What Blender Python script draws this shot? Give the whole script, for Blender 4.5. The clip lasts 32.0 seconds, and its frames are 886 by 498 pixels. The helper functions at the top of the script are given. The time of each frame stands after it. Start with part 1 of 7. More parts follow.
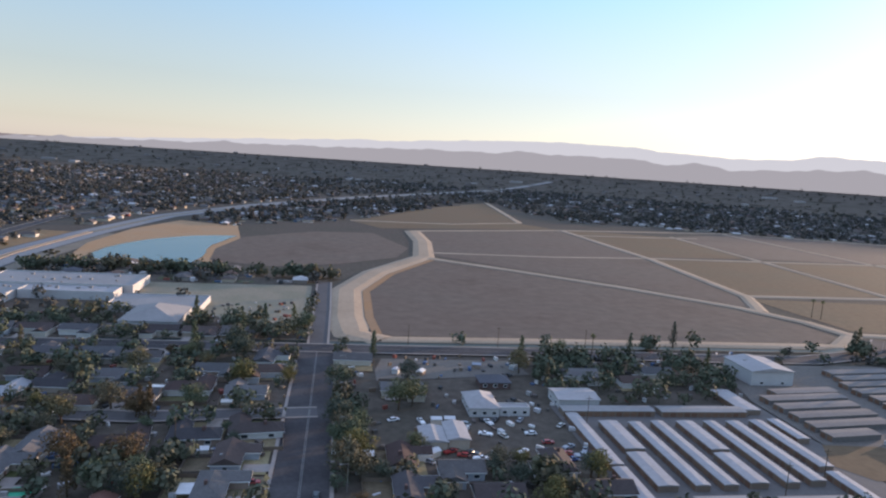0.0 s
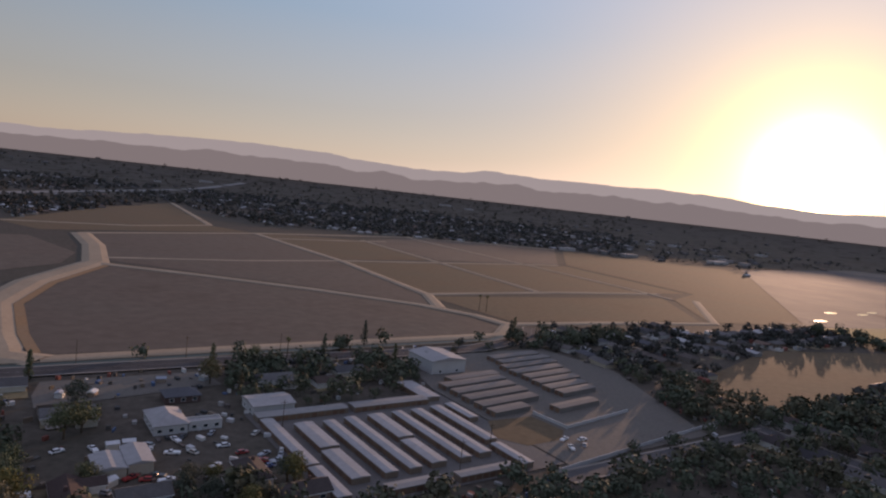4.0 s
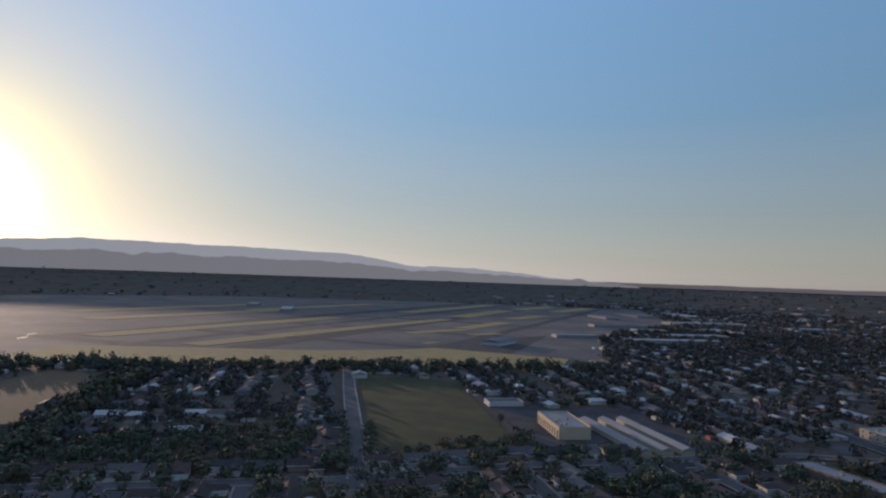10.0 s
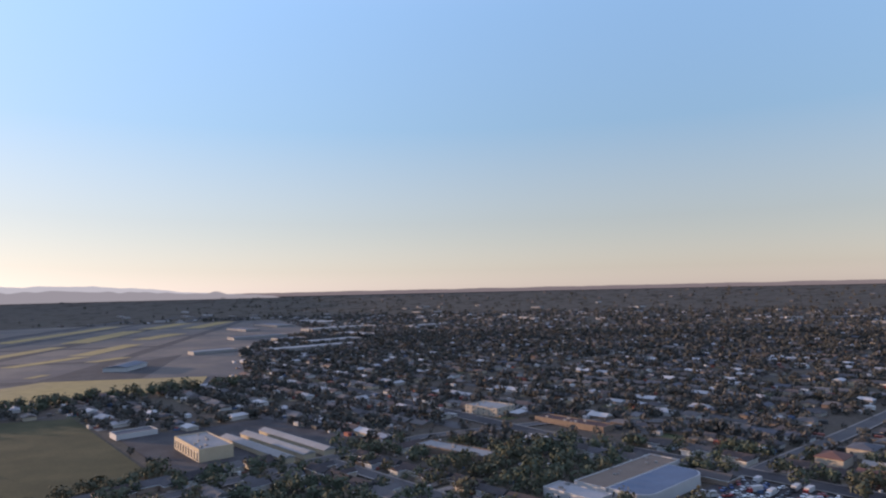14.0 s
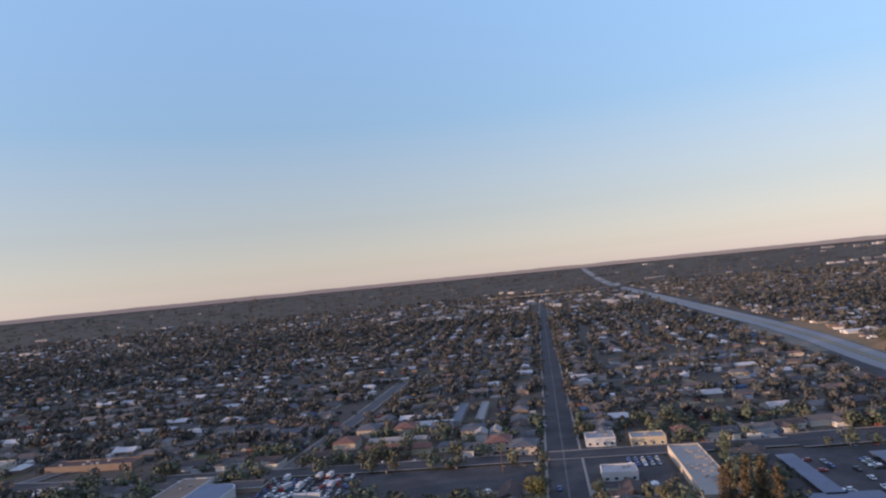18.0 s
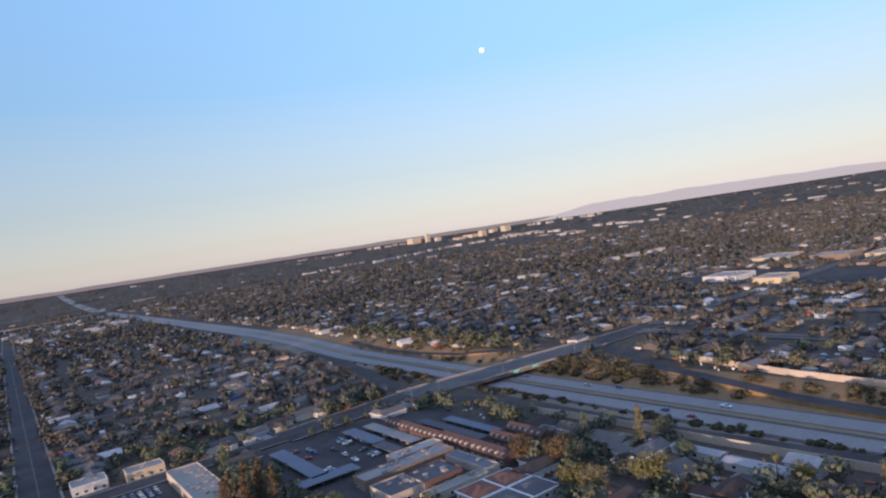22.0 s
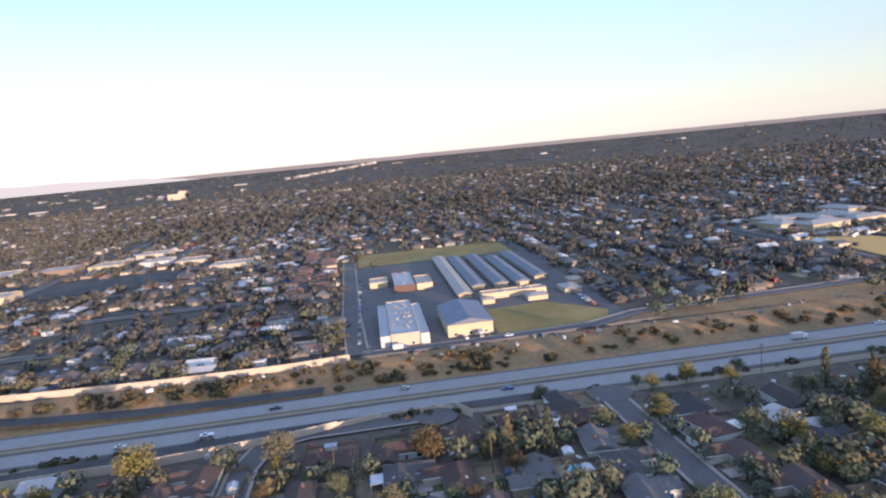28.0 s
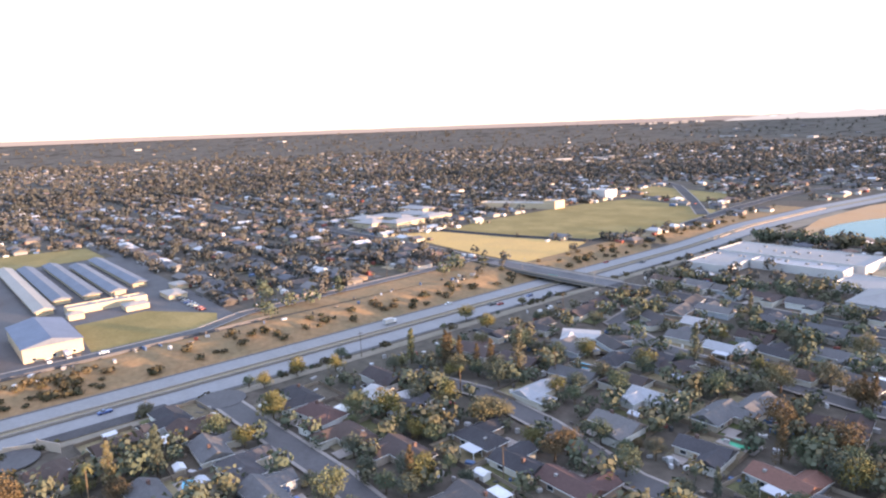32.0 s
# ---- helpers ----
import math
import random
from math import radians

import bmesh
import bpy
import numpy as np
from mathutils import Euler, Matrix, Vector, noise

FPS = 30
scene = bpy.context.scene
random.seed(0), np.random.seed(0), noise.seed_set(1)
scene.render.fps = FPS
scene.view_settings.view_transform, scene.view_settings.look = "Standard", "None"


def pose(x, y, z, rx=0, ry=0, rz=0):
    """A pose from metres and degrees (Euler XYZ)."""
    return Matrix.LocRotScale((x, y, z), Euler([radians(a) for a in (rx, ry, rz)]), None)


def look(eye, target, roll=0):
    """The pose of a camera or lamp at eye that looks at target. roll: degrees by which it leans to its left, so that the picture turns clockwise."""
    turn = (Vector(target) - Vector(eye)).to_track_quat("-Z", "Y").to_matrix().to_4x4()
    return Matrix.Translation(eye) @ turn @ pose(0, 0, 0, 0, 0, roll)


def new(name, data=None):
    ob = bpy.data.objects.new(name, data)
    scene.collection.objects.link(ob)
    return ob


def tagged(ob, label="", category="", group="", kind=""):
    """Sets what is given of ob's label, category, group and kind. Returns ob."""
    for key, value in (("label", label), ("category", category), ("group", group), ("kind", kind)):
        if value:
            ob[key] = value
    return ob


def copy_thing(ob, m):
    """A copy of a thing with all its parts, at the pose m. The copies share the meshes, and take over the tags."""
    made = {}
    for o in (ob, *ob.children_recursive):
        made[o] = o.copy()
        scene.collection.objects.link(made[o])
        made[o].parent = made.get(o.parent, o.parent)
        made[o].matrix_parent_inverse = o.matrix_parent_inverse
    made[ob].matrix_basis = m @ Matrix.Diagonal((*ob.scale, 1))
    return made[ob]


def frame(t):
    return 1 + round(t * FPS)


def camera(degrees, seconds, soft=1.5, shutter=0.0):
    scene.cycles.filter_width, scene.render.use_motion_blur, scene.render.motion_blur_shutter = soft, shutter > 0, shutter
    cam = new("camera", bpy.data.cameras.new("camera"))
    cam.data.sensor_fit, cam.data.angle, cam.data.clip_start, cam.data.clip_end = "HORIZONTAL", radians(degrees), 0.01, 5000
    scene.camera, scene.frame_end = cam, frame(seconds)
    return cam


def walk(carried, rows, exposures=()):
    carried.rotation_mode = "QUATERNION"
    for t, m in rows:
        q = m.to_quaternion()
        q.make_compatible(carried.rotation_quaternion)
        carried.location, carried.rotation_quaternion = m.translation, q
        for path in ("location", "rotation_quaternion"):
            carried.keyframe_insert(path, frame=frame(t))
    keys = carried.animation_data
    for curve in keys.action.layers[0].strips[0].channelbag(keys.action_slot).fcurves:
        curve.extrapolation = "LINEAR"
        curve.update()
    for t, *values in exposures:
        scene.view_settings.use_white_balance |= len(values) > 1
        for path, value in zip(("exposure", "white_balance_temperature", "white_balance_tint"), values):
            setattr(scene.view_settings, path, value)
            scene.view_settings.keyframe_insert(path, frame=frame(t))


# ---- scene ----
# ---------------------------------------------------------------- camera
EYE = (0.0, 0.0, 100.0)


def aim(az, up, roll):
    """A pose at the hovering point: compass angle, tilt and roll in degrees."""
    a, p = radians(az), radians(up)
    way = Vector((math.sin(a) * math.cos(p), math.cos(a) * math.cos(p), math.sin(p)))
    return look(EYE, Vector(EYE) + way * 100, roll)


# seconds, compass angle, tilt up, roll
ROWS = [
    (0, 9.26, -7.57, 3.77), (0.5, 11.07, -7.53, 3.82), (1, 15.13, -7.32, 3.89), (1.5, 19.97, -7.04, 4.28),
    (2, 23.93, -6.52, 4.84), (2.5, 27.09, -5.92, 5.18), (3, 30.10, -5.46, 5.52), (3.5, 33.23, -5.17, 5.97),
    (5.5, 43.74, -3.84, 7.23), (6, 49.26, -3.07, 7.27), (6.5, 56.49, -2.05, 6.90), (7, 64.31, -1.01, 5.68),
    (7.5, 70.86, -0.39, 4.32), (7.6, 72.09, -0.28, 4.06), (7.7, 79.72, 1.17, 1.30), (8, 83.29, 1.45, 1.19),
    (8.5, 88.99, 1.90, 1.05), (9, 93.25, 2.10, 1.39), (9.5, 97.48, 2.22, 1.78), (10, 101.26, 2.45, 2.00),
    (10.5, 104.89, 2.65, 1.97), (11, 108.95, 2.75, 1.71), (11.5, 113.54, 2.86, 1.33), (12, 118.45, 2.86, 0.83),
    (12.5, 122.62, 2.55, 0.20), (13, 125.39, 2.71, -0.07), (13.5, 128.30, 3.07, -0.37), (15.5, 146.02, 3.41, -3.65),
    (16, 149.75, 2.74, -3.22), (16.5, 154.98, 2.96, -4.56), (17, 160.43, 3.10, -5.07), (17.5, 166.38, 2.93, -5.33),
    (18, 172.22, 2.54, -5.61), (18.5, 178.90, 1.92, -6.23), (19, 186.40, 1.15, -6.63), (19.5, 193.88, 0.44, -7.15),
    (20, 200.41, -0.16, -7.47), (20.5, 205.99, -0.58, -7.95), (21, 209.18, -0.91, -8.32), (21.5, 211.45, -1.16, -8.52),
    (22, 214.73, -1.41, -8.68), (22.5, 219.02, -1.87, -9.12), (23, 222.43, -2.49, -9.37), (23.5, 225.12, -3.17, -9.33),
    (24, 228.84, -3.84, -9.13), (24.5, 233.61, -4.39, -8.97), (25, 238.39, -5.25, -8.69), (25.5, 244.13, -5.97, -8.01),
    (26, 251.89, -6.69, -7.01), (26.5, 258.73, -7.25, -6.26), (28.5, 281.78, -8.90, -5.25), (29, 287.35, -9.38, -4.78),
    (29.5, 291.75, -9.60, -4.45), (30, 295.91, -9.77, -4.06), (30.5, 299.58, -9.99, -3.63), (31, 303.18, -10.25, -3.20),
    (31.5, 306.26, -10.24, -2.74), (32, 310.03, -10.61, -2.11),
]
cam = camera(68.34, 32.0, 2.2)
walk(cam, [(t, aim(a, u, r)) for t, a, u, r in ROWS],
     [(0, 2.5, 6600, 18), (2, 1.95, 6650, 19), (3.5, 1.48, 7600, 31), (6, 1.42, 7800, 34), (7.5, 1.35, 7200, 30), (9, 1.15, 6100, 16), (11, 1.63, 6350, 18),
      (13, 2.05, 6600, 22), (16, 2.27, 6700, 25), (19, 2.15, 6600, 25), (23, 2.18, 6200, 21), (26, 2.5, 6350, 22), (29, 2.92, 6400, 18), (30.5, 3.2, 6700, 18), (32, 3.66, 7400, 24)])

# ---------------------------------------------------------------- sky and sun
SUN_AZ, SUN_EL = 64.2, 4.4
SKY_EVEN = 3.5
AUREOLE = [(2.9, (12.0, 11.0, 7.0)), (5.4, (4.2, 3.4, 0.6)), (13.0, (0.8, 0.6, 0.14))]  # width in degrees, colour
world = bpy.data.worlds.new("sky")
scene.world = world
world.use_nodes = True
wn, wl = world.node_tree.nodes, world.node_tree.links
wn.clear()
w_out, w_bg, w_sky = wn.new("ShaderNodeOutputWorld"), wn.new("ShaderNodeBackground"), wn.new("ShaderNodeTexSky")
w_sky.sky_type, w_sky.sun_disc = "NISHITA", False
w_sky.sun_elevation, w_sky.sun_rotation = radians(SUN_EL), radians(SUN_AZ)
w_sky.altitude, w_sky.air_density, w_sky.dust_density, w_sky.ozone_density = 100, 0.8, 0.28, 1.6
w_bg.inputs[1].default_value = 0.15


def w_math(kind, a, b=0.0):
    k = wn.new("ShaderNodeMath")
    k.operation = kind
    for socket, value in zip(k.inputs, (a, b)):
        if isinstance(value, (int, float)):
            socket.default_value = value
        else:
            wl.new(value, socket)
    return k.outputs[0]


def w_blend(kind, a, b):
    k = wn.new("ShaderNodeVectorMath")
    k.operation = kind
    for socket, value in zip(k.inputs, (a, b)):
        if isinstance(value, tuple):
            socket.default_value = value
        else:
            wl.new(value, socket)
    return k.outputs["Value"] if kind == "DOT_PRODUCT" else k.outputs[0]


# low haze dims the sky and takes out its colour towards the horizon
w_dir, w_xyz, w_map, w_hsv = wn.new("ShaderNodeTexCoord"), wn.new("ShaderNodeSeparateXYZ"), wn.new("ShaderNodeMapRange"), wn.new("ShaderNodeHueSaturation")
w_map.inputs[1].default_value, w_map.inputs[2].default_value, w_map.inputs[3].default_value, w_map.inputs[4].default_value = 0.0, 0.24, 0.29, 1.03
w_val = wn.new("ShaderNodeMapRange")
w_val.inputs[1].default_value, w_val.inputs[2].default_value, w_val.inputs[3].default_value, w_val.inputs[4].default_value = 0.0, 0.9, 0.41, 1.85
w_val.interpolation_type = "SMOOTHSTEP"
wl.new(w_dir.outputs["Generated"], w_xyz.inputs[0])
wl.new(w_xyz.outputs[2], w_val.inputs[0])
# the unseen sky overhead is raised further, as added fill for the ground
w_lift = wn.new("ShaderNodeMapRange")
w_lift.inputs[1].default_value, w_lift.inputs[2].default_value, w_lift.inputs[3].default_value, w_lift.inputs[4].default_value = 0.36, 0.85, 1.0, 1.45
w_lift.interpolation_type = "SMOOTHSTEP"
wl.new(w_xyz.outputs[2], w_lift.inputs[0])
wl.new(w_math("MULTIPLY", w_val.outputs[0], w_lift.outputs[0]), w_hsv.inputs["Value"])
wl.new(w_xyz.outputs[2], w_map.inputs[0])
wl.new(w_sky.outputs[0], w_hsv.inputs["Color"])
# the sky overhead leans to violet and is a little paler
w_top = wn.new("ShaderNodeMapRange")
w_top.inputs[1].default_value, w_top.inputs[2].default_value, w_top.inputs[3].default_value, w_top.inputs[4].default_value = 0.4, 0.8, 1.0, 0.74
wl.new(w_xyz.outputs[2], w_top.inputs[0])
wl.new(w_math("MULTIPLY", w_map.outputs[0], w_top.outputs[0]), w_hsv.inputs["Saturation"])
w_hue = wn.new("ShaderNodeMapRange")
w_hue.inputs[1].default_value, w_hue.inputs[2].default_value, w_hue.inputs[3].default_value, w_hue.inputs[4].default_value = 0.4, 0.8, 0.496, 0.515
wl.new(w_xyz.outputs[2], w_hue.inputs[0])
wl.new(w_hue.outputs[0], w_hsv.inputs["Hue"])
# dust evens out the broad bright sky about the sun and gathers its light into a narrow golden aureole
_s = (math.sin(radians(SUN_AZ)) * math.cos(radians(SUN_EL)), math.cos(radians(SUN_AZ)) * math.cos(radians(SUN_EL)), math.sin(radians(SUN_EL)))
w_lum = wn.new("ShaderNodeRGBToBW")
wl.new(w_hsv.outputs[0], w_lum.inputs[0])
w_even = w_math("DIVIDE", 1.0, w_math("ADD", 1.0, w_math("MULTIPLY", w_lum.outputs[0], 1 / SKY_EVEN)))
w_col = w_blend("MULTIPLY", w_hsv.outputs[0], w_blend("MULTIPLY", (1.0, 1.0, 1.0), w_even))
w_cos = w_blend("DOT_PRODUCT", w_dir.outputs["Generated"], _s)
w_off = w_math("MAXIMUM", w_math("SUBTRACT", 1.0, w_cos), 0.0)
for width, colour in AUREOLE:
    w_fall = w_math("EXPONENT", w_math("MULTIPLY", w_off, -2.0 / radians(width) ** 2))
    w_col = w_blend("ADD", w_col, w_blend("MULTIPLY", colour, w_fall))
wl.new(w_col, w_bg.inputs[0])
wl.new(w_bg.outputs[0], w_out.inputs[0])
sun = new("sun", bpy.data.lights.new("sun", "SUN"))
sun.data.energy, sun.data.angle, sun.data.color = 1.5, radians(0.6), (1.0, 0.74, 0.52)
sun.matrix_world = look(Vector(_s) * 500, (0, 0, 0))

# ---------------------------------------------------------------- materials
def _nodes(name):
    m = bpy.data.materials.new(name)
    m.use_nodes = True
    n, l = m.node_tree.nodes, m.node_tree.links
    return m, n, l, n["Principled BSDF"]


def _mix(n, l, mode, fac, a, b):
    x = n.new("ShaderNodeMix")
    x.data_type, x.blend_type = "RGBA", mode
    for socket, value in ((x.inputs[0], fac), (x.inputs[6], a), (x.inputs[7], b)):
        if isinstance(value, (int, float)):
            socket.default_value = value
        elif isinstance(value, tuple):
            socket.default_value = (*value, 1)
        else:
            l.new(value, socket)
    return x.outputs[2]


def _noise(n, l, scale, detail=4.0, rough=0.6):
    g, t = n.new("ShaderNodeNewGeometry"), n.new("ShaderNodeTexNoise")
    t.inputs["Scale"].default_value, t.inputs["Detail"].default_value, t.inputs["Roughness"].default_value = scale, detail, rough
    l.new(g.outputs["Position"], t.inputs["Vector"])
    return t.outputs["Fac"]


def _sharp(n, l, socket, lo, hi):
    r = n.new("ShaderNodeMapRange")
    r.inputs[1].default_value, r.inputs[2].default_value = lo, hi
    l.new(socket, r.inputs[0])
    return r.outputs[0]


def _palette(n, l, source, colours):
    r = n.new("ShaderNodeValToRGB")
    r.color_ramp.interpolation = "CONSTANT"
    e = r.color_ramp.elements
    while len(e) < len(colours):
        e.new(1.0)
    for i, c in enumerate(colours):
        e[i].position, e[i].color = i / len(colours), (*c, 1)
    if source == "island":
        s = n.new("ShaderNodeNewGeometry").outputs["Random Per Island"]
    else:
        s = n.new("ShaderNodeObjectInfo").outputs["Random"]
    l.new(s, r.inputs[0])
    return r.outputs[0]


def surface(name, colours, fine=1.5, broad=0.05, fine_amount=0.35, broad_amount=0.4, rough=0.85, metal=0.0, bump=0.0, source="object", second=None, spec=0.15):
    """Colour out of a small palette, with grain and broad blotches; second: a colour that shows through in patches."""
    m, n, l, p = _nodes(name)
    if len(colours) > 1:
        base = _palette(n, l, source, colours)
    else:
        rgb = n.new("ShaderNodeRGB")
        rgb.outputs[0].default_value = (*colours[0], 1)
        base = rgb.outputs[0]
    a, b = _noise(n, l, fine), _noise(n, l, broad, 5.0)
    if second:
        base = _mix(n, l, "MIX", _sharp(n, l, b, 0.42, 0.62), base, second)
    base = _mix(n, l, "MULTIPLY", fine_amount, base, _mix(n, l, "MIX", _sharp(n, l, a, 0.3, 0.7), (0.35, 0.35, 0.35), (1.0, 1.0, 1.0)))
    base = _mix(n, l, "MULTIPLY", broad_amount, base, _mix(n, l, "MIX", _sharp(n, l, b, 0.3, 0.7), (0.45, 0.43, 0.4), (1.0, 1.0, 1.0)))
    l.new(base, p.inputs["Base Color"])
    p.inputs["Roughness"].default_value, p.inputs["Metallic"].default_value = rough, metal
    p.inputs["Specular IOR Level"].default_value = spec
    if bump:
        bn = n.new("ShaderNodeBump")
        bn.inputs["Strength"].default_value, bn.inputs["Distance"].default_value = bump, 0.1
        l.new(a, bn.inputs["Height"])
        l.new(bn.outputs[0], p.inputs["Normal"])
    return m


M = {}
M["earth"] = surface("earth", [(0.132, 0.109, 0.088)], 0.25, 0.012, 0.6, 0.45, 0.95, second=(0.1, 0.088, 0.068), spec=0.05)
M["yard"] = surface("yard", [(0.22, 0.176, 0.101), (0.114, 0.11, 0.053), (0.167, 0.132, 0.084), (0.123, 0.101, 0.075), (0.255, 0.211, 0.123)], 0.6, 0.09, 0.5, 0.4, 0.95)
M["asphalt"] = surface("asphalt", [(0.058, 0.053, 0.054)], 0.8, 0.05, 0.35, 0.35, 0.9, second=(0.075, 0.069, 0.068), spec=0.15)
M["concrete"] = surface("concrete", [(0.27, 0.235, 0.205)], 0.9, 0.06, 0.25, 0.3, 0.85)
M["fwy"] = surface("freeway_concrete", [(0.246, 0.239, 0.236)], 0.5, 0.03, 0.25, 0.3, 0.85, second=(0.22, 0.21, 0.2), spec=0.2)
M["paint"] = surface("road_paint", [(0.24, 0.235, 0.22)], 2.0, 0.2, 0.7, 0.5, 0.7)
M["sand"] = surface("levee_sand", [(0.38, 0.28, 0.19)], 0.4, 0.02, 0.3, 0.35, 0.95, bump=0.3)
M["basin"] = surface("basin_soil", [(0.174, 0.13, 0.101)], 0.1, 0.012, 0.4, 0.65, 0.95, second=(0.14, 0.108, 0.083), spec=0.14)
M["basin2"] = surface("basin_stubble", [(0.19, 0.129, 0.078)], 0.2, 0.015, 0.4, 0.5, 0.95, second=(0.149, 0.109, 0.067), spec=0.11)
M["green"] = surface("lawn", [(0.22, 0.165, 0.06)], 0.6, 0.03, 0.4, 0.4, 0.95, second=(0.26, 0.19, 0.075), bump=0.3)
M["bank"] = surface("embankment", [(0.32, 0.195, 0.1)], 0.35, 0.04, 0.5, 0.5, 0.95, second=(0.2, 0.14, 0.075), bump=0.4)
M["gravel"] = surface("gravel_lot", [(0.17, 0.15, 0.13)], 0.7, 0.05, 0.4, 0.35, 0.95, second=(0.15, 0.135, 0.115))
M["water"], _n, _l, _p = _nodes("water")
_p.inputs["Base Color"].default_value, _p.inputs["Roughness"].default_value = (0.05, 0.13, 0.16, 1), 0.22
_p.inputs["Specular IOR Level"].default_value = 0.12
M["canal_water"], _n, _l, _p = _nodes("dark_canal_water")
_p.inputs["Base Color"].default_value, _p.inputs["Roughness"].default_value = (0.02, 0.026, 0.022, 1), 0.35
_p.inputs["Specular IOR Level"].default_value = 0.1
M["white_roof"] = surface("white_metal_roof", [(0.33, 0.315, 0.31)], 0.5, 0.08, 0.25, 0.3, 0.65)
M["grey_metal"] = surface("grey_metal_roof", [(0.26, 0.25, 0.24)], 0.5, 0.06, 0.25, 0.3, 0.75)
M["tan_roof"] = surface("tan_metal_roof", [(0.27, 0.24, 0.21)], 0.5, 0.06, 0.2, 0.25, 0.6)
M["beige"] = surface("beige_stucco", [(0.4, 0.34, 0.27)], 1.2, 0.15, 0.15, 0.2, 0.9)
M["cream"] = surface("cream_block", [(0.44, 0.36, 0.25)], 1.2, 0.15, 0.15, 0.2, 0.9)
M["white_wall"] = surface("white_stucco", [(0.44, 0.43, 0.42)], 1.0, 0.12, 0.15, 0.2, 0.9)
M["redbrick"] = surface("red_wall", [(0.125, 0.078, 0.068)], 1.4, 0.15, 0.25, 0.25, 0.85)
M["terracotta"] = surface("red_tile_roof", [(0.17, 0.088, 0.068)], 1.4, 0.15, 0.35, 0.3, 0.85)
M["blue_roof"] = surface("blue_grey_roof", [(0.14, 0.155, 0.18)], 0.8, 0.1, 0.25, 0.3, 0.8)
M["dark"] = surface("dark_rubber", [(0.02, 0.02, 0.022)], 3.0, 0.5, 0.2, 0.2, 0.8)
M["darkgrey"] = surface("dark_grey_roof", [(0.1, 0.1, 0.11)], 1.0, 0.1, 0.3, 0.3, 0.8)
M["blockwall"] = surface("tan_block_wall", [(0.46, 0.375, 0.3)], 1.0, 0.08, 0.25, 0.3, 0.9)
M["fence"] = surface("weathered_wood_fence", [(0.2, 0.15, 0.11), (0.26, 0.21, 0.16), (0.15, 0.12, 0.1)], 1.5, 0.2, 0.3, 0.3, 0.9)
M["trunk"] = surface("bark", [(0.11, 0.08, 0.055)], 3.0, 0.5, 0.4, 0.3, 0.95)
M["leaf"] = surface("foliage", [(0.098, 0.121, 0.074), (0.083, 0.104, 0.069), (0.133, 0.141, 0.076), (0.076, 0.09, 0.066), (0.154, 0.136, 0.076), (0.104, 0.117, 0.084), (0.133, 0.121, 0.08)], 0.5, 0.12, 0.4, 0.35, 0.9, spec=0.15)
M["leaf_rust"] = surface("rusty_foliage", [(0.12, 0.085, 0.047)], 0.5, 0.12, 0.4, 0.35, 0.9, spec=0.15)
M["leaf_gold"] = surface("yellow_green_foliage", [(0.163, 0.142, 0.054), (0.136, 0.127, 0.054)], 0.5, 0.12, 0.4, 0.35, 0.9, spec=0.15)
# both far foliage colours are greyed and lifted to stand in for haze
M["distant_leaf"] = surface("hazed_distant_foliage", [(0.094, 0.088, 0.073)], 0.06, 0.004, 0.4, 0.35, 0.95, second=(0.112, 0.099, 0.08), spec=0.0)
M["far_leaf"] = surface("hazed_far_foliage", [(0.091, 0.094, 0.085)], 0.08, 0.012, 0.5, 0.45, 0.9, second=(0.113, 0.104, 0.093), spec=0.0)
M["roof"] = surface("shingle_roof", [(0.078, 0.071, 0.069), (0.102, 0.092, 0.088), (0.078, 0.062, 0.057), (0.115, 0.105, 0.1), (0.061, 0.057, 0.059), (0.098, 0.074, 0.066), (0.098, 0.094, 0.097), (0.066, 0.054, 0.052), (0.139, 0.131, 0.127), (0.086, 0.066, 0.061)], 1.6, 0.2, 0.4, 0.35, 0.9, bump=0.3, spec=0.12)
M["wall"] = surface("house_wall", [(0.5, 0.45, 0.38), (0.62, 0.6, 0.56), (0.4, 0.33, 0.26), (0.36, 0.38, 0.4), (0.55, 0.5, 0.42), (0.3, 0.22, 0.17)], 1.2, 0.15, 0.2, 0.25, 0.9)
M["trim"] = surface("white_trim", [(0.7, 0.69, 0.66)], 2.0, 0.3, 0.15, 0.2, 0.7)
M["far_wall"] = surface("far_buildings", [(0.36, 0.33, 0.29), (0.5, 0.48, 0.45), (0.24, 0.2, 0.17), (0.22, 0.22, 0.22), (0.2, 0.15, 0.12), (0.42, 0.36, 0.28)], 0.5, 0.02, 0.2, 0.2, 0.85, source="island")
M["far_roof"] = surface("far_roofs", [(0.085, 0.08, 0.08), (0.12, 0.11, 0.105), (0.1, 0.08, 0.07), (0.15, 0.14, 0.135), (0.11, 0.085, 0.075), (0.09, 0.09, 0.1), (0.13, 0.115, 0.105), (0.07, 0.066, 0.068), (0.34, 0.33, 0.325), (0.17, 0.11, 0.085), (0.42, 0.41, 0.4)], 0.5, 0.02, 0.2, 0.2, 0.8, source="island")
M["car"] = surface("car_paint", [(0.6, 0.6, 0.6), (0.05, 0.05, 0.055), (0.25, 0.26, 0.28), (0.7, 0.7, 0.69), (0.3, 0.04, 0.035), (0.05, 0.08, 0.2), (0.4, 0.38, 0.34)], 2.0, 0.3, 0.05, 0.1, 0.3, spec=0.5)
M["glass"], _n, _l, _p = _nodes("dark_glass")
_p.inputs["Base Color"].default_value, _p.inputs["Roughness"].default_value = (0.025, 0.03, 0.035, 1), 0.08
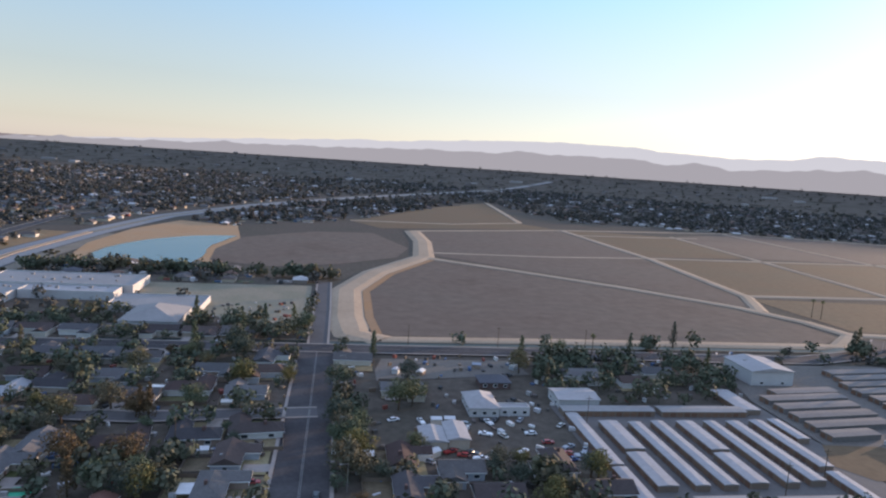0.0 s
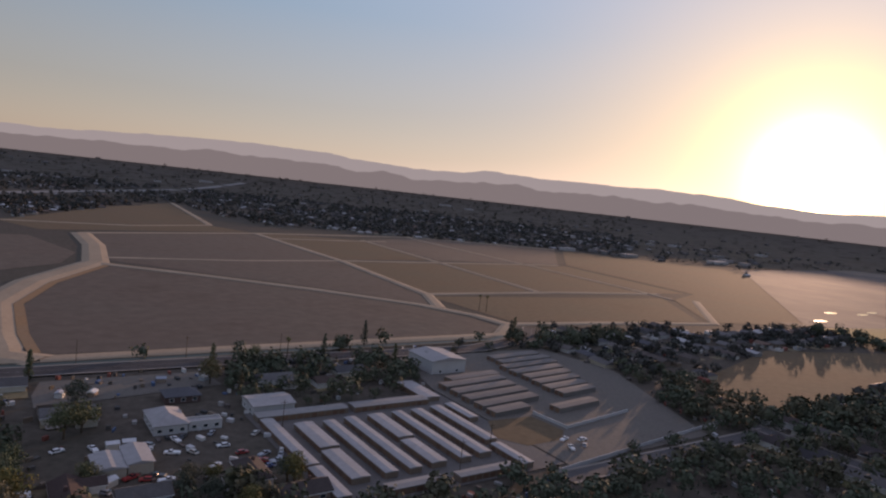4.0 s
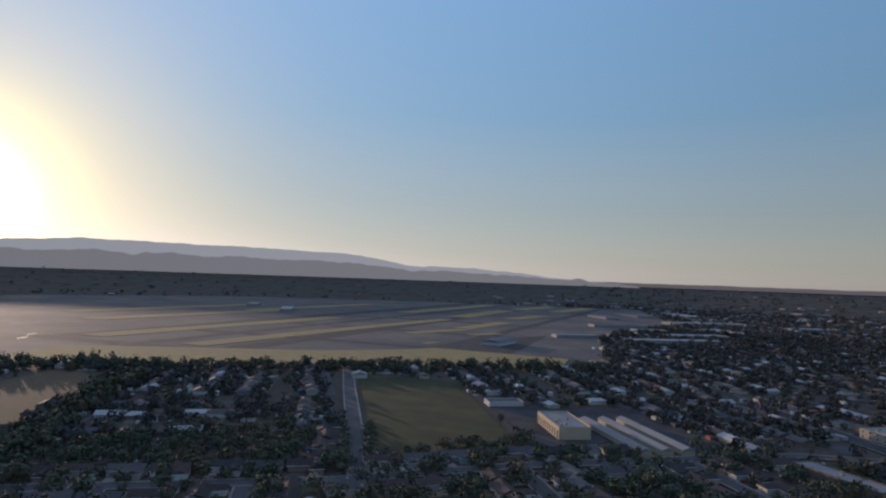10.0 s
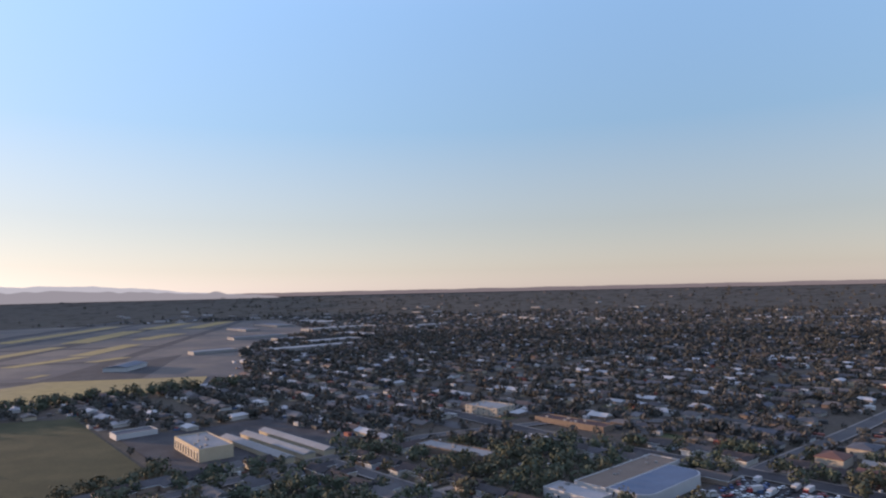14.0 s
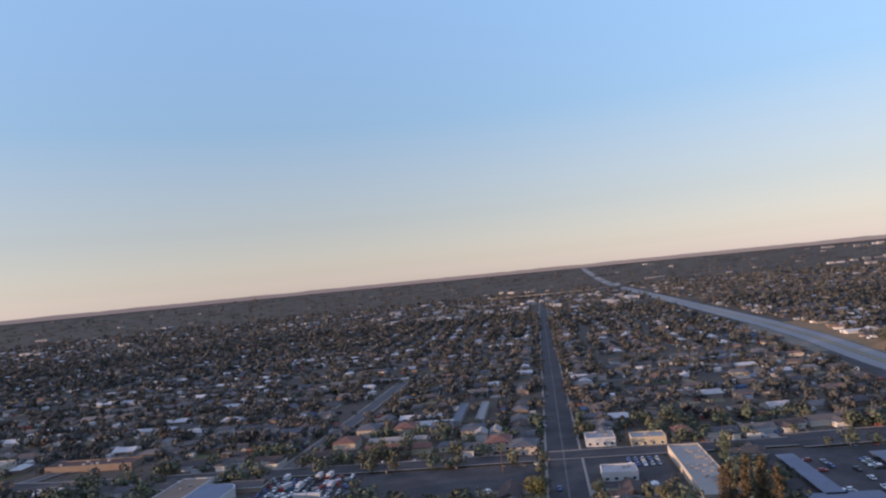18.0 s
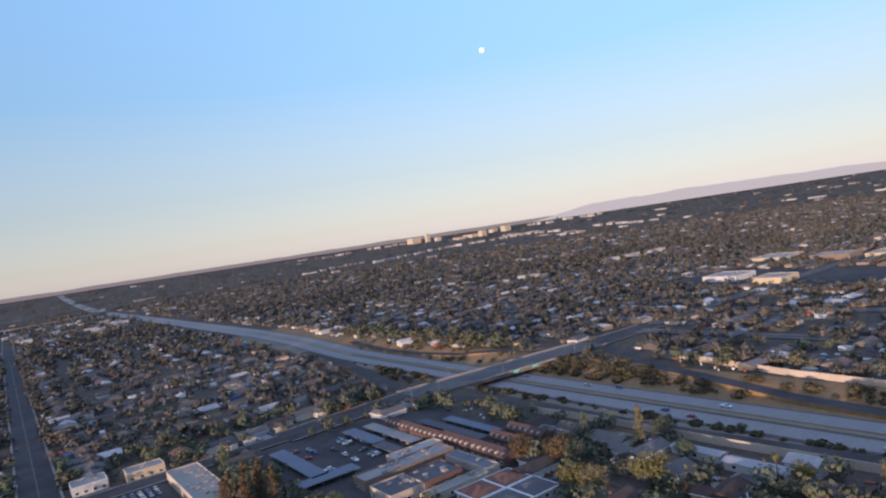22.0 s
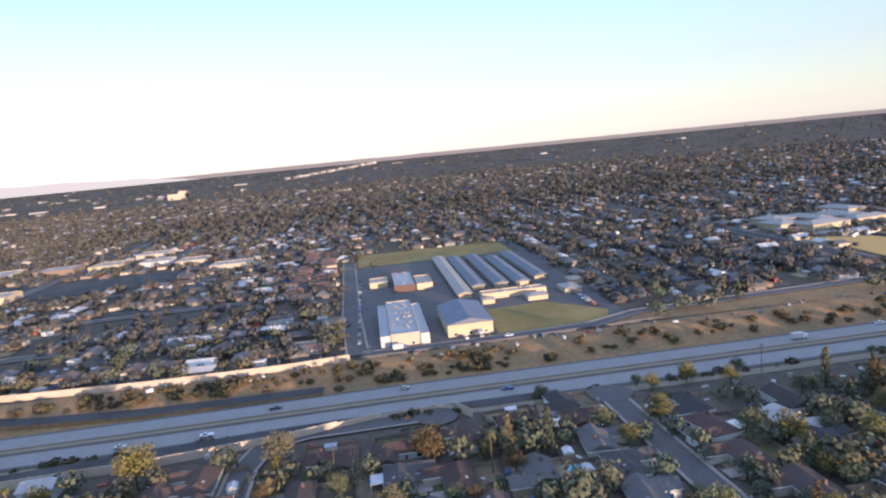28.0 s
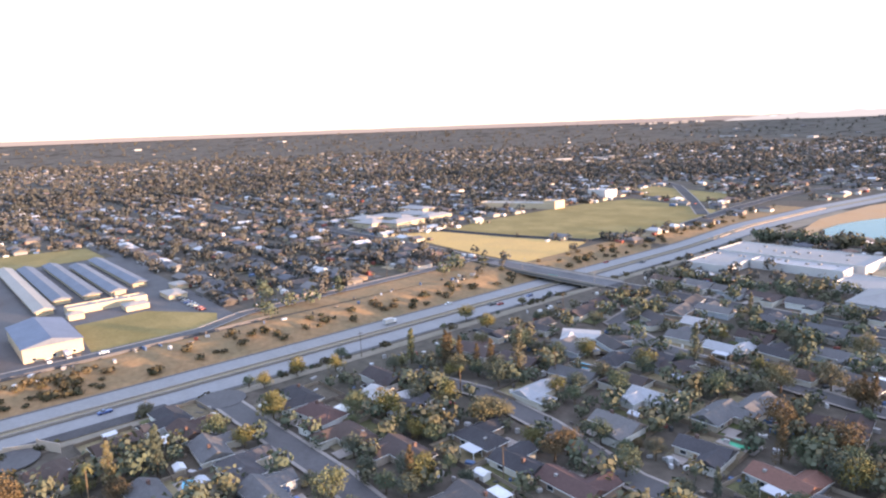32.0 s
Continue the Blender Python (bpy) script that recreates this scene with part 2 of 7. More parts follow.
M["garage"] = surface("garage_door", [(0.62, 0.6, 0.56), (0.7, 0.7, 0.68), (0.45, 0.38, 0.3)], 1.5, 0.2, 0.12, 0.2, 0.6)
M["front"] = surface("front_lawn", [(0.229, 0.185, 0.106), (0.114, 0.114, 0.053), (0.264, 0.22, 0.123), (0.088, 0.101, 0.04), (0.176, 0.15, 0.097)], 0.8, 0.12, 0.4, 0.4, 0.95)
M["pale_roof"] = surface("pale_sheet_roof", [(0.55, 0.55, 0.55), (0.4, 0.41, 0.43), (0.3, 0.32, 0.36), (0.6, 0.58, 0.54)], 1.0, 0.2, 0.2, 0.25, 0.6)
M["pool"], _n, _l, _p = _nodes("pool_water")
_p.inputs["Base Color"].default_value, _p.inputs["Roughness"].default_value = (0.1, 0.4, 0.5, 1), 0.1
M["pool_green"], _n, _l, _p = _nodes("green_pool_water")
_p.inputs["Base Color"].default_value, _p.inputs["Roughness"].default_value = (0.05, 0.35, 0.2, 1), 0.15
M["sign_green"] = surface("sign_green", [(0.02, 0.22, 0.17)], 2.0, 0.3, 0.1, 0.1, 0.5)
M["canopy"] = surface("garden_foliage", [(0.109, 0.131, 0.09)], 0.12, 0.03, 0.5, 0.45, 0.9, second=(0.104, 0.094, 0.06), spec=0.12)
M["far_shed"] = surface("far_sheds", [(0.289, 0.272, 0.264), (0.204, 0.194, 0.19), (0.374, 0.357, 0.348)], 0.1, 0.01, 0.2, 0.2, 0.8, source="island")
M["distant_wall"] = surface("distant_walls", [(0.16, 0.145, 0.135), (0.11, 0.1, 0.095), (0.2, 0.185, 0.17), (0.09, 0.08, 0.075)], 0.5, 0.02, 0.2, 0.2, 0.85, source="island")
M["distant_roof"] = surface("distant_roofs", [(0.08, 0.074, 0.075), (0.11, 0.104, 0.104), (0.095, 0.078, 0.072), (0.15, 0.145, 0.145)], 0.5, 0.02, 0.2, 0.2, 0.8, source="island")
M["verge"] = surface("dusty_verge", [(0.24, 0.2, 0.155)], 0.4, 0.04, 0.4, 0.4, 0.95, second=(0.17, 0.145, 0.105))
M["brown_wall"] = surface("brown_block_wall", [(0.2, 0.15, 0.115)], 1.2, 0.15, 0.2, 0.25, 0.9)
# canopy colour lifted a little to stand in for haze over the distance
M["distant_sheet"] = surface("distant_canopy", [(0.073, 0.064, 0.053)], 0.02, 0.003, 0.5, 0.4, 1.0, second=(0.094, 0.08, 0.065), spec=0.0)
M["distant_plain"] = surface("distant_plain", [(0.056, 0.044, 0.035)], 0.02, 0.003, 0.5, 0.5, 0.95, second=(0.082, 0.062, 0.045), spec=0.08)
M["straw"] = surface("straw_field", [(0.52, 0.33, 0.12)], 0.4, 0.03, 0.3, 0.35, 0.95, second=(0.42, 0.27, 0.105), bump=0.3)
M["clay"] = surface("levee_clay", [(0.36, 0.2, 0.1)], 0.4, 0.02, 0.3, 0.35, 0.95, second=(0.3, 0.18, 0.1))
M["clutter"] = surface("yard_clutter", [(0.5, 0.5, 0.5), (0.12, 0.1, 0.09), (0.35, 0.33, 0.31), (0.08, 0.13, 0.22), (0.2, 0.15, 0.11), (0.06, 0.06, 0.06), (0.6, 0.58, 0.55), (0.25, 0.08, 0.06), (0.1, 0.09, 0.08)], 2.0, 0.3, 0.3, 0.3, 0.7, source="island")
M["brush"] = surface("dry_brush", [(0.075, 0.07, 0.04)], 0.15, 0.04, 0.5, 0.35, 0.9, second=(0.11, 0.082, 0.048), spec=0.15)
M["median"] = surface("median_dirt", [(0.3, 0.25, 0.16)], 0.6, 0.05, 0.4, 0.3, 0.95, second=(0.24, 0.2, 0.14))
M["deck"] = surface("bridge_deck", [(0.1, 0.098, 0.1)], 0.8, 0.05, 0.3, 0.3, 0.9, second=(0.125, 0.12, 0.12), spec=0.15)
M["apron"] = surface("airfield_paving", [(0.12, 0.108, 0.104)], 0.05, 0.008, 0.35, 0.35, 0.9, second=(0.17, 0.14, 0.115), spec=0.15)
M["strip"] = surface("airfield_straw", [(0.4, 0.29, 0.12)], 0.08, 0.01, 0.4, 0.4, 0.95, second=(0.32, 0.235, 0.11))
M["plot"] = surface("town_plots", [(0.3, 0.27, 0.235), (0.16, 0.14, 0.085), (0.22, 0.18, 0.115), (0.09, 0.1, 0.05), (0.13, 0.12, 0.11), (0.27, 0.22, 0.14)], 0.5, 0.05, 0.4, 0.3, 0.95, source="island")
M["street"] = surface("worn_street_asphalt", [(0.115, 0.108, 0.106)], 0.8, 0.06, 0.3, 0.35, 0.9, second=(0.09, 0.084, 0.082), spec=0.15)
M["roof_slate"] = surface("slate_grey_shingles", [(0.07, 0.066, 0.07), (0.058, 0.055, 0.058), (0.084, 0.078, 0.08)], 1.6, 0.2, 0.4, 0.35, 0.9, bump=0.3, spec=0.12)
M["roof_brown"] = surface("dark_brown_shingles", [(0.078, 0.054, 0.048), (0.062, 0.046, 0.042), (0.092, 0.066, 0.056)], 1.6, 0.2, 0.4, 0.35, 0.9, bump=0.3, spec=0.12)
M["roof_grey"] = surface("weathered_grey_shingles", [(0.123, 0.119, 0.119), (0.098, 0.097, 0.098), (0.148, 0.141, 0.138)], 1.6, 0.2, 0.4, 0.35, 0.9, bump=0.3, spec=0.12)
M["roof_pale"] = surface("pale_gravel_roof", [(0.3, 0.305, 0.315), (0.36, 0.35, 0.34)], 1.6, 0.2, 0.3, 0.3, 0.85, spec=0.12)
M["pale_lot"] = surface("pale_dry_lot", [(0.27, 0.235, 0.17)], 0.6, 0.04, 0.4, 0.35, 0.95, second=(0.2, 0.185, 0.13))
M["orange_sand"] = surface("orange_sand", [(0.42, 0.25, 0.13)], 0.4, 0.02, 0.3, 0.35, 0.95, second=(0.36, 0.23, 0.13))
M["lot"] = surface("worn_pale_asphalt", [(0.16, 0.145, 0.132)], 0.8, 0.05, 0.3, 0.35, 0.9, second=(0.125, 0.115, 0.108), spec=0.15)
M["hall_roof"] = surface("white_membrane_roof", [(0.288, 0.288, 0.3)], 0.5, 0.08, 0.2, 0.25, 0.6)
M["slate_dull"] = surface("dull_slate_roof", [(0.13, 0.15, 0.19)], 0.8, 0.1, 0.2, 0.25, 0.7)
M["row_tile"] = surface("faded_red_tile_roof", [(0.145, 0.086, 0.07), (0.12, 0.078, 0.066), (0.17, 0.1, 0.08), (0.105, 0.08, 0.073)], 1.2, 0.15, 0.3, 0.3, 0.85)
M["slate"] = surface("slate_blue_roof", [(0.11, 0.145, 0.2)], 0.8, 0.1, 0.2, 0.25, 0.8)
M["maroon"] = surface("maroon_shingle_roof", [(0.1, 0.062, 0.056)], 1.4, 0.15, 0.35, 0.3, 0.9, spec=0.12)
M["dim_lawn"] = surface("rough_lawn", [(0.068, 0.064, 0.03)], 0.6, 0.03, 0.4, 0.4, 0.95, second=(0.088, 0.076, 0.036), bump=0.3)


# ---------------------------------------------------------------- building helpers
class Build:
    """Collects faces for one mesh."""

    def __init__(self):
        self.v, self.f = [], []

    def face(self, *pts):
        n = len(self.v)
        self.v += [tuple(p) for p in pts]
        self.f.append(tuple(range(n, n + len(pts))))
        return self

    def box(self, x0, y0, z0, x1, y1, z1, bottom=False):
        n = len(self.v)
        self.v += [(x0, y0, z0), (x1, y0, z0), (x1, y1, z0), (x0, y1, z0), (x0, y0, z1), (x1, y0, z1), (x1, y1, z1), (x0, y1, z1)]
        q = [(4, 5, 6, 7), (0, 1, 5, 4), (1, 2, 6, 5), (2, 3, 7, 6), (3, 0, 4, 7)] + ([(3, 2, 1, 0)] if bottom else [])
        self.f += [tuple(n + i for i in t) for t in q]
        return self

    def hull(self, ring, z0, z1, top=1.0):
        """A prism on a ring of points; top: how much the upper ring shrinks."""
        n, k = len(self.v), len(ring)
        cx, cy = sum(p[0] for p in ring) / k, sum(p[1] for p in ring) / k
        self.v += [(x, y, z0) for x, y in ring] + [(cx + (x - cx) * top, cy + (y - cy) * top, z1) for x, y in ring]
        self.f += [(n + i, n + (i + 1) % k, n + k + (i + 1) % k, n + k + i) for i in range(k)]
        self.f.append(tuple(range(n + k, n + 2 * k)))
        return self

    def roof(self, x0, y0, x1, y1, z, rise, hip=0.0, thick=0.25):
        """A ridged roof over a rectangle; hip: how far the ridge ends stand in."""
        if x1 - x0 >= y1 - y0:
            m = (y0 + y1) / 2
            a, b = (x0 + hip, m, z + rise), (x1 - hip, m, z + rise)
            c = [(x0, y0, z), (x1, y0, z), (x1, y1, z), (x0, y1, z)]
        else:
            m = (x0 + x1) / 2
            a, b = (m, y0 + hip, z + rise), (m, y1 - hip, z + rise)
            c = [(x1, y0, z), (x1, y1, z), (x0, y1, z), (x0, y0, z)]
        self.face(c[0], c[1], b, a).face(c[2], c[3], a, b).face(c[1], c[2], b).face(c[3], c[0], a)
        low = [(p[0], p[1], z - thick) for p in c]
        for i in range(4):
            self.face(low[i], low[(i + 1) % 4], c[(i + 1) % 4], c[i])
        self.face(*low[::-1])
        return self

    def tube(self, path, r0, r1, k=6):
        n = len(self.v)
        for i, p in enumerate(path):
            r = r0 + (r1 - r0) * i / (len(path) - 1)
            self.v += [(p[0] + r * math.cos(2 * math.pi * j / k), p[1] + r * math.sin(2 * math.pi * j / k), p[2]) for j in range(k)]
        for i in range(len(path) - 1):
            self.f += [(n + i * k + j, n + i * k + (j + 1) % k, n + (i + 1) * k + (j + 1) % k, n + (i + 1) * k + j) for j in range(k)]
        self.f.append(tuple(n + (len(path) - 1) * k + j for j in range(k)))
        return self

    def disc(self, x, y, z, r, k=16, axis="z", depth=0.0):
        pts = [(r * math.cos(2 * math.pi * j / k), r * math.sin(2 * math.pi * j / k)) for j in range(k)]
        if axis == "z":
            return self.hull([(x + a, y + b) for a, b in pts], z - depth, z)
        n = len(self.v)
        self.v += [(x + a, y - depth / 2, z + b) for a, b in pts] + [(x + a, y + depth / 2, z + b) for a, b in pts]
        self.f += [(n + j, n + (j + 1) % k, n + k + (j + 1) % k, n + k + j) for j in range(k)]
        self.f += [tuple(n + j for j in range(k)), tuple(n + k + j for j in reversed(range(k)))]
        return self

    def mesh(self, name, material):
        me = bpy.data.meshes.new(name)
        me.from_pydata(self.v, [], self.f)
        me.materials.append(material)
        me.update()
        return me


def part(name, b, material, parent, label=""):
    ob = new(name, b.mesh(name, material) if isinstance(b, Build) else b)
    ob.parent = parent
    return tagged(ob, label) if label else ob


def thing(name, label, category, group="", at=None):
    ob = new(name)
    ob.empty_display_size = 0.5
    if at is not None:
        ob.matrix_world = at
    return tagged(ob, label, category, group)


def setting(name, b, material, label="", category=""):
    ob = new(name, b.mesh(name, material) if isinstance(b, Build) else b)
    return tagged(ob, label, category, kind="structure")


def stuff(name, verts, faces, material, label, category):
    me = bpy.data.meshes.new(name)
    me.from_pydata(verts, [], faces)
    me.materials.append(material)
    me.update()
    return tagged(new(name, me), label, category, kind="stuff")


def clumps(d, size, rng):
    """Two edges for each leaf clump, roughly square to the direction it faces."""
    a = rng.normal(size=d.shape)
    a -= 0.75 * (a * d).sum(1, keepdims=True) * d
    a *= size * rng.uniform(0.7, 1.3, (len(d), 1)) / np.linalg.norm(a, axis=1, keepdims=True)
    e = np.cross(d + rng.normal(size=d.shape) * 0.35, a)
    e *= size * rng.uniform(0.7, 1.2, (len(d), 1)) / np.linalg.norm(e, axis=1, keepdims=True)
    return a, e


# ---------------------------------------------------------------- the lie of the land
FWY = [(-345, -4800), (-318, -2986), (-292, -908), (-276, -576), (-271, -300), (-271, -100), (-272, 0), (-271, 166), (-271, 300), (-271, 400), (-271, 594), (-264, 750),
       (-240, 960), (-150, 1226), (40, 1620), (480, 2350), (1200, 3650)]


def along(line, x, y):
    """Distance from a point to a line, signed: positive on its right."""
    best, side = 1e9, 1
    for (ax, ay), (bx, by) in zip(line, line[1:]):
        ux, uy = bx - ax, by - ay
        k = max(0.0, min(1.0, ((x - ax) * ux + (y - ay) * uy) / (ux * ux + uy * uy)))
        dx, dy = x - ax - k * ux, y - ay - k * uy
        d = math.hypot(dx, dy)
        if d < best:
            best, side = d, 1 if dx * uy - dy * ux >= 0 else -1
    return best * side


def ramp01(a, b, x):
    k = max(0.0, min(1.0, (x - a) / (b - a)))
    return k * k * (3 - 2 * k)


def land(x, y):
    """Height of the ground: a sunken freeway, and a far rise to the horizon."""
    r = math.hypot(x, y)
    z = 76.0 * (min(1.0, max(0.0, (r - 2600) / 2300)) ** 1.6)
    if r < 1100 and -420 < x < -150:
        d = along(FWY, x, y)
        deep = 4.0 * ramp01(-760, -560, y) * (1 - ramp01(470, 620, y))
        z -= deep * (1 - (ramp01(18, 34, d) if d > 0 else ramp01(19, 46, -d)))
    return z


def inside(poly, x, y):
    hit, j = False, len(poly) - 1
    for i in range(len(poly)):
        (xi, yi), (xj, yj) = poly[i], poly[j]
        if (yi > y) != (yj > y) and x < (xj - xi) * (y - yi) / (yj - yi) + xi:
            hit = not hit
        j = i
    return hit


def ribbon(b, line, left, right, lift, step=12.0, level=False):
    """A strip along a line, between two offsets to its right, laid on the land."""
    pts = []
    for (ax, ay), (bx, by) in zip(line, line[1:]):
        n = max(1, int(math.hypot(bx - ax, by - ay) / step))
        pts += [(ax + (bx - ax) * i / n, ay + (by - ay) * i / n) for i in range(n)]
    pts.append(line[-1])
    n0 = len(b.v)
    for i, (x, y) in enumerate(pts):
        (ax, ay), (bx, by) = pts[max(0, i - 1)], pts[min(len(pts) - 1, i + 1)]
        d = math.hypot(bx - ax, by - ay)
        nx, ny = (by - ay) / d, -(bx - ax) / d
        z = (max(land(x, y), 0.0) if level else land(x, y)) + lift
        b.v += [(x + nx * left, y + ny * left, z), (x + nx * right, y + ny * right, z)]
    b.f += [(n0 + 2 * i, n0 + 2 * i + 1, n0 + 2 * i + 3, n0 + 2 * i + 2) for i in range(len(pts) - 1)]
    return b

# ---------------------------------------------------------------- ground
def lines(spans):
    out = []
    for a, b, s in spans:
        out += list(np.arange(a, b, s))
    return out + [spans[-1][1]]


xs = lines([(-4900, -1500, 200), (-1500, -420, 60), (-420, -200, 5), (-200, 1500, 60), (1500, 4900, 200)])
ys = lines([(-4900, -1500, 200), (-1500, 1500, 40), (1500, 4900, 200)])
gv = [(float(x), float(y), land(float(x), float(y))) for y in ys for x in xs]
gf = [(j * len(xs) + i, j * len(xs) + i + 1, (j + 1) * len(xs) + i + 1, (j + 1) * len(xs) + i) for j in range(len(ys) - 1) for i in range(len(xs) - 1)]
me = bpy.data.meshes.new("ground")
me.from_pydata(gv, [], gf)
me.materials.append(M["earth"])
tagged(new("ground", me), "flat brown valley floor reaching the horizon", "ground", kind="structure")

# areas of the ground: outline, material, label, category
AREAS = {
    "basin_field_1": ([(22, 362), (25, 480), (46, 560), (97, 652), (168, 596), (246, 530), (310, 462), (334, 415), (336, 382), (310, 364), (130, 362)], "basin", "empty bare-soil recharge basin", "field"),
    "basin_field_2": ([(100, 690), (178, 618), (258, 550), (330, 470), (350, 520), (366, 728), (362, 1020), (105, 910), (95, 790)], "basin", "bare brown basin beside the levee", "field"),
    "basin_field_3": ([(354, 520), (512, 536), (530, 762), (368, 732)], "basin2", "stubble-covered recharge basin", "field"),
    "basin_field_4": ([(370, 745), (536, 778), (548, 1010), (414, 1046), (374, 1028)], "basin2", "stubble-covered recharge basin", "field"),
    "basin_field_5": ([(526, 534), (780, 520), (800, 762), (546, 758)], "basin2", "dry stubble field", "field"),
    "basin_field_6": ([(548, 776), (800, 780), (1050, 1040), (740, 1125), (560, 1020)], "basin", "dry brown field", "field"),
    "basin_field_7": ([(352, 506), (362, 398), (590, 372), (690, 490)], "basin2", "golden dry field", "field"),
    "basin_field_8": ([(60, 935), (360, 1045), (318, 1128), (184, 1046), (20, 1024)], "basin2", "dry brown field", "field"),
    "basin_field_9": ([(26, 1040), (180, 1062), (316, 1146), (372, 1680), (200, 1400)], "basin2", "dry brown field", "field"),
    "basin_field_10": ([(600, 368), (720, 338), (1040, 420), (1330, 800), (1065, 1030), (815, 775), (795, 515), (700, 480)], "basin2", "wide dry stubble field", "field"),
    "lake_sand": ([(-224, 580), (-240, 674), (-236, 799), (-209, 915), (-130, 880), (-112, 778), (-100, 700), (-100, 592), (-205, 568)], "orange_sand", "orange sandy lake shore", "shore"),
    "brown_basin": ([(-112, 598), (-120, 671), (-107, 768), (-60, 825), (-28, 858), (46, 870), (80, 734), (60, 660), (2, 605), (-56, 578)], "basin", "drained brown basin next to the lake", "field"),
    "dry_lot_1": ([(-134, 492), (-18, 498), (-16, 376), (-36, 380), (-80, 400), (-92, 446), (-130, 452)], "pale_lot", "dry pale lot with scrap", "lot"),
    "dry_lot_2": ([(20, 300), (20, 285), (95, 296), (92, 318), (24, 318)], "gravel", "bare gravel lot", "lot"),
    "dry_field_1": ([(-506, 362), (-376, 346), (-320, 346), (-322, 400), (-336, 440), (-406, 417), (-481, 400)], "straw", "dry golden field beside the bridge", "field"),
    "bank_field": ([(-352, 148), (-328, 116), (-322, 318), (-362, 324)], "bank", "bare dry ground above the freeway", "field"),
    "green_field_1": ([(-482, 406), (-336, 449), (-320, 600), (-345, 680), (-482, 727), (-500, 640), (-498, 477)], "green", "large grass playing field", "field"),
    "stadium_field": ([(-548, 800), (-545, 878), (-392, 828), (-374, 746), (-440, 742)], "green", "green sports field of the campus", "field"),
    "orchard_field": ([(352, 224), (531, 272), (700, 227), (625, 181), (361, 171)], "basin2", "flat dry field among trees", "field"),
    "school_field_1": ([(662, -48), (612, -140), (392, -128), (360, -40)], "dim_lawn", "mown grass field", "field"),
    "school_lot_1": ([(-606, -17), (-606, 141), (-414, 141), (-346, 138), (-336, 112), (-334, -12)], "street", "asphalt school yard", "yard"),
    "school_field_2": ([(-337, 62), (-394, 66), (-396, 104), (-360, 132), (-339, 124)], "green", "school lawn", "lawn"),
    "school_field_3": ([(-684, -18), (-688, 66), (-676, 132), (-608, 132), (-608, -16)], "green", "school lawn", "lawn"),
    "school_lot_2": ([(540, -144), (493, -175), (489, -250), (362, -256), (362, -140), (384, -136)], "asphalt", "asphalt school yard", "yard"),
    "storage_lot_1": ([(92, 168), (92, 256), (190, 258), (190, 168)], "lot", "asphalt storage yard", "yard"),
    "storage_lot_2": ([(191, 166), (191, 262), (205, 318), (320, 318), (330, 262), (284, 166)], "gravel", "pale storage yard", "yard"),
    "parking_lot_1": ([(8, -340), (8, -296), (99, -296), (99, -340)], "asphalt", "empty asphalt lot", "car park"),
    "parking_lot_2": ([(-200, -318), (-200, -208), (-94, -208), (-94, -343), (-164, -340)], "asphalt", "asphalt yard with parked vehicles", "car park"),
    "soil_patch": ([(190, 216), (215, 214), (217, 195), (208, 187), (188, 187), (180, 199)], "basin2", "bare brown earth beside the storage yard", "soil"),
    "parking_lot_3": ([(101, -341), (101, -286), (156, -286), (156, -341)], "asphalt", "vehicle storage yard", "car park"),
    "parking_lot_4": ([(-55, -350), (-55, -296), (-12, -296), (-12, -350)], "asphalt", "shop car park", "car park"),
    "parking_lot_5": ([(-728, -480), (-728, -190), (-640, -190), (-640, -480)], "asphalt", "shopping centre car park", "car park"),
    "airfield_grass": ([(722, 330), (712, 130), (728, -20), (734, -114), (712, -320), (760, -360), (1120, -520), (1500, -900), (2250, -1200), (2540, -500), (2560, 300), (2200, 900), (1400, 800)], "apron", "worn paving and bare ground of the airfield", "field"),
}
LAYER = 0.06
for n, (poly, key, label, cat) in enumerate(AREAS.values()):
    z = LAYER + 0.012 * n
    setting(list(AREAS)[n], Build().face(*[(x, y, land(x, y) + z) for x, y in poly]), M[key], label, cat)

# yellow grass between the runways: ends and width of each strip
STRIPS = [((1151, -34), (1512, -317), 36), ((1133, -170), (1224, -293), 30), ((958, -167), (984, -193), 14), ((1250, -293), (1451, -442), 40), ((1604, -364), (1995, -609), 60), ((1113, -275), (1152, -340), 25),
          ((1580, -495), (1741, -640), 50), ((2056, -664), (2354, -888), 60), ((1962, -758), (2317, -1026), 60), ((1753, -250), (2346, -654), 50), ((900, 150), (1151, -34), 44), ((1000, 300), (1500, -60), 50),
          ((1300, 400), (1750, 60), 60), ((1500, 500), (2000, 150), 60), ((1700, 150), (2200, -200), 50)]
for n, (p, q, w) in enumerate(STRIPS):
    b = Build()
    ribbon(b, [p, q], -w / 2, w / 2, 0.7 + 0.01 * n, 60)
    setting("grass_strip_%d" % (n + 1), b, M["strip"], "strip of yellow dry grass between taxiways", "grass")
setting("grass_strip_16", Build().face(*[(x, y, 0.9) for x, y in ((854, -24), (877, -131), (900, -172), (790, -326), (719, -289), (704, -194), (704, -19), (712, 130), (724, 325), (880, 300))]), M["strip"], "band of yellow dry grass at the airfield edge", "grass")

LAKE = [(-207, 576), (-214, 610), (-214, 645), (-207, 680), (-196, 711), (-180, 735), (-161, 758), (-138, 770), (-115, 776), (-119, 750), (-122, 723), (-127, 695), (-127, 665), (-123, 640), (-121, 612), (-124, 583), (-145, 580), (-168, 584), (-192, 588)]
setting("lake_water", Build().face(*[(x, y, 0.5) for x, y in LAKE]), M["water"], "still blue lake water", "water")

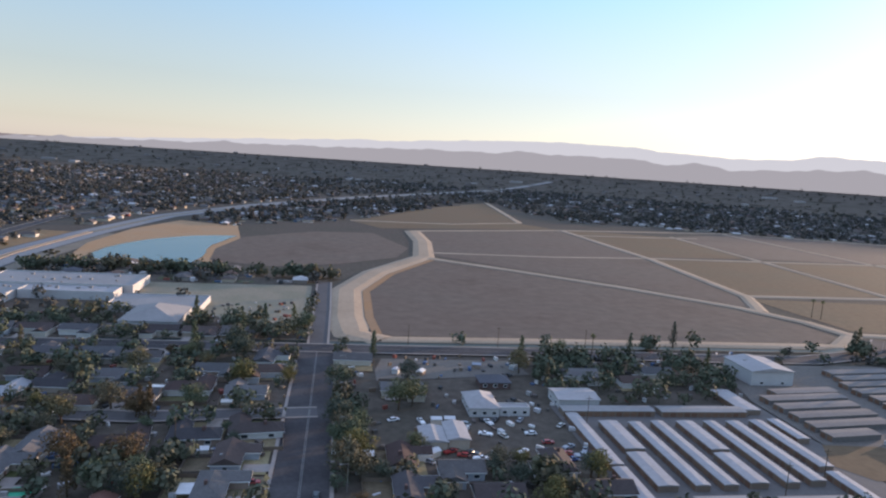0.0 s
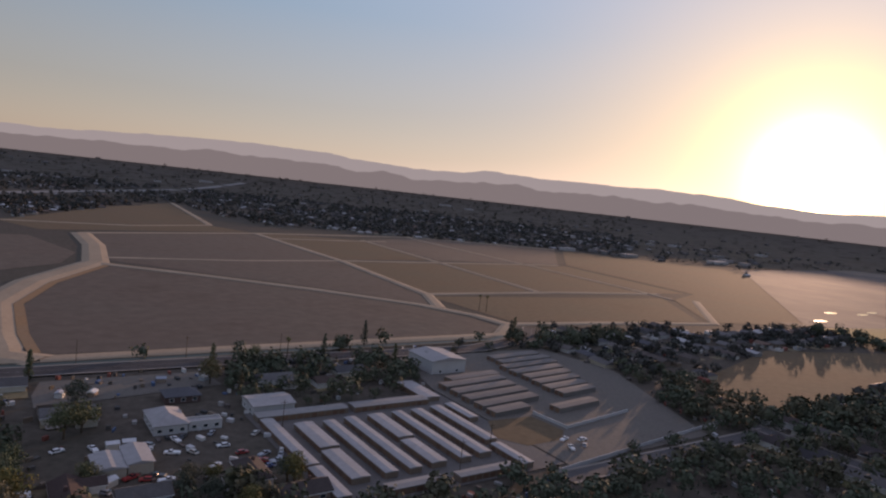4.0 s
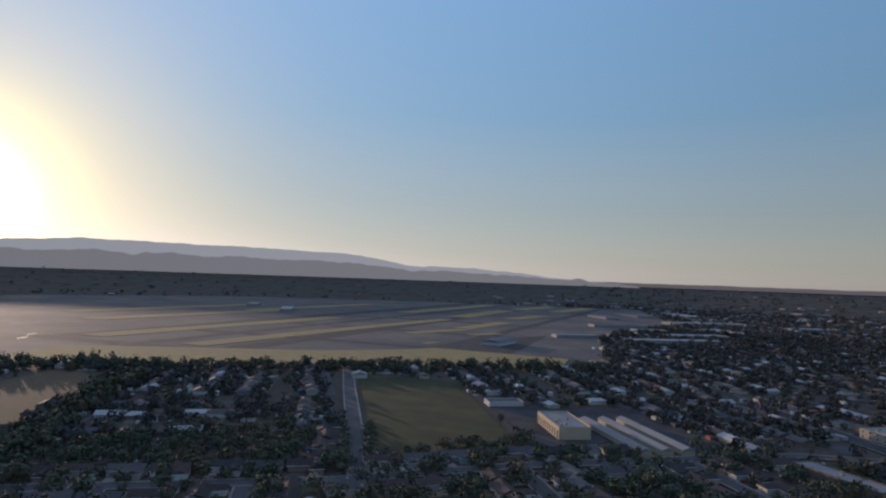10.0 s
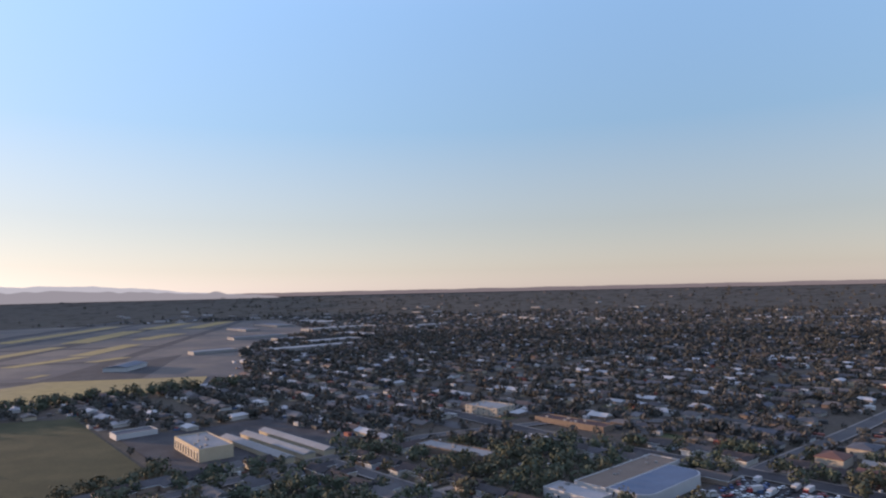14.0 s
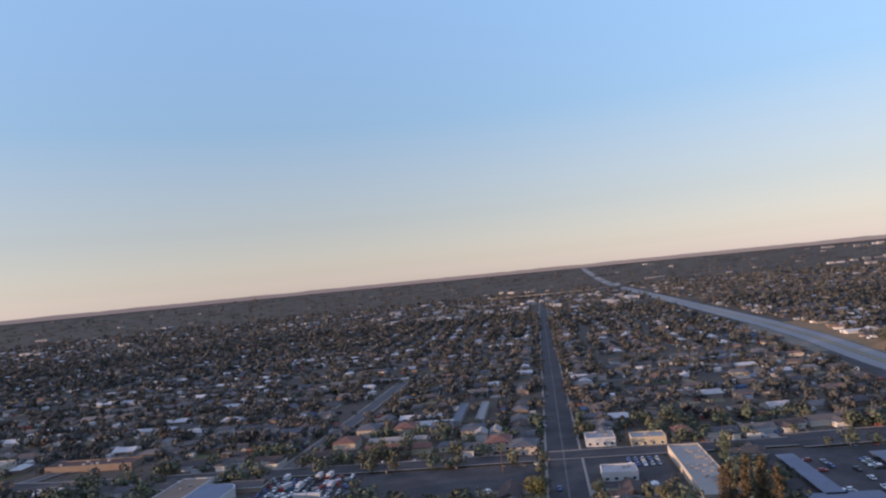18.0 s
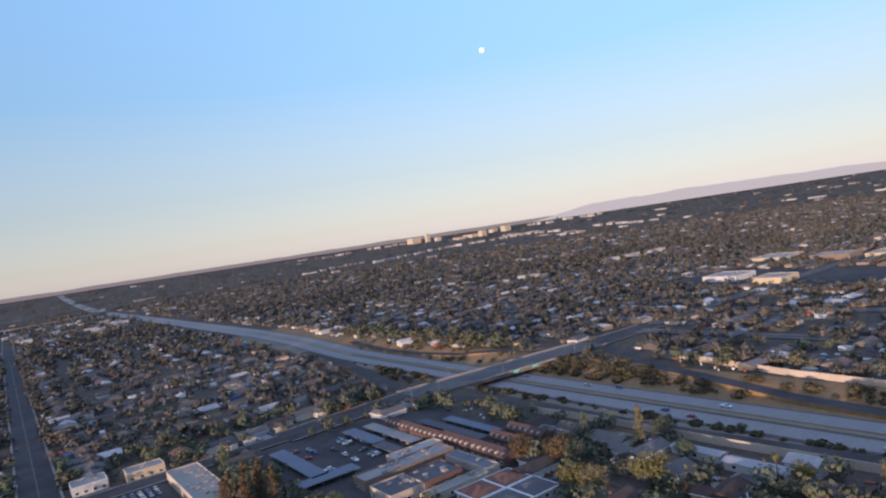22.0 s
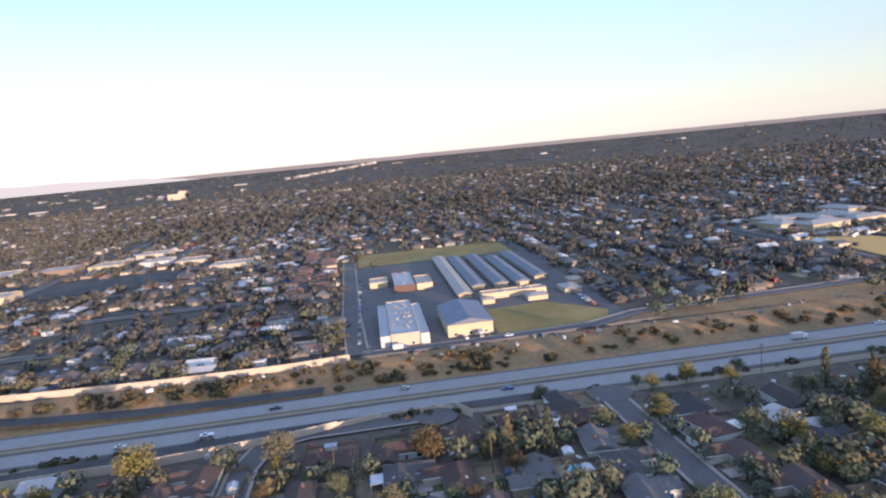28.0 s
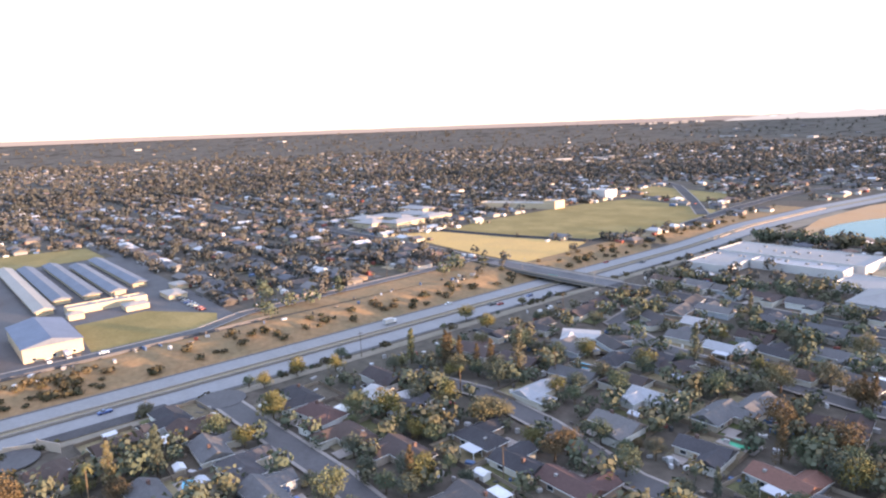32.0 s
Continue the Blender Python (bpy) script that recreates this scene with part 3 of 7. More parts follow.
LEVEES = {
    "levee_1": ([(26, 351), (10, 364), (7, 404), (8, 486), (34, 568), (90, 674), (104, 800), (104, 915)], 19, 1.0),
    "levee_2": ([(90, 668), (172, 606), (250, 540), (318, 470), (344, 424), (352, 384)], 11, 0.7),
    "levee_3": ([(352, 388), (318, 359), (130, 357), (26, 354)], 10, 0.6),
    "levee_4": ([(366, 1035), (374, 735), (357, 516), (330, 456)], 10, 0.7),
    "levee_5": ([(552, 1016), (538, 768), (519, 530)], 9, 0.6),
    "levee_6": ([(102, 919), (364, 1036), (731, 1134), (1060, 1045)], 10, 0.6),
    "levee_7": ([(366, 738), (790, 772)], 9, 0.6),
    "levee_8": ([(360, 518), (540, 528), (720, 518)], 9, 0.6),
    "levee_9": ([(18, 1032), (184, 1052), (322, 1137), (385, 1700)], 9, 0.6),
    "levee_11": ([(712, 1120), (711, 765), (706, 560), (700, 480)], 8, 0.6),
    "levee_12": ([(372, 968), (480, 985), (596, 1012)], 7, 0.6),
    "levee_13": ([(92, 706), (242, 713), (372, 738)], 7, 0.5),
    "levee_10": ([(354, 390), (460, 382), (600, 362), (730, 470)], 9, 0.6),
}
for name, (line, w, h) in LEVEES.items():
    b = Build()
    ribbon(b, line, -w * 0.28, w * 0.28, h)
    n = len(b.v)
    for side in (-1, 1):
        c = Build()
        ribbon(c, line, side * w * 0.28, side * w * 0.62, h)
        # the outer edge of each flank meets the ground
        c.v = [(x, y, z if i % 2 == 0 else 0.02) for i, (x, y, z) in enumerate(c.v)]
        m = len(b.v)
        b.v += c.v
        b.f += [tuple(i + m for i in (f if side > 0 else f[::-1])) for f in c.f]
    setting(name, b, M["sand"], "raised sandy levee track", "levee")
b = Build()
ribbon(b, LEVEES["levee_1"][0][1:6], 11.9, 17.5, 0.25)
setting("levee_slope", b, M["clay"], "orange clay inner slope of the levee", "levee")

# ---------------------------------------------------------------- roads
ROADS = {
    "road_1": ([(-4, -20), (-5, -358), (-6, -700), (-8, -1300), (-18, -2500)], 8.6),
    "road_2": ([(-4, -20), (-8, 180), (-8, 326)], 8.8),
    "road_3": ([(-900, 348), (-420, 334), (-372, 332), (-216, 332), (-140, 334), (-4, 333), (100, 332), (200, 327), (270, 327), (335, 345), (362, 372)], 6.5),
    "road_26": ([(-318, 560), (-336, 706), (-348, 879), (-312, 1090), (-226, 1330), (-60, 1600)], 6.0),
    "road_27": ([(-340, 640), (-420, 760), (-520, 900), (-700, 1060)], 6.0),
    "road_25": ([(-1400, -352), (-700, -346), (-432, -344)], 4.2),
    "road_4": ([(-430, -344), (-374, -345), (-206, -361), (-160, -359), (-120, -356)], 12.0),
    "road_5": ([(-8, 340), (-8, 420), (-9, 512)], 4.6),
    "road_6": ([(322, 165), (322, -14), (338, -110), (343, -200), (345, -290), (310, -388), (262, -436), (200, -470)], 4.5),
    "road_7": ([(180, 158), (322, 157)], 4.0),
    "road_8": ([(322, -26), (365, -29), (574, -36), (708, -42)], 4.5),
    "road_9": ([(-330, -12), (-329, 60), (-332, 112), (-346, 142), (-356, 330)], 3.6),
    "road_10": ([(-330, -14), (-420, -19), (-640, -25)], 5.0),
    "road_11": ([(-4, 78), (-100, 84), (-157, 87), (-191, 86), (-234, 85)], 4.2),
    "road_12": ([(-5, 148), (-96, 147), (-135, 156), (-170, 160), (-206, 152)], 4.2),
    "road_13": ([(-5, 247), (-70, 242), (-150, 250), (-186, 266), (-196, 326)], 4.2),
    "road_14": ([(-3, -52), (-120, -52), (-214, -52), (-232, -47), (-238, -32), (-239, 12)], 4.2),
    "road_15": ([(0, -130), (-120, -130), (-205, -130)], 4.2),
    "road_16": ([(1, -210), (-60, -208), (-100, -205)], 4.2),
    "road_17": ([(-2, 30), (120, 28), (318, 26)], 4.2),
    "road_18": ([(0, -110), (120, -112), (334, -112)], 4.2),
    "road_19": ([(1, -215), (120, -215), (339, -212)], 4.2),
    "road_20": ([(-410, -340), (-412, -180), (-415, -24)], 4.5),
    "road_21": ([(-500, -341), (-502, -190), (-505, -80)], 4.5),
    "road_23": ([(-120, -355), (-5, -354), (100, -351), (187, -352), (300, -352), (620, -388)], 7.0),
    "road_24": ([(150, -358), (147, -420), (144, -486), (140, -640)], 5.0),
    "road_22": ([(-600, -340), (-604, -180), (-606, -22)], 4.5),
}
for name, (line, half) in ROADS.items():
    b = Build()
    lift = 0.62 if name in ("road_3", "road_4", "road_23") else 0.55
    ribbon(b, line, -half, half, level=True, lift=lift + int(name.split("_")[1]) * 0.006)
    setting(name, b, M["asphalt" if half > 5.4 else "street"], "grey asphalt street", "road")
    c = Build()
    for s in (-1, 1):
        a, e = s * (half + 0.05), s * (half + 1.3)
        ribbon(c, line, min(a, e), max(a, e), lift + 0.2, level=True)
        k = Build()
        ribbon(k, line, a - 0.001, a + 0.001, lift, level=True)
        k.v = [(x, y, z + (0.2 if i % 2 else -0.1)) for i, (x, y, z) in enumerate(k.v)]
        m = len(c.v)
        c.v += k.v
        c.f += [tuple(i + m for i in f) for f in k.f]
    setting("pavement_" + name.split("_")[1], c, M["concrete"], "pale concrete kerb and footpath", "pavement")

for n, (x, y, r) in enumerate(((-236, 85, 9.0), (-237, 17, 8.0))):  # turning circles at the street ends
    setting("road_end_%d" % (n + 1), Build().disc(x, y, 0.79, r, 24, depth=0.3), M["street"], "round asphalt street end", "road")

b = Build()
ribbon(b, FWY, -17.6, -2.6, 0.25)
ribbon(b, FWY, 2.6, 17.6, 0.25)
setting("freeway", b, M["fwy"], "pale concrete freeway with two carriageways", "road")
b = Build()
for lo, hi in ((-17.5, -15.75), (-3.45, -2.65), (2.65, 3.45), (15.75, 17.5)):
    ribbon(b, [p for p in FWY if -1300 < p[1] < 1300], lo, hi, 0.262)
setting("shoulder", b, M["street"], "dark asphalt shoulders of the freeway", "road")
b = Build()
ribbon(b, FWY, -2.55, 2.55, 0.3)
setting("median", b, M["median"], "dry median strip", "verge")

# ---------------------------------------------------------------- plants
def leaf_cloud(rng, blobs, per, size, flat=0.8):
    """Leaf clumps on the shells of several blobs (x, y, z, r): bent little quads at all angles."""
    v, f = [], []
    for bx, by, bz, r in blobs:
        for _ in range(per):
            d = rng.normal(size=3)
            d /= np.linalg.norm(d)
            c = np.array([bx, by, bz]) + d * r * rng.uniform(0.55, 1.08) * np.array([1, 1, flat])
            a = rng.normal(size=3)
            a -= 0.6 * a.dot(d) * d
            a /= np.linalg.norm(a)
            e = np.cross(a, d + rng.normal(size=3) * 0.6)
            e /= np.linalg.norm(e) + 1e-6
            s = size * rng.uniform(0.6, 1.35)
            n = len(v)
            v += [tuple(c - a * s), tuple(c + e * s * 0.7), tuple(c + a * s + d * s * 0.3), tuple(c - e * s * 0.7)]
            f.append((n, n + 1, n + 2, n + 3))
    return v, f


def plant(name, label, category, trunk, crown, leaf, crown_label=""):
    ob = thing(name, label, category)
    part("trunk", trunk, M["trunk"], ob)
    me = bpy.data.meshes.new("crown")
    me.from_pydata(crown[0], [], crown[1])
    me.materials.append(leaf)
    me.update()
    part("crown", me, leaf, ob, crown_label)
    return ob


def broad_tree(seed, tall=8.0, wide=3.4, leaf=None, label="broad-crowned green garden tree", name="tree"):
    rng = np.random.default_rng(seed)
    t = Build()
    fork = tall * 0.22
    t.tube([(0, 0, -0.4), (0.05, 0.02, fork * 0.5), (0.1, 0.0, fork)], 0.32, 0.22)
    blobs = []
    for i in range(11):
        a = i * 2.4 + rng.uniform(-0.4, 0.4)
        d = wide * rng.uniform(0.25, 0.68)
        z = tall * rng.uniform(0.36, 0.74)
        tip = (d * math.cos(a), d * math.sin(a), z)
        blobs.append((*tip, wide * rng.uniform(0.4, 0.58)))
        if i % 2 == 0:
            t.tube([(0.1, 0, fork * 0.9), (tip[0] * 0.5, tip[1] * 0.5, (fork + z) / 2), tip], 0.14, 0.04, 5)
    blobs.append((rng.uniform(-0.5, 0.5), rng.uniform(-0.5, 0.5), tall * 0.78, wide * 0.5))
    blobs.append((0, 0, tall * 0.52, wide * 0.6))
    return plant(name, label, "tree", t, leaf_cloud(rng, blobs, 115, 0.205 * wide / 3.4), leaf or M["leaf"])


def tall_tree(seed, tall=17.0, wide=3.0, leaf=None, label="tall ragged dark conifer tree", name="conifer_tree"):
    rng = np.random.default_rng(seed)
    t = Build().tube([(0, 0, -0.4), (0.1, 0, tall * 0.5), (0, 0.1, tall * 0.95)], 0.4, 0.06)
    blobs = []
    for i in range(16):
        k = i / 15
        a, d = i * 2.4, wide * (1 - 0.75 * k) * rng.uniform(0.25, 0.75)
        z = tall * (0.16 + 0.8 * k)
        blobs.append((d * math.cos(a), d * math.sin(a), z, wide * (0.56 - 0.36 * k) * rng.uniform(0.8, 1.25)))
        if i % 3 == 0:
            t.tube([(0, 0, z - 0.8), (d * math.cos(a), d * math.sin(a), z)], 0.09, 0.03, 4)
    return plant(name, label, "tree", t, leaf_cloud(rng, blobs, 70, 0.32, 1.2), leaf or M["leaf"])


def palm_tree(seed, tall=14.0):
    rng = np.random.default_rng(seed)
    t = Build().tube([(0, 0, -0.4), (0.2, 0, tall * 0.5), (0.1, 0.1, tall)], 0.3, 0.2)
    v, f = [], []
    for i in range(34):
        a, up = rng.uniform(0, 6.28), rng.uniform(-0.9, 1.0)
        c, s = math.cos(a), math.sin(a)
        length, n = rng.uniform(1.4, 2.2), len(v)
        for j in range(4):
            k = j / 3
            r, z, w = length * k * math.cos(up * 0.7), tall + length * (k * math.sin(up) - 0.55 * k * k), 0.34 * (1 - 0.75 * k)
            v += [(0.1 + c * r - s * w, 0.1 + s * r + c * w, z), (0.1 + c * r + s * w, 0.1 + s * r - c * w, z - 0.05)]
        f += [(n + 2 * j, n + 2 * j + 1, n + 2 * j + 3, n + 2 * j + 2) for j in range(3)]
    return plant("palm_tree", "tall fan palm with a dry skirt of fronds", "palm", t, (v, f), M["leaf_gold"])


def shrub(seed, r=1.5, leaf=None, label="low rounded shrub on dry ground"):
    rng = np.random.default_rng(seed)
    t = Build().tube([(0, 0, -0.3), (0, 0, r * 0.6)], 0.1, 0.05, 5)
    blobs = [(rng.uniform(-0.6, 0.6) * r, rng.uniform(-0.6, 0.6) * r, r * rng.uniform(0.5, 0.9), r * 0.55) for _ in range(5)]
    return plant("shrub", label, "shrub", t, leaf_cloud(rng, blobs, 50, 0.22 * r / 1.5), leaf or M["leaf"])


# ---------------------------------------------------------------- houses
def opening(ob, x, y, z, w, h, side, pane=True):
    """A window on a wall; side: the direction it faces, 's', 'n', 'e' or 'w'."""
    b, g = Build(), Build()
    dx, dy = {"s": (0, -1), "n": (0, 1), "e": (1, 0), "w": (-1, 0)}[side]

    def slab(k, u0, z0, u1, z1, d0, d1):
        if dx:
            k.box(min(x + dx * d0, x + dx * d1), y + u0, z0, max(x + dx * d0, x + dx * d1), y + u1, z1, True)
        else:
            k.box(x + u0, min(y + dy * d0, y + dy * d1), z0, x + u1, max(y + dy * d0, y + dy * d1), z1, True)

    e = w / 2
    slab(b, -e - 0.12, z - 0.12, -e, z + h + 0.12, -0.05, 0.08)
    slab(b, e, z - 0.12, e + 0.12, z + h + 0.12, -0.05, 0.08)
    slab(b, -e, z - 0.12, e, z, -0.05, 0.1)
    slab(b, -e, z + h, e, z + h + 0.12, -0.05, 0.08)
    slab(g, -e, z, e, z + h, -0.05, 0.03)
    win = part("window", b, M["trim"], ob)
    part("pane", g, M["glass"], win)


def house(kind, label, full=True, roof=None, wall=None, name="house"):
    """One-storey family house: main block, a wing, gabled or hipped roofs."""
    rng = random.Random(kind * 7 + 3)
    w, d, h = rng.uniform(14, 18), rng.uniform(8, 9.5), 2.9
    hip = rng.choice([0, 0, 4.0])
    ww, wd = rng.uniform(6.2, 7.5), rng.uniform(5.0, 7.0)
    side = rng.choice([-1, 1])
    ob = thing(name, label, "house")
    x0, x1, y0, y1 = -w / 2, w / 2, -d / 2, d / 2
    wx0, wx1 = (x1 - ww, x1) if side > 0 else (x0, x0 + ww)
    walls = Build().box(x0, y0, -0.5, x1, y1, h).box(wx0, y0 - wd, -0.5, wx1, y0 + 0.3, h - 0.003)
    rise = d * 0.24
    if not hip:
        walls.face((x0, y0, h), (x0, y1, h), (x0, 0, h + rise - 0.1)).face((x1, y0, h), (x1, y1, h), (x1, 0, h + rise - 0.1))
    part("wall", walls, wall or M["wall"], ob)
    r = Build().roof(x0 - 0.6, y0 - 0.6, x1 + 0.6, y1 + 0.6, h + 0.05, rise + 0.15, hip)
    m, g = (wx0 + wx1) / 2, ww * 0.24
    a, e = (m, y0 - wd - 0.6, h + g + 0.1), (m, 0, h + g + 0.1)
    l0, l1, q0, q1 = (wx0 - 0.5, y0 - wd - 0.6, h), (wx0 - 0.5, y0 + 1, h), (wx1 + 0.5, y0 - wd - 0.6, h), (wx1 + 0.5, y0 + 1, h)
    r.face(l0, a, e, l1).face(q0, q1, e, a).face(l0, q0, a)
    for p, q in ((l0, l1), (q1, q0), (q0, l0)):
        r.face((p[0], p[1], p[2] - 0.22), (q[0], q[1], q[2] - 0.22), q, p)
    part("roof", r, roof or M["roof"], ob)
    fascia = Build()
    edge = [(x0 - 0.62, y0 - 0.62), (x1 + 0.62, y0 - 0.62), (x1 + 0.62, y1 + 0.62), (x0 - 0.62, y1 + 0.62)]
    wing = [(wx0 - 0.52, y0 - 0.7), (wx0 - 0.52, y0 - wd - 0.62), (wx1 + 0.52, y0 - wd - 0.62), (wx1 + 0.52, y0 - 0.7)]
    for ring, shut in ((edge, True), (wing, False)):
        for p, q in zip(ring, ring[1:] + ring[:1] if shut else ring[1:]):
            fascia.face((*p, h - 0.24), (*q, h - 0.24), (*q, h + 0.06), (*p, h + 0.06))
    part("fascia", fascia, M["trim"], ob, "white painted eave board")
    if full:
        part("garage_door", Build().box(m - 2.4, y0 - wd - 0.06, 0, m + 2.4, y0 - wd + 0.05, 2.2), M["garage"], ob)
        o = -side
        part("door", Build().box(o * 1.2 - 0.5, y0 - 0.06, 0, o * 1.2 + 0.5, y0 + 0.05, 2.05), M["terracotta"], ob)
        opening(ob, o * (w * 0.32), y0, 0.9, 1.9, 1.2, "s")
        opening(ob, -w * 0.28, y1, 0.9, 1.8, 1.2, "n")
        opening(ob, w * 0.22, y1, 0.9, 2.2, 1.4, "n")
        opening(ob, x0 if side > 0 else x1, 0, 0.9, 1.4, 1.2, "w" if side > 0 else "e")
        if kind % 2:
            part("chimney", Build().box(o * 3 - 0.5, 0.6, h, o * 3 + 0.5, 1.5, h + rise + 1.0), M["redbrick"], ob)
        else:
            part("cooler", Build().box(o * 4 - 0.45, 1.2, h + rise * 0.4, o * 4 + 0.45, 2.1, h + rise * 0.4 + 1.1), M["grey_metal"], ob, "grey rooftop cooler box")
    return ob


def car(kind, name="car", label="parked passenger car with dark windows"):
    """Body and cabin along x, wheels with rims."""
    ob = thing(name, label, "car", "cars")
    long, h = (4.6, 0.85) if kind != 2 else (5.4, 1.0)
    prof = [(-0.5, 0.35), (0.5, 0.35), (0.5, 0.62), (0.47, h), (0.18, h + 0.04), (-0.44, h + 0.06), (-0.5, 0.72)]
    b, n = Build(), len(prof)
    for s in (-0.9, 0.9):
        b.v += [(x * long, s * (0.96 if z > 0.8 else 1), z) for x, z in prof]
    b.f += [(i, (i + 1) % n, n + (i + 1) % n, n + i) for i in range(n)] + [tuple(range(n))[::-1], tuple(range(n, 2 * n))]
    x0, x1 = ((-0.4, 0.2), (-0.46, 0.22), (-0.05, 0.24))[kind]
    c = Build().hull([(x0 * long, -0.8), (x1 * long, -0.8), (x1 * long, 0.8), (x0 * long, 0.8)], h, h + 0.52, 0.8)
    part("cabin_glass", c, M["glass"], ob)
    b.box(x0 * long * 0.72 + 0.1, -0.62, h + 0.5, x1 * long * 0.72 - 0.1, 0.62, h + 0.57)
    part("body", b, M["car"], ob)
    for x in (-0.31, 0.31):
        for y in (-0.84, 0.84):
            part("wheel", Build().disc(x * long, y, 0.33, 0.33, 10, "y", 0.22), M["dark"], ob)
    return ob


# ---------------------------------------------------------------- larger buildings
BLOCKED = []  # footprints: x0, y0, x1, y1


def wall_panes(ob, x0, y0, x1, y1, z, w, h, sides, gap):
    """Rows of windows on some sides of a block."""
    for s in sides:
        a, b = (x0, x1) if s in "sn" else (y0, y1)
        n = max(1, int((b - a) / gap))
        for i in range(n):
            u = a + (b - a) * (i + 0.5) / n
            if s in "sn":
                opening(ob, u, y0 if s == "s" else y1, z, w, h, s)
            else:
                opening(ob, x0 if s == "w" else x1, u, z, w, h, s)


def building(name, label, category, x0, y0, x1, y1, h, wall, roof, style="flat", rise=1.5, group="", windows="", gap=6.0, storeys=1, units=0, turn=0.0, overhang=0.5, roof_label="", pane=(1.6, 1.3), reach=385):
    cx, cy = (x0 + x1) / 2, (y0 + y1) / 2
    BLOCKED.append((x0 - 3, y0 - 3, x1 + 3, y1 + 3))
    ob = thing(name, label, category, group, pose(cx, cy, 0.08, 0, 0, turn))
    a, b = (x1 - x0) / 2, (y1 - y0) / 2
    w = Build().box(-a, -b, -1.2, a, b, h)
    o = overhang
    if style == "flat":
        part("wall", w, M[wall], ob)
        part("roof", Build().box(-a + 0.32, -b + 0.32, h, a - 0.32, b - 0.32, h + 0.12), M[roof], ob, roof_label)
        p = Build()
        for q in ((-a, -b, a, -b + 0.3), (-a, b - 0.3, a, b), (-a, -b + 0.3, -a + 0.3, b - 0.3), (a - 0.3, -b + 0.3, a, b - 0.3)):
            p.box(q[0], q[1], h, q[2], q[3], h + 0.7)
        part("parapet", p, M[wall], ob)
    else:
        hip = 0.0 if style == "gable" else min(a, b) * 0.95
        if style == "gable":
            if a >= b:
                w.face((-a, -b, h), (-a, b, h), (-a, 0, h + rise)).face((a, -b, h), (a, b, h), (a, 0, h + rise))
            else:
                w.face((-a, -b, h), (a, -b, h), (0, -b, h + rise)).face((-a, b, h), (a, b, h), (0, b, h + rise))
        part("wall", w, M[wall], ob)
        part("roof", Build().roof(-a - o, -b - o, a + o, b + o, h + 0.05, rise * 1.12, hip), M[roof], ob, roof_label)
    for k in range(storeys):
        if windows and math.hypot(cx, cy) < reach:
            wall_panes(ob, -a, -b, a, b, 0.9 + 3.1 * k, pane[0], pane[1], windows, gap)
    r = random.Random(int(abs(x0 * 7 + y0)))
    for _ in range(units):
        ux, uy, s = r.uniform(-a * 0.8, a * 0.8), r.uniform(-b * 0.75, b * 0.75), r.uniform(0.5, 1.1)
        part("rooftop_unit", Build().box(ux - s, uy - s * 0.7, h + 0.1, ux + s, uy + s * 0.7, h + 0.1 + s * 1.1), M["grey_metal"], ob, "grey metal rooftop unit")
    return ob


def storage(x0, y0, x1, y1, roof="white_roof", wall="brown_wall", doors="w", turn=0.0):
    ob = building("storage_building", "long low self-storage block with a pale metal roof", "storage building", x0, y0, x1, y1, 2.6, wall, roof, "gable", 0.2, "storage blocks", turn=turn, overhang=0.15)
    a, b = (x1 - x0) / 2, (y1 - y0) / 2
    d = Build().box(-0.04, -1.25, 0.0, 0.03, 1.25, 2.2).mesh("shutter", M["shutter"])
    e = Build().box(-1.25, -0.04, 0.0, 1.25, 0.03, 2.2).mesh("shutter", M["shutter"])
    for s in doors:
        n = int((2 * b if s in "we" else 2 * a) / 3.2)
        for i in range(n):
            u = -((2 * b if s in "we" else 2 * a) / 2) + 3.2 * (i + 0.5) + 0.2
            k = part("shutter", d if s in "we" else e, None, ob)
            k.location = ((-a if s == "w" else a), u, 0) if s in "we" else (u, (-b if s == "s" else b), 0)
    return ob


M["lot_roof"] = surface("dusty_tan_sheet_roof", [(0.19, 0.172, 0.158), (0.165, 0.152, 0.142)], 0.6, 0.06, 0.25, 0.3, 0.8)
M["shutter"] = surface("brown_roller_shutter", [(0.16, 0.09, 0.06), (0.2, 0.12, 0.08)], 2.0, 0.2, 0.2, 0.2, 0.5)

# storage blocks running north to south
for x0, y0, x1, y1 in ((94, 197, 99, 242), (94, 172, 99, 195), (105, 209, 112.5, 234), (104, 182, 111, 206), (117, 182, 122, 233), (127, 182, 132, 234), (138, 208, 145, 234),
                       (137, 183, 143.5, 205), (150, 183, 155, 234), (160, 184, 165.5, 234), (171, 194, 176.5, 235), (180, 217, 185, 236), (170, 170, 175, 190)):
    storage(x0, y0, x1, y1)
for x0, y0, x1, y1 in ((94, 244, 134, 250), (137, 243.5, 176, 250), (112, 170, 134, 175), (140, 169.5, 166, 174)):
    storage(x0, y0, x1, y1, "grey_metal", doors="s")
storage(175, 246, 184, 271, "white_roof", doors="w")
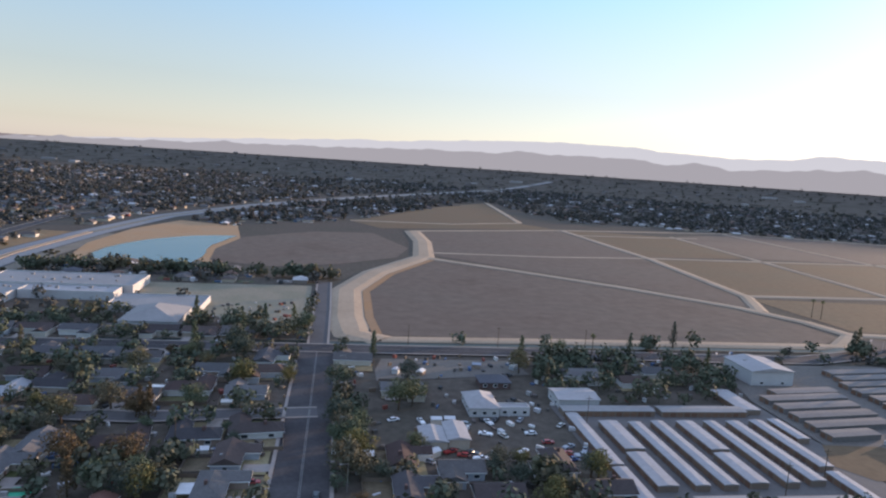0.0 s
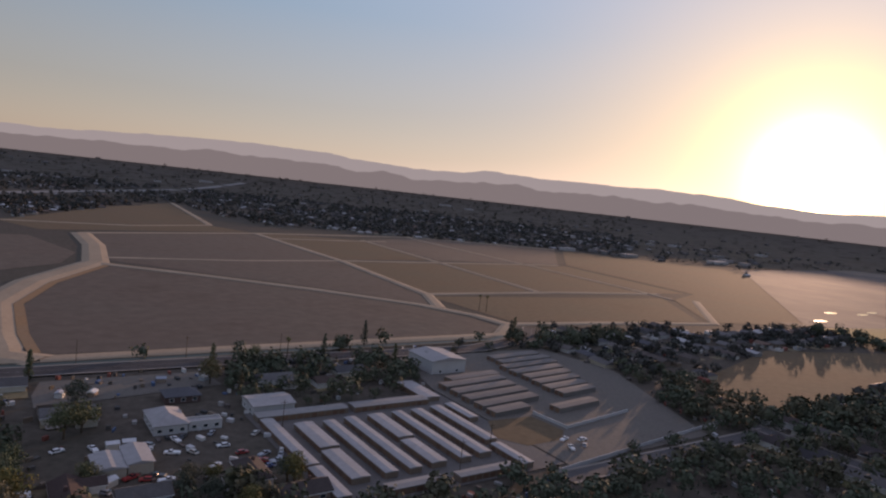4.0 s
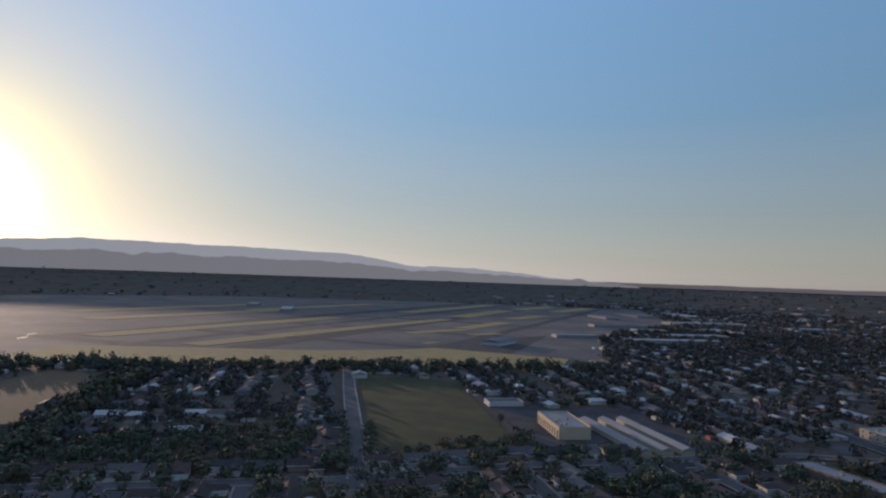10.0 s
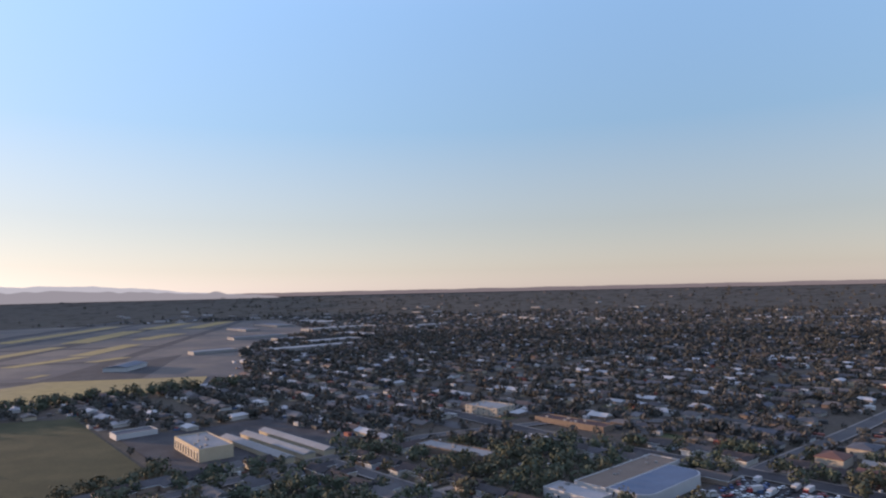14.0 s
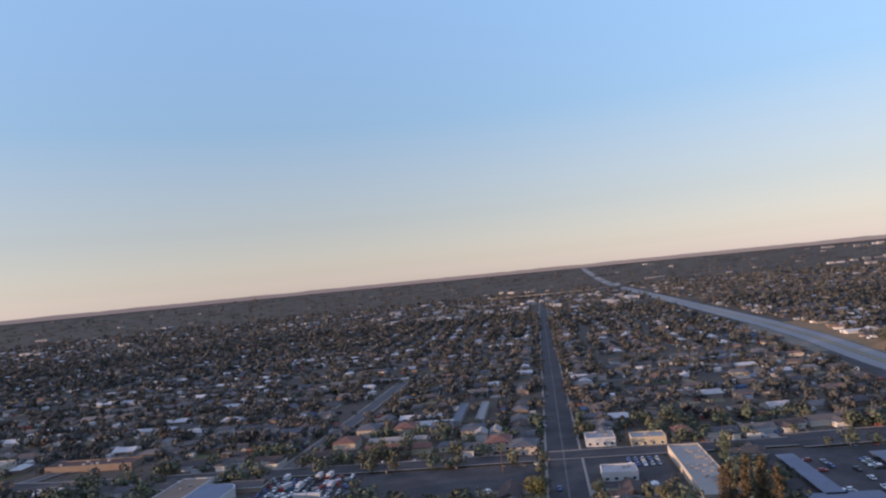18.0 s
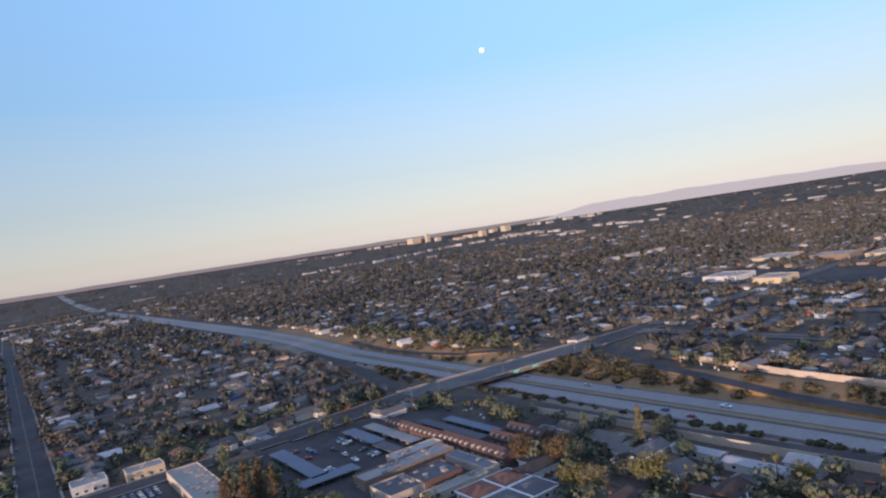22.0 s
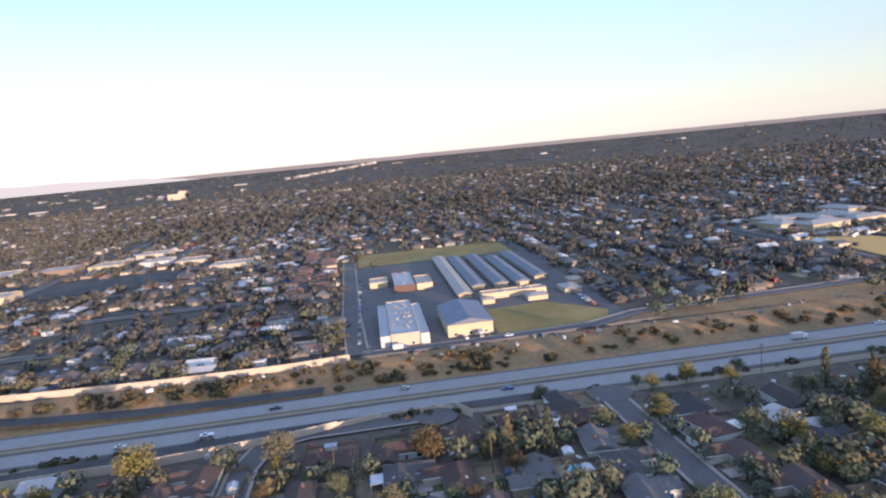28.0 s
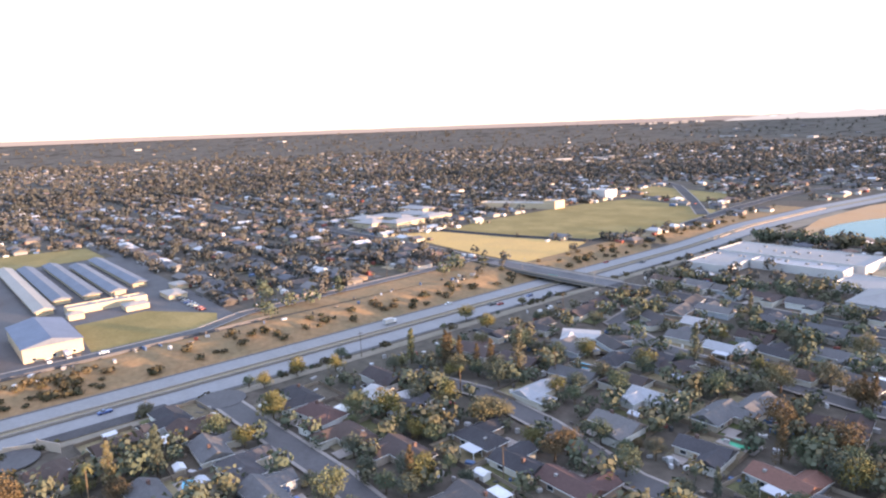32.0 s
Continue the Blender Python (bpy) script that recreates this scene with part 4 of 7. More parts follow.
# tan-roofed blocks that run east, a little turned; dark shutters stand for their shaded west ends
for x, y, long in ((196, 221.3, 24), (196, 230.7, 40), (196, 240.7, 42), (196, 250.6, 42), (196, 260.5, 44), (206, 269.5, 36), (232, 216, 32), (253, 234, 28), (252, 242.5, 32),
                   (253, 252, 36), (254, 261.5, 38), (253, 271, 42), (254, 280.8, 46), (259, 290.5, 44), (260, 300, 42)):
    c, s = math.cos(radians(6)), math.sin(radians(6))
    cx, cy = x + long / 2 * c, y + long / 2 * s
    storage(cx - long / 2, cy - 3.3, cx + long / 2, cy + 3.3, "lot_roof", "lot_roof", "w", 6)

building("metal_shed", "tall white metal warehouse behind the storage yard", "warehouse", 205, 284, 228, 308, 7.5, "white_wall", "white_roof", "gable", 1.6, units=3, windows="s", gap=8)
building("metal_shed", "low white metal shed beside the storage yard", "shed", 95, 253, 113, 267, 4.0, "white_wall", "white_roof", "gable", 1.0, windows="w", gap=6)
building("church_hall", "white-roofed hall with a pyramid roof", "hall", 55, 244, 67, 262, 3.6, "white_wall", "white_roof", "hip", 2.6, windows="sw", gap=4)
building("hall_annex", "low white flat-roofed annex", "annex", 67.5, 245, 80, 250, 3.0, "white_wall", "white_roof", "flat", windows="s", gap=4)
building("open_shed", "open storage shed with white sheet roofing", "shed", 32, 213, 41, 226, 3.6, "beige", "white_roof", "gable", 0.8)
building("open_shed", "open storage shed with white sheet roofing", "shed", 41.5, 214, 49, 229, 4.0, "beige", "white_roof", "gable", 0.8)
building("farmhouse", "brown-roofed house by the gravel lot", "house", 66, 276, 80, 286, 3.0, "redbrick", "darkgrey", "hip", 2.0, windows="s", gap=4)

# school west of the freeway
building("school_hall", "school hall with a white ribbed roof full of vents", "school", -417, 4, -337, 19.5, 6.5, "beige", "hall_roof", "flat", units=30, windows="e", gap=6)
building("side_canopy", "white metal canopy along the school hall", "canopy", -413, -1.6, -338, 3.8, 5.6, "white_wall", "hall_roof", "flat")
building("side_canopy", "white metal canopy along the school hall", "canopy", -408, 19.7, -336, 24.5, 5.6, "white_wall", "hall_roof", "flat")
building("gymnasium", "cream school gymnasium with a slate gabled roof", "school", -391, 35, -342, 60, 7.0, "cream", "slate_dull", "gable", 2.6, windows="e", gap=8)
building("school_office", "red-walled school block with a flat white cap", "school", -535, 12, -477, 28, 4.6, "redbrick", "hall_roof", "flat", units=6, windows="e", gap=5)
building("school_office", "cream school block with a flat tan roof", "school", -512, 29, -478, 41, 4.2, "cream", "tan_roof", "flat", units=3, windows="e", gap=5)
building("school_room", "small cream stucco school building", "school", -522, -6, -502, 8, 4.0, "cream", "tan_roof", "flat", windows="e", gap=5)
for y, x0, x1 in ((54, -600, -432), (67, -592, -454), (84, -592, -454), (99, -572, -452), (116, -588, -466)):
    building("classroom_wing", "long classroom wing with a blue-grey roof", "school", x0, y, x1, y + 9, 3.2, "cream", "blue_roof" if y > 60 else "tan_roof", "gable", 1.5, "classroom wings", windows="e", gap=4, overhang=1.2)
building("school_office", "low cream school office row with a pale roof", "school", -430, 68, -420, 112, 3.6, "cream", "tan_roof", "flat", units=3, windows="e", gap=4)
for x, y, w, d in ((-414, 66, 7, 8), (-413, 95, 11, 13), (-448, 134, 12, 9), (-428, 122, 18, 11)):
    building("school_shed", "small yellow school pavilion", "pavilion", x, y, x + w, y + d, 3.2, "cream", "tan_roof", "hip", 1.2, windows="e", gap=4)

# school to the south-east
building("school_hall", "pale two-storey school hall with tall bays", "school", 391, -179, 440, -158, 7.6, "cream", "grey_metal", "flat", units=8, windows="n", gap=5, turn=-4, pane=(2.2, 5.0), reach=600)
for y in (-194, -208, -222):
    building("classroom_wing", "long grey-roofed school classroom wing", "school", 352, y - 4, 438, y + 4, 3.2, "cream", "grey_metal", "gable", 1.4, "south classroom wings", windows="w", gap=4)
building("long_shed", "long low white-fronted shed by the grass field", "shed", 496, -168, 512, -140, 3.2, "white_wall", "darkgrey", "flat")
building("farmhouse", "white house at the airfield edge", "house", 632, -56, 646, -42, 4.0, "white_wall", "grey_metal", "gable", 2.0, windows="w", gap=4)

# south: round-ended store, shops, flats
building("market_wing", "brown flat-roofed store with a white parapet", "store", 181, -334, 199, -264, 5.0, "white_wall", "brown_wall", "flat", units=6, windows="nw", gap=8)
building("market_canopy", "low white flat-roofed annex of the store", "store", 176, -262, 206, -249, 4.0, "white_wall", "white_roof", "flat", units=3, windows="nw", gap=6)
market = thing("market_hall", "store hall with a rounded blue roof", "store", "", pose(170, -293, 0.08))
ring = [(10.5, 28), (-2, 28)] + [(-2 - 8 * math.sin(i * 0.314), 20 + 8 * math.cos(i * 0.314)) for i in range(1, 6)] + [(-10, -20)] + [(-2 - 8 * math.cos(i * 0.314), -20 - 8 * math.sin(i * 0.314)) for i in range(1, 6)] + [(10.5, -28)]
part("wall", Build().hull(ring, -0.5, 5.6), M["white_wall"], market)
part("roof", Build().hull([(x * 0.94, y * 0.97) for x, y in ring], 5.5, 5.75), M["slate"], market, "flat slate-blue roof")
BLOCKED.append((156, -324, 184, -262))
building("row_building", "long low tan-roofed shop row", "shops", 262, -396, 322, -382, 3.4, "brown_wall", "maroon", "flat", units=8, windows="n", gap=7)
building("office_block", "white two-storey office block", "office", 356, -398, 388, -374, 5.8, "beige", "grey_metal", "flat", units=6, windows="nw", gap=5, storeys=2, turn=6, reach=600)
building("row_building", "long flat-roofed shop row", "shops", 268, -282, 322, -268, 3.6, "brown_wall", "grey_metal", "flat", units=6, windows="n", gap=6, turn=6)
for i, (x, y) in enumerate(((126, -398), (48, -410), (70, -424), (94, -428), (120, -430), (16, -366), (30, -378))):
    building("apartment_block", "two-storey stucco flats with brown roofs", "apartments", x - 7, y - 8, x + 7, y + 8, 5.2, "beige", "terracotta" if i % 3 == 0 else "darkgrey", "hip", 2.0, "apartments", windows="nw", gap=4.5, storeys=2)
building("shop", "small white flat-roofed corner shop", "shop", -37, -320, -21, -308, 4.0, "white_wall", "white_roof", "flat", units=2, windows="n", gap=4)
building("shop", "low shop with a pale roof", "shop", -34, -382, -18, -368, 4.2, "white_wall", "grey_metal", "flat", units=2, windows="n", gap=4)
building("shop", "sunlit tan shop with a flat roof", "shop", -60, -376, -42, -364, 4.2, "cream", "grey_metal", "flat", units=2, windows="n", gap=4)
building("tile_house", "small sunlit red-tiled house", "house", -76, -384, -66, -372, 4.0, "cream", "terracotta", "hip", 2.4, windows="n", gap=4)
building("motel", "long low motel with a sunlit cream front", "motel", 70, -384, 109, -375, 3.6, "cream", "terracotta", "gable", 1.8, windows="n", gap=4.5)
building("motel", "small sunlit yellow house with a brown roof", "motel", 52, -384, 65, -376, 3.4, "cream", "darkgrey", "hip", 1.8, windows="n", gap=4)
building("motel", "low motel wing with a pale roof", "motel", 76, -404, 112, -396, 3.4, "beige", "tan_roof", "gable", 1.4, windows="n", gap=5)
building("tall_shed", "narrow tall white shed", "shed", 38, -398, 45, -388, 6.0, "white_wall", "grey_metal", "gable", 2.0)
building("tall_shed", "narrow tall white shed", "shed", 30, -402, 36, -391, 6.0, "white_wall", "grey_metal", "gable", 2.0)
building("carport", "long low carport with a grey metal roof", "carport", 60, -500, 66, -440, 2.8, "grey_metal", "blue_roof", "flat", group="carports")
building("carport", "long low carport with a grey metal roof", "carport", 44, -500, 50, -440, 2.8, "grey_metal", "grey_metal", "flat", group="carports")
building("strip_mall", "long strip of shops with rooftop units", "shops", -72, -346, -57, -272, 4.2, "beige", "tan_roof", "flat", units=22, windows="we", gap=6)


def carport(x0, y0, x1, y1, key, h=2.6):
    """An open car shelter: a thin sheet roof with a fascia on two rows of posts."""
    ob = thing("carport", "long open carport with a dull sheet-metal roof", "carport", "carports", pose((x0 + x1) / 2, (y0 + y1) / 2, 0))
    u, v = (x1 - x0) / 2, (y1 - y0) / 2
    part("roof", Build().box(-u, -v, h, u, v, h + 0.18, True), M[key], ob)
    part("fascia", Build().box(-u - 0.06, -v - 0.06, h - 0.12, u + 0.06, v + 0.06, h + 0.12, True), M["grey_metal"], ob)
    n = max(2, int(max(u, v) / 4) + 1)
    for k in range(n):
        w = -1 + 2 * (k + 0.3) / (n - 0.4)
        for e in (-0.8, 0.8):
            px, py = (w * u, e * v) if u > v else (e * u, w * v)
            part("post", Build().box(px - 0.08, py - 0.08, -0.3, px + 0.08, py + 0.08, h), M["grey_metal"], ob)
    BLOCKED.append((x0, y0, x1, y1))


# yard of carports, stores and courtyard houses by the bridge
carport(-110, -327, -102, -272, "slate_dull")
carport(-122, -274, -94, -265, "slate_dull")
carport(-149, -324, -141.5, -290, "slate_dull")
carport(-160, -322, -153, -272, "grey_metal")
carport(-147, -288, -140.5, -268, "darkgrey")
carport(-190, -290, -184, -247, "slate_dull")
carport(-180, -300, -174, -246, "darkgrey")
building("red_store", "long flat store with a pale roof and vents", "store", -160, -262.5, -134, -254.5, 4.0, "beige", "white_roof", "flat", units=5, windows="e", gap=5)
building("red_store", "long flat-roofed store with a cream front", "store", -157, -252.5, -112, -241.5, 4.4, "brown_wall", "grey_metal", "flat", units=12, windows="en", gap=5)
building("red_store", "flat-roofed building with a red front wall", "store", -145, -235, -127, -218.5, 4.4, "redbrick", "darkgrey", "flat", units=8, windows="en", gap=5)
building("red_store", "flat-roofed store with a tan front wall", "store", -126.5, -236, -111, -219, 4.2, "beige", "darkgrey", "flat", units=6, windows="en", gap=5)
building("long_shed", "long low grey-roofed shed round a yard", "shed", -158, -240.5, -151, -211, 3.2, "beige", "blue_roof", "flat", units=2)
building("long_shed", "long low grey-roofed shed round a yard", "shed", -150, -214.5, -121, -208.5, 3.0, "beige", "grey_metal", "flat", units=3, windows="n", gap=6)
for x0, x1, y0, n in ((-168.5, -161, -312, 2), (-171, -162, -262.5, 2), (-196, -188, -243, 1), (-184, -176, -241, 1)):
    for k in range(n):
        y = y0 + k * 25.5
        ob = building("townhouse_row", "red-fronted townhouse row with pale dormers", "townhouses", x0, y, x1, y + 24.5, 4.2, "redbrick", "maroon", "gable", 2.0, "townhouses", windows="e", gap=4.4, storeys=1)
        for q in range(6):
            dy = -12.2 + 24.4 * (q + 0.5) / 6
            u = (x1 - x0) / 2
            part("dormer", Build().box(u * 0.58, dy - 0.5, 4.6, u * 0.95, dy + 0.5, 5.6), M["beige"], ob, "small pale dormer")
for x, y, key in ((-156.5, -204.5, "terracotta"), (-157, -189.5, "darkgrey"), (-143, -204.5, "terracotta"), (-143.5, -189.5, "darkgrey")):
    ob = building("court_house", "low courtyard house with a dull roof and white eaves", "house", x, y, x + 12, y + 13, 3.4, "white_wall", key, "hip", 1.5, "courtyard houses", windows="en", gap=4, overhang=0.4)
    for x0, y0, x1, y1 in ((-6.6, -7.1, 6.6, -6.75), (-6.6, 6.75, 6.6, 7.1), (-6.6, -6.75, -6.25, 6.75), (6.25, -6.75, 6.6, 6.75)):
        part("gutter", Build().box(x0, y0, 3.0, x1, y1, 3.5, True), M["trim"], ob, "white gutter board")
building("long_shed", "long pale shed beside the freeway wall", "shed", -214, -166, -209, -145, 3.0, "white_wall", "hall_roof", "gable", 0.8, windows="e", gap=7)
building("long_shed", "long pale shed beside the freeway wall", "shed", -212, -142, -206, -116, 3.0, "white_wall", "hall_roof", "gable", 0.8, windows="e", gap=7)
building("white_shed", "white-roofed shed beside the freeway wall", "shed", -222, -123, -213, -112, 4.4, "white_wall", "white_roof", "gable", 1.6, windows="e", gap=5)

# north: large white school complex, warehouse
building("institution", "big white flat-roofed complex", "school", -226, 449, -132, 488, 5.6, "white_wall", "grey_metal", "flat", units=14, windows="s", gap=7)
building("institution_wing", "white south wing with blue doors", "school", -194, 430, -138, 448, 4.8, "white_wall", "white_roof", "flat", units=8, windows="s", gap=6, pane=(2.6, 3.0))
building("institution_wing", "white west wing of the complex", "school", -224, 402, -195, 448, 4.6, "white_wall", "grey_metal", "flat", units=4, windows="s", gap=6)
building("warehouse", "metal warehouse with a pale hipped roof", "warehouse", -114, 362, -84, 398, 5.0, "white_wall", "grey_metal", "hip", 4.6, windows="s", gap=6)
building("warehouse_wing", "low metal lean-to by the warehouse", "warehouse", -134, 400, -80, 434, 3.6, "white_wall", "grey_metal", "flat", windows="s", gap=6)

# north-west campus
for x0, y0, x1, y1, rise in ((-612, 378, -582, 406, 2.4), (-580, 366, -552, 392, 3.0), (-556, 384, -534, 426, 2.4), (-606, 410, -562, 432, 2.0), (-600, 438, -560, 462, 2.6), (-556, 432, -540, 470, 2.0), (-640, 470, -600, 492, 2.2)):
    building("college", "cream campus block with a pale hipped roof", "school", x0, y0, x1, y1, 5.2, "cream", "grey_metal", "hip", rise, "campus blocks", units=2, windows="es", gap=8, turn=10, overhang=1.0, reach=700)
building("college_hall", "low sunlit hall with a pale roof", "school", -590, 568, -500, 592, 6.0, "cream", "tan_roof", "flat", units=10, windows="es", gap=8, turn=27)
building("college_tower", "tan block at the edge of the playing field", "school", -514, 590, -496, 608, 9.0, "cream", "tan_roof", "flat", units=4, windows="es", gap=7)
building("white_hall", "tall white windowless hall", "hall", -540, 710, -512, 736, 10.0, "white_wall", "white_roof", "flat", units=6)

# shopping centre to the south-west
for x0, y0, x1, y1, k in ((-850, -470, -800, -425, "cream"), (-836, -395, -800, -350, "brown_wall"), (-830, -330, -790, -296, "cream"), (-812, -270, -780, -236, "white_wall"), (-790, -222, -755, -190, "cream"), (-690, -440, -650, -400, "white_wall"), (-900, -300, -862, -262, "beige"), (-720, -170, -690, -130, "beige"),
                          (-664, -372, -630, -340, "cream")):
    building("shop_hall", "sunlit shop hall with a pale flat roof", "shops", x0, y0, x1, y1, 6.0, k, "tan_roof", "flat", units=10, group="shop halls", windows="e", gap=12, pane=(4, 2.6))
# row of red-roofed houses beside the school
rowr = random.Random(8)
for i in range(16):
    x = -722 + i * 14.5
    for y0, y1 in ((-71, -55), (-51, -34)):
        dx, dy = rowr.uniform(-2, 2), rowr.uniform(-2, 2)
        if rowr.random() < 0.74:
            building("row_house", "terrace of narrow houses with red tile roofs", "houses", x + dx, y0 + dy, x + dx + 7.4, y1 + dy - 3, 3.2, "beige", "row_tile", "gable", 1.5, "red-roofed terraces")

# airfield buildings
building("hangar", "large pale blue metal hangar", "hangar", 934, -300, 998, -268, 6.0, "white_wall", "blue_roof", "gable", 2.6, turn=-40)
for x, y, w, d, k in ((1098, -462, 26, 76, "white_roof"), (1024, -612, 34, 170, "white_roof"), (1376, -684, 34, 130, "blue_roof"), (1247, -690, 46, 60, "blue_roof"), (1130, -720, 40, 120, "white_roof"), (1240, -860, 120, 40, "white_roof"), (1500, -970, 60, 180, "grey_metal"),
                      (1367, -1178, 40, 130, "white_roof"), (1700, -800, 120, 40, "blue_roof"), (1830, -960, 160, 60, "blue_roof"), (1900, -1150, 200, 60, "white_roof"), (1760, 60, 150, 30, "white_roof"), (1960, 160, 120, 30, "grey_metal")):
    building("airport_shed", "long airport building with a pale roof", "hangar", x - w / 2, y - d / 2, x + w / 2, y + d / 2, 5.5, "grey_metal", k, "flat", group="airport buildings")
# small water surfaces scattered here to give the glints towards the sun
for x, y in ((726, 341), (800, 352), (905, 388), (960, 372), (1010, 380)):
    setting("pond_%d" % x, Build().hull([(x + 15 * math.cos(a * 0.524), y + 5 * math.sin(a * 0.524)) for a in range(12)], 0.1, 0.5, 0.97), M["water"], "small water surface added for glints in the dry grass", "water")

# far landmarks
building("hospital", "pale stepped hospital block", "hospital", -2990, -850, -2930, -780, land(-2960, -800) + 24.0, "beige", "tan_roof", "flat", units=6)
building("hospital", "pale stepped hospital tower", "hospital", -2990, -810, -2955, -780, land(-2960, -800) + 34.0, "beige", "tan_roof", "flat", units=3)
for x, y, h, w in ((-2397, -3788, 36, 70), (-2461, -3714, 54, 26), (-2478, -3617, 24, 34), (-2573, -3354, 18, 90), (-2584, -3266, 36, 38), (-2794, -3412, 22, 44), (-2828, -3320, 34, 48), (-2463, -3355, 14, 60)):
    building("tower_block", "distant downtown tower block", "tower", x - w / 2, y - w / 2, x + w / 2, y + w / 2, land(x, y) + h, "beige", "tan_roof", "flat", group="downtown blocks")


# ---------------------------------------------------------------- freeway furniture
def overpass(name, y0, y1, x0, x1, label, h=8.2):
    """A road bridge along x with parapets, piers and abutments."""
    ob = tagged(new(name), label, "bridge", kind="structure")
    mid = lambda x: y0 + (y1 - y0) * (x - x0) / (x1 - x0)
    xs = [x0 + (x1 - x0) * i / 10 for i in range(11)]
    d = Build()
    for a, b in zip(xs, xs[1:]):
        ya, yb = mid(a), mid(b)
        n = len(d.v)
        d.v += [(a, ya - h, 0.8), (b, yb - h, 0.8), (b, yb + h, 0.8), (a, ya + h, 0.8), (a, ya - h, -0.7), (b, yb - h, -0.7), (b, yb + h, -0.7), (a, ya + h, -0.7)]
        d.f += [tuple(n + i for i in q) for q in ((0, 1, 2, 3), (7, 6, 5, 4), (4, 5, 1, 0), (2, 6, 7, 3))]
    part("deck", d, M["deck"], ob)
    for s in (-1, 1):
        p = Build()
        for a, b in zip(xs, xs[1:]):
            ya, yb = mid(a) + s * (h - 1.4), mid(b) + s * (h - 1.4)
            n = len(p.v)
            p.v += [(a, ya - 1.2, 0.98), (b, yb - 1.2, 0.98), (b, yb + 1.2, 0.98), (a, ya + 1.2, 0.98), (a, ya - s * 1.2, 0.78), (b, yb - s * 1.2, 0.78)]
            p.f += [(n, n + 1, n + 2, n + 3), (n + 4, n + 5, n + (1 if s > 0 else 2), n + (0 if s > 0 else 3))]
        part("sidewalk", p, M["concrete"], ob)
    for s in (-1, 1):
        for nm, t0, z0, z1 in (("parapet", 0.0, 0.5, 1.7), ("girder", -0.35, -1.3, 0.45)):
            p = Build()
            for a, b in zip(xs, xs[1:]):
                ya, yb = mid(a) + s * (h + t0), mid(b) + s * (h + t0)
                n = len(p.v)
                p.v += [(a, ya - 0.2, z0), (b, yb - 0.2, z0), (b, yb + 0.2, z0), (a, ya + 0.2, z0), (a, ya - 0.2, z1), (b, yb - 0.2, z1), (b, yb + 0.2, z1), (a, ya + 0.2, z1)]
                p.f += [tuple(n + i for i in q) for q in ((4, 5, 6, 7), (0, 1, 5, 4), (2, 3, 7, 6), (3, 2, 1, 0))]
            part(nm, p, M["concrete"], ob)
    fx = -271
    for x in (fx - 19, fx, fx + 19):
        for k in (-h * 0.55, 0, h * 0.55):
            part("pier", Build().box(x - 0.7, mid(x) + k - 0.7, -4.6, x + 0.7, mid(x) + k + 0.7, -0.7), M["concrete"], ob)
    return ob


overpass("overpass_1", 332, 332, -340, -232, "concrete road bridge over the sunken freeway", 9.6)
overpass("overpass_2", -346, -361, -362, -206, "wide concrete road bridge over the sunken freeway", 14.6)


def strip(name, line, half, material, label, category, lift=0.3):
    b = Build()
    ribbon(b, line, -half, half, lift, 6)
    n = len(b.v) // 2
    for i in range(n):
        (x0, y0, _), (x1, y1, _) = b.v[2 * i], b.v[2 * i + 1]
        z = max(land(x0, y0), land(x1, y1)) + lift
        b.v[2 * i], b.v[2 * i + 1] = (x0, y0, z), (x1, y1, z)
    # flanks down to the slope
    skirt, low = [], [(x, y, land(x, y) - 0.3) for x, y, _ in b.v]
    b.v += low
    for i in range(n - 1):
        for s in (0, 1):
            k = 2 * i + s
            skirt.append((k, k + 2, k + 2 + 2 * n, k + 2 * n))
    c = Build()
    c.v, c.f = [(x, y, z - 0.02) for x, y, z in b.v], skirt
    b.v = b.v[:2 * n]
    setting(name + "_bank", c, M["bank"], "dry earth shoulder of a road", "embankment")
    return setting(name, b, material, label, category)


def bank(name, line, offsets, material, label):
    """A sloping sheet beside a line that follows the land."""
    b = Build()
    for o0, o1 in zip(offsets, offsets[1:]):
        k = Build()
        ribbon(k, line, o0, o1, 0.0, 10)
        k.v = [(x, y, land(x, y) + 0.12) for x, y, z in k.v]
        # neighbouring strips share their edge
        seen = {(round(p[0], 3), round(p[1], 3)): i for i, p in enumerate(b.v)}
        at = []
        for p in k.v:
            key = (round(p[0], 3), round(p[1], 3))
            if key not in seen:
                seen[key] = len(b.v)
                b.v.append(p)
            at.append(seen[key])
        b.f += [tuple(at[i] for i in f) for f in k.f]
    return setting(name, b, material, label, "embankment")


cut = [p for p in FWY if -1000 < p[1] < 900]
bank("embankment_west", cut, [-53, -47, -41, -35, -29, -24, -20, -17.6], M["bank"], "dry orange-brown grass slope beside the freeway")
bank("embankment_east", cut, [17.6, 19, 21, 24, 28, 32, 35], M["verge"], "dusty grey verge beside the freeway")
RAMPS = {
    "ramp_1": ([(-294, -30), (-295, -110), (-300, -164), (-308, -205), (-317, -240), (-334, -285), (-352, -322), (-372, -340)], 4.5),
    "ramp_2": ([(-252, 70), (-250, 10), (-245, -40), (-240, -90), (-237, -122), (-233, -173), (-230, -238), (-224, -305), (-212, -345)], 3.8),
    "ramp_4": ([(-352, -364), (-322, -402), (-305, -440), (-299, -500), (-299, -560), (-307, -640)], 4.2),
    "ramp_3": ([(-254, -640), (-243, -530), (-224, -430), (-207, -362)], 4.5),
}
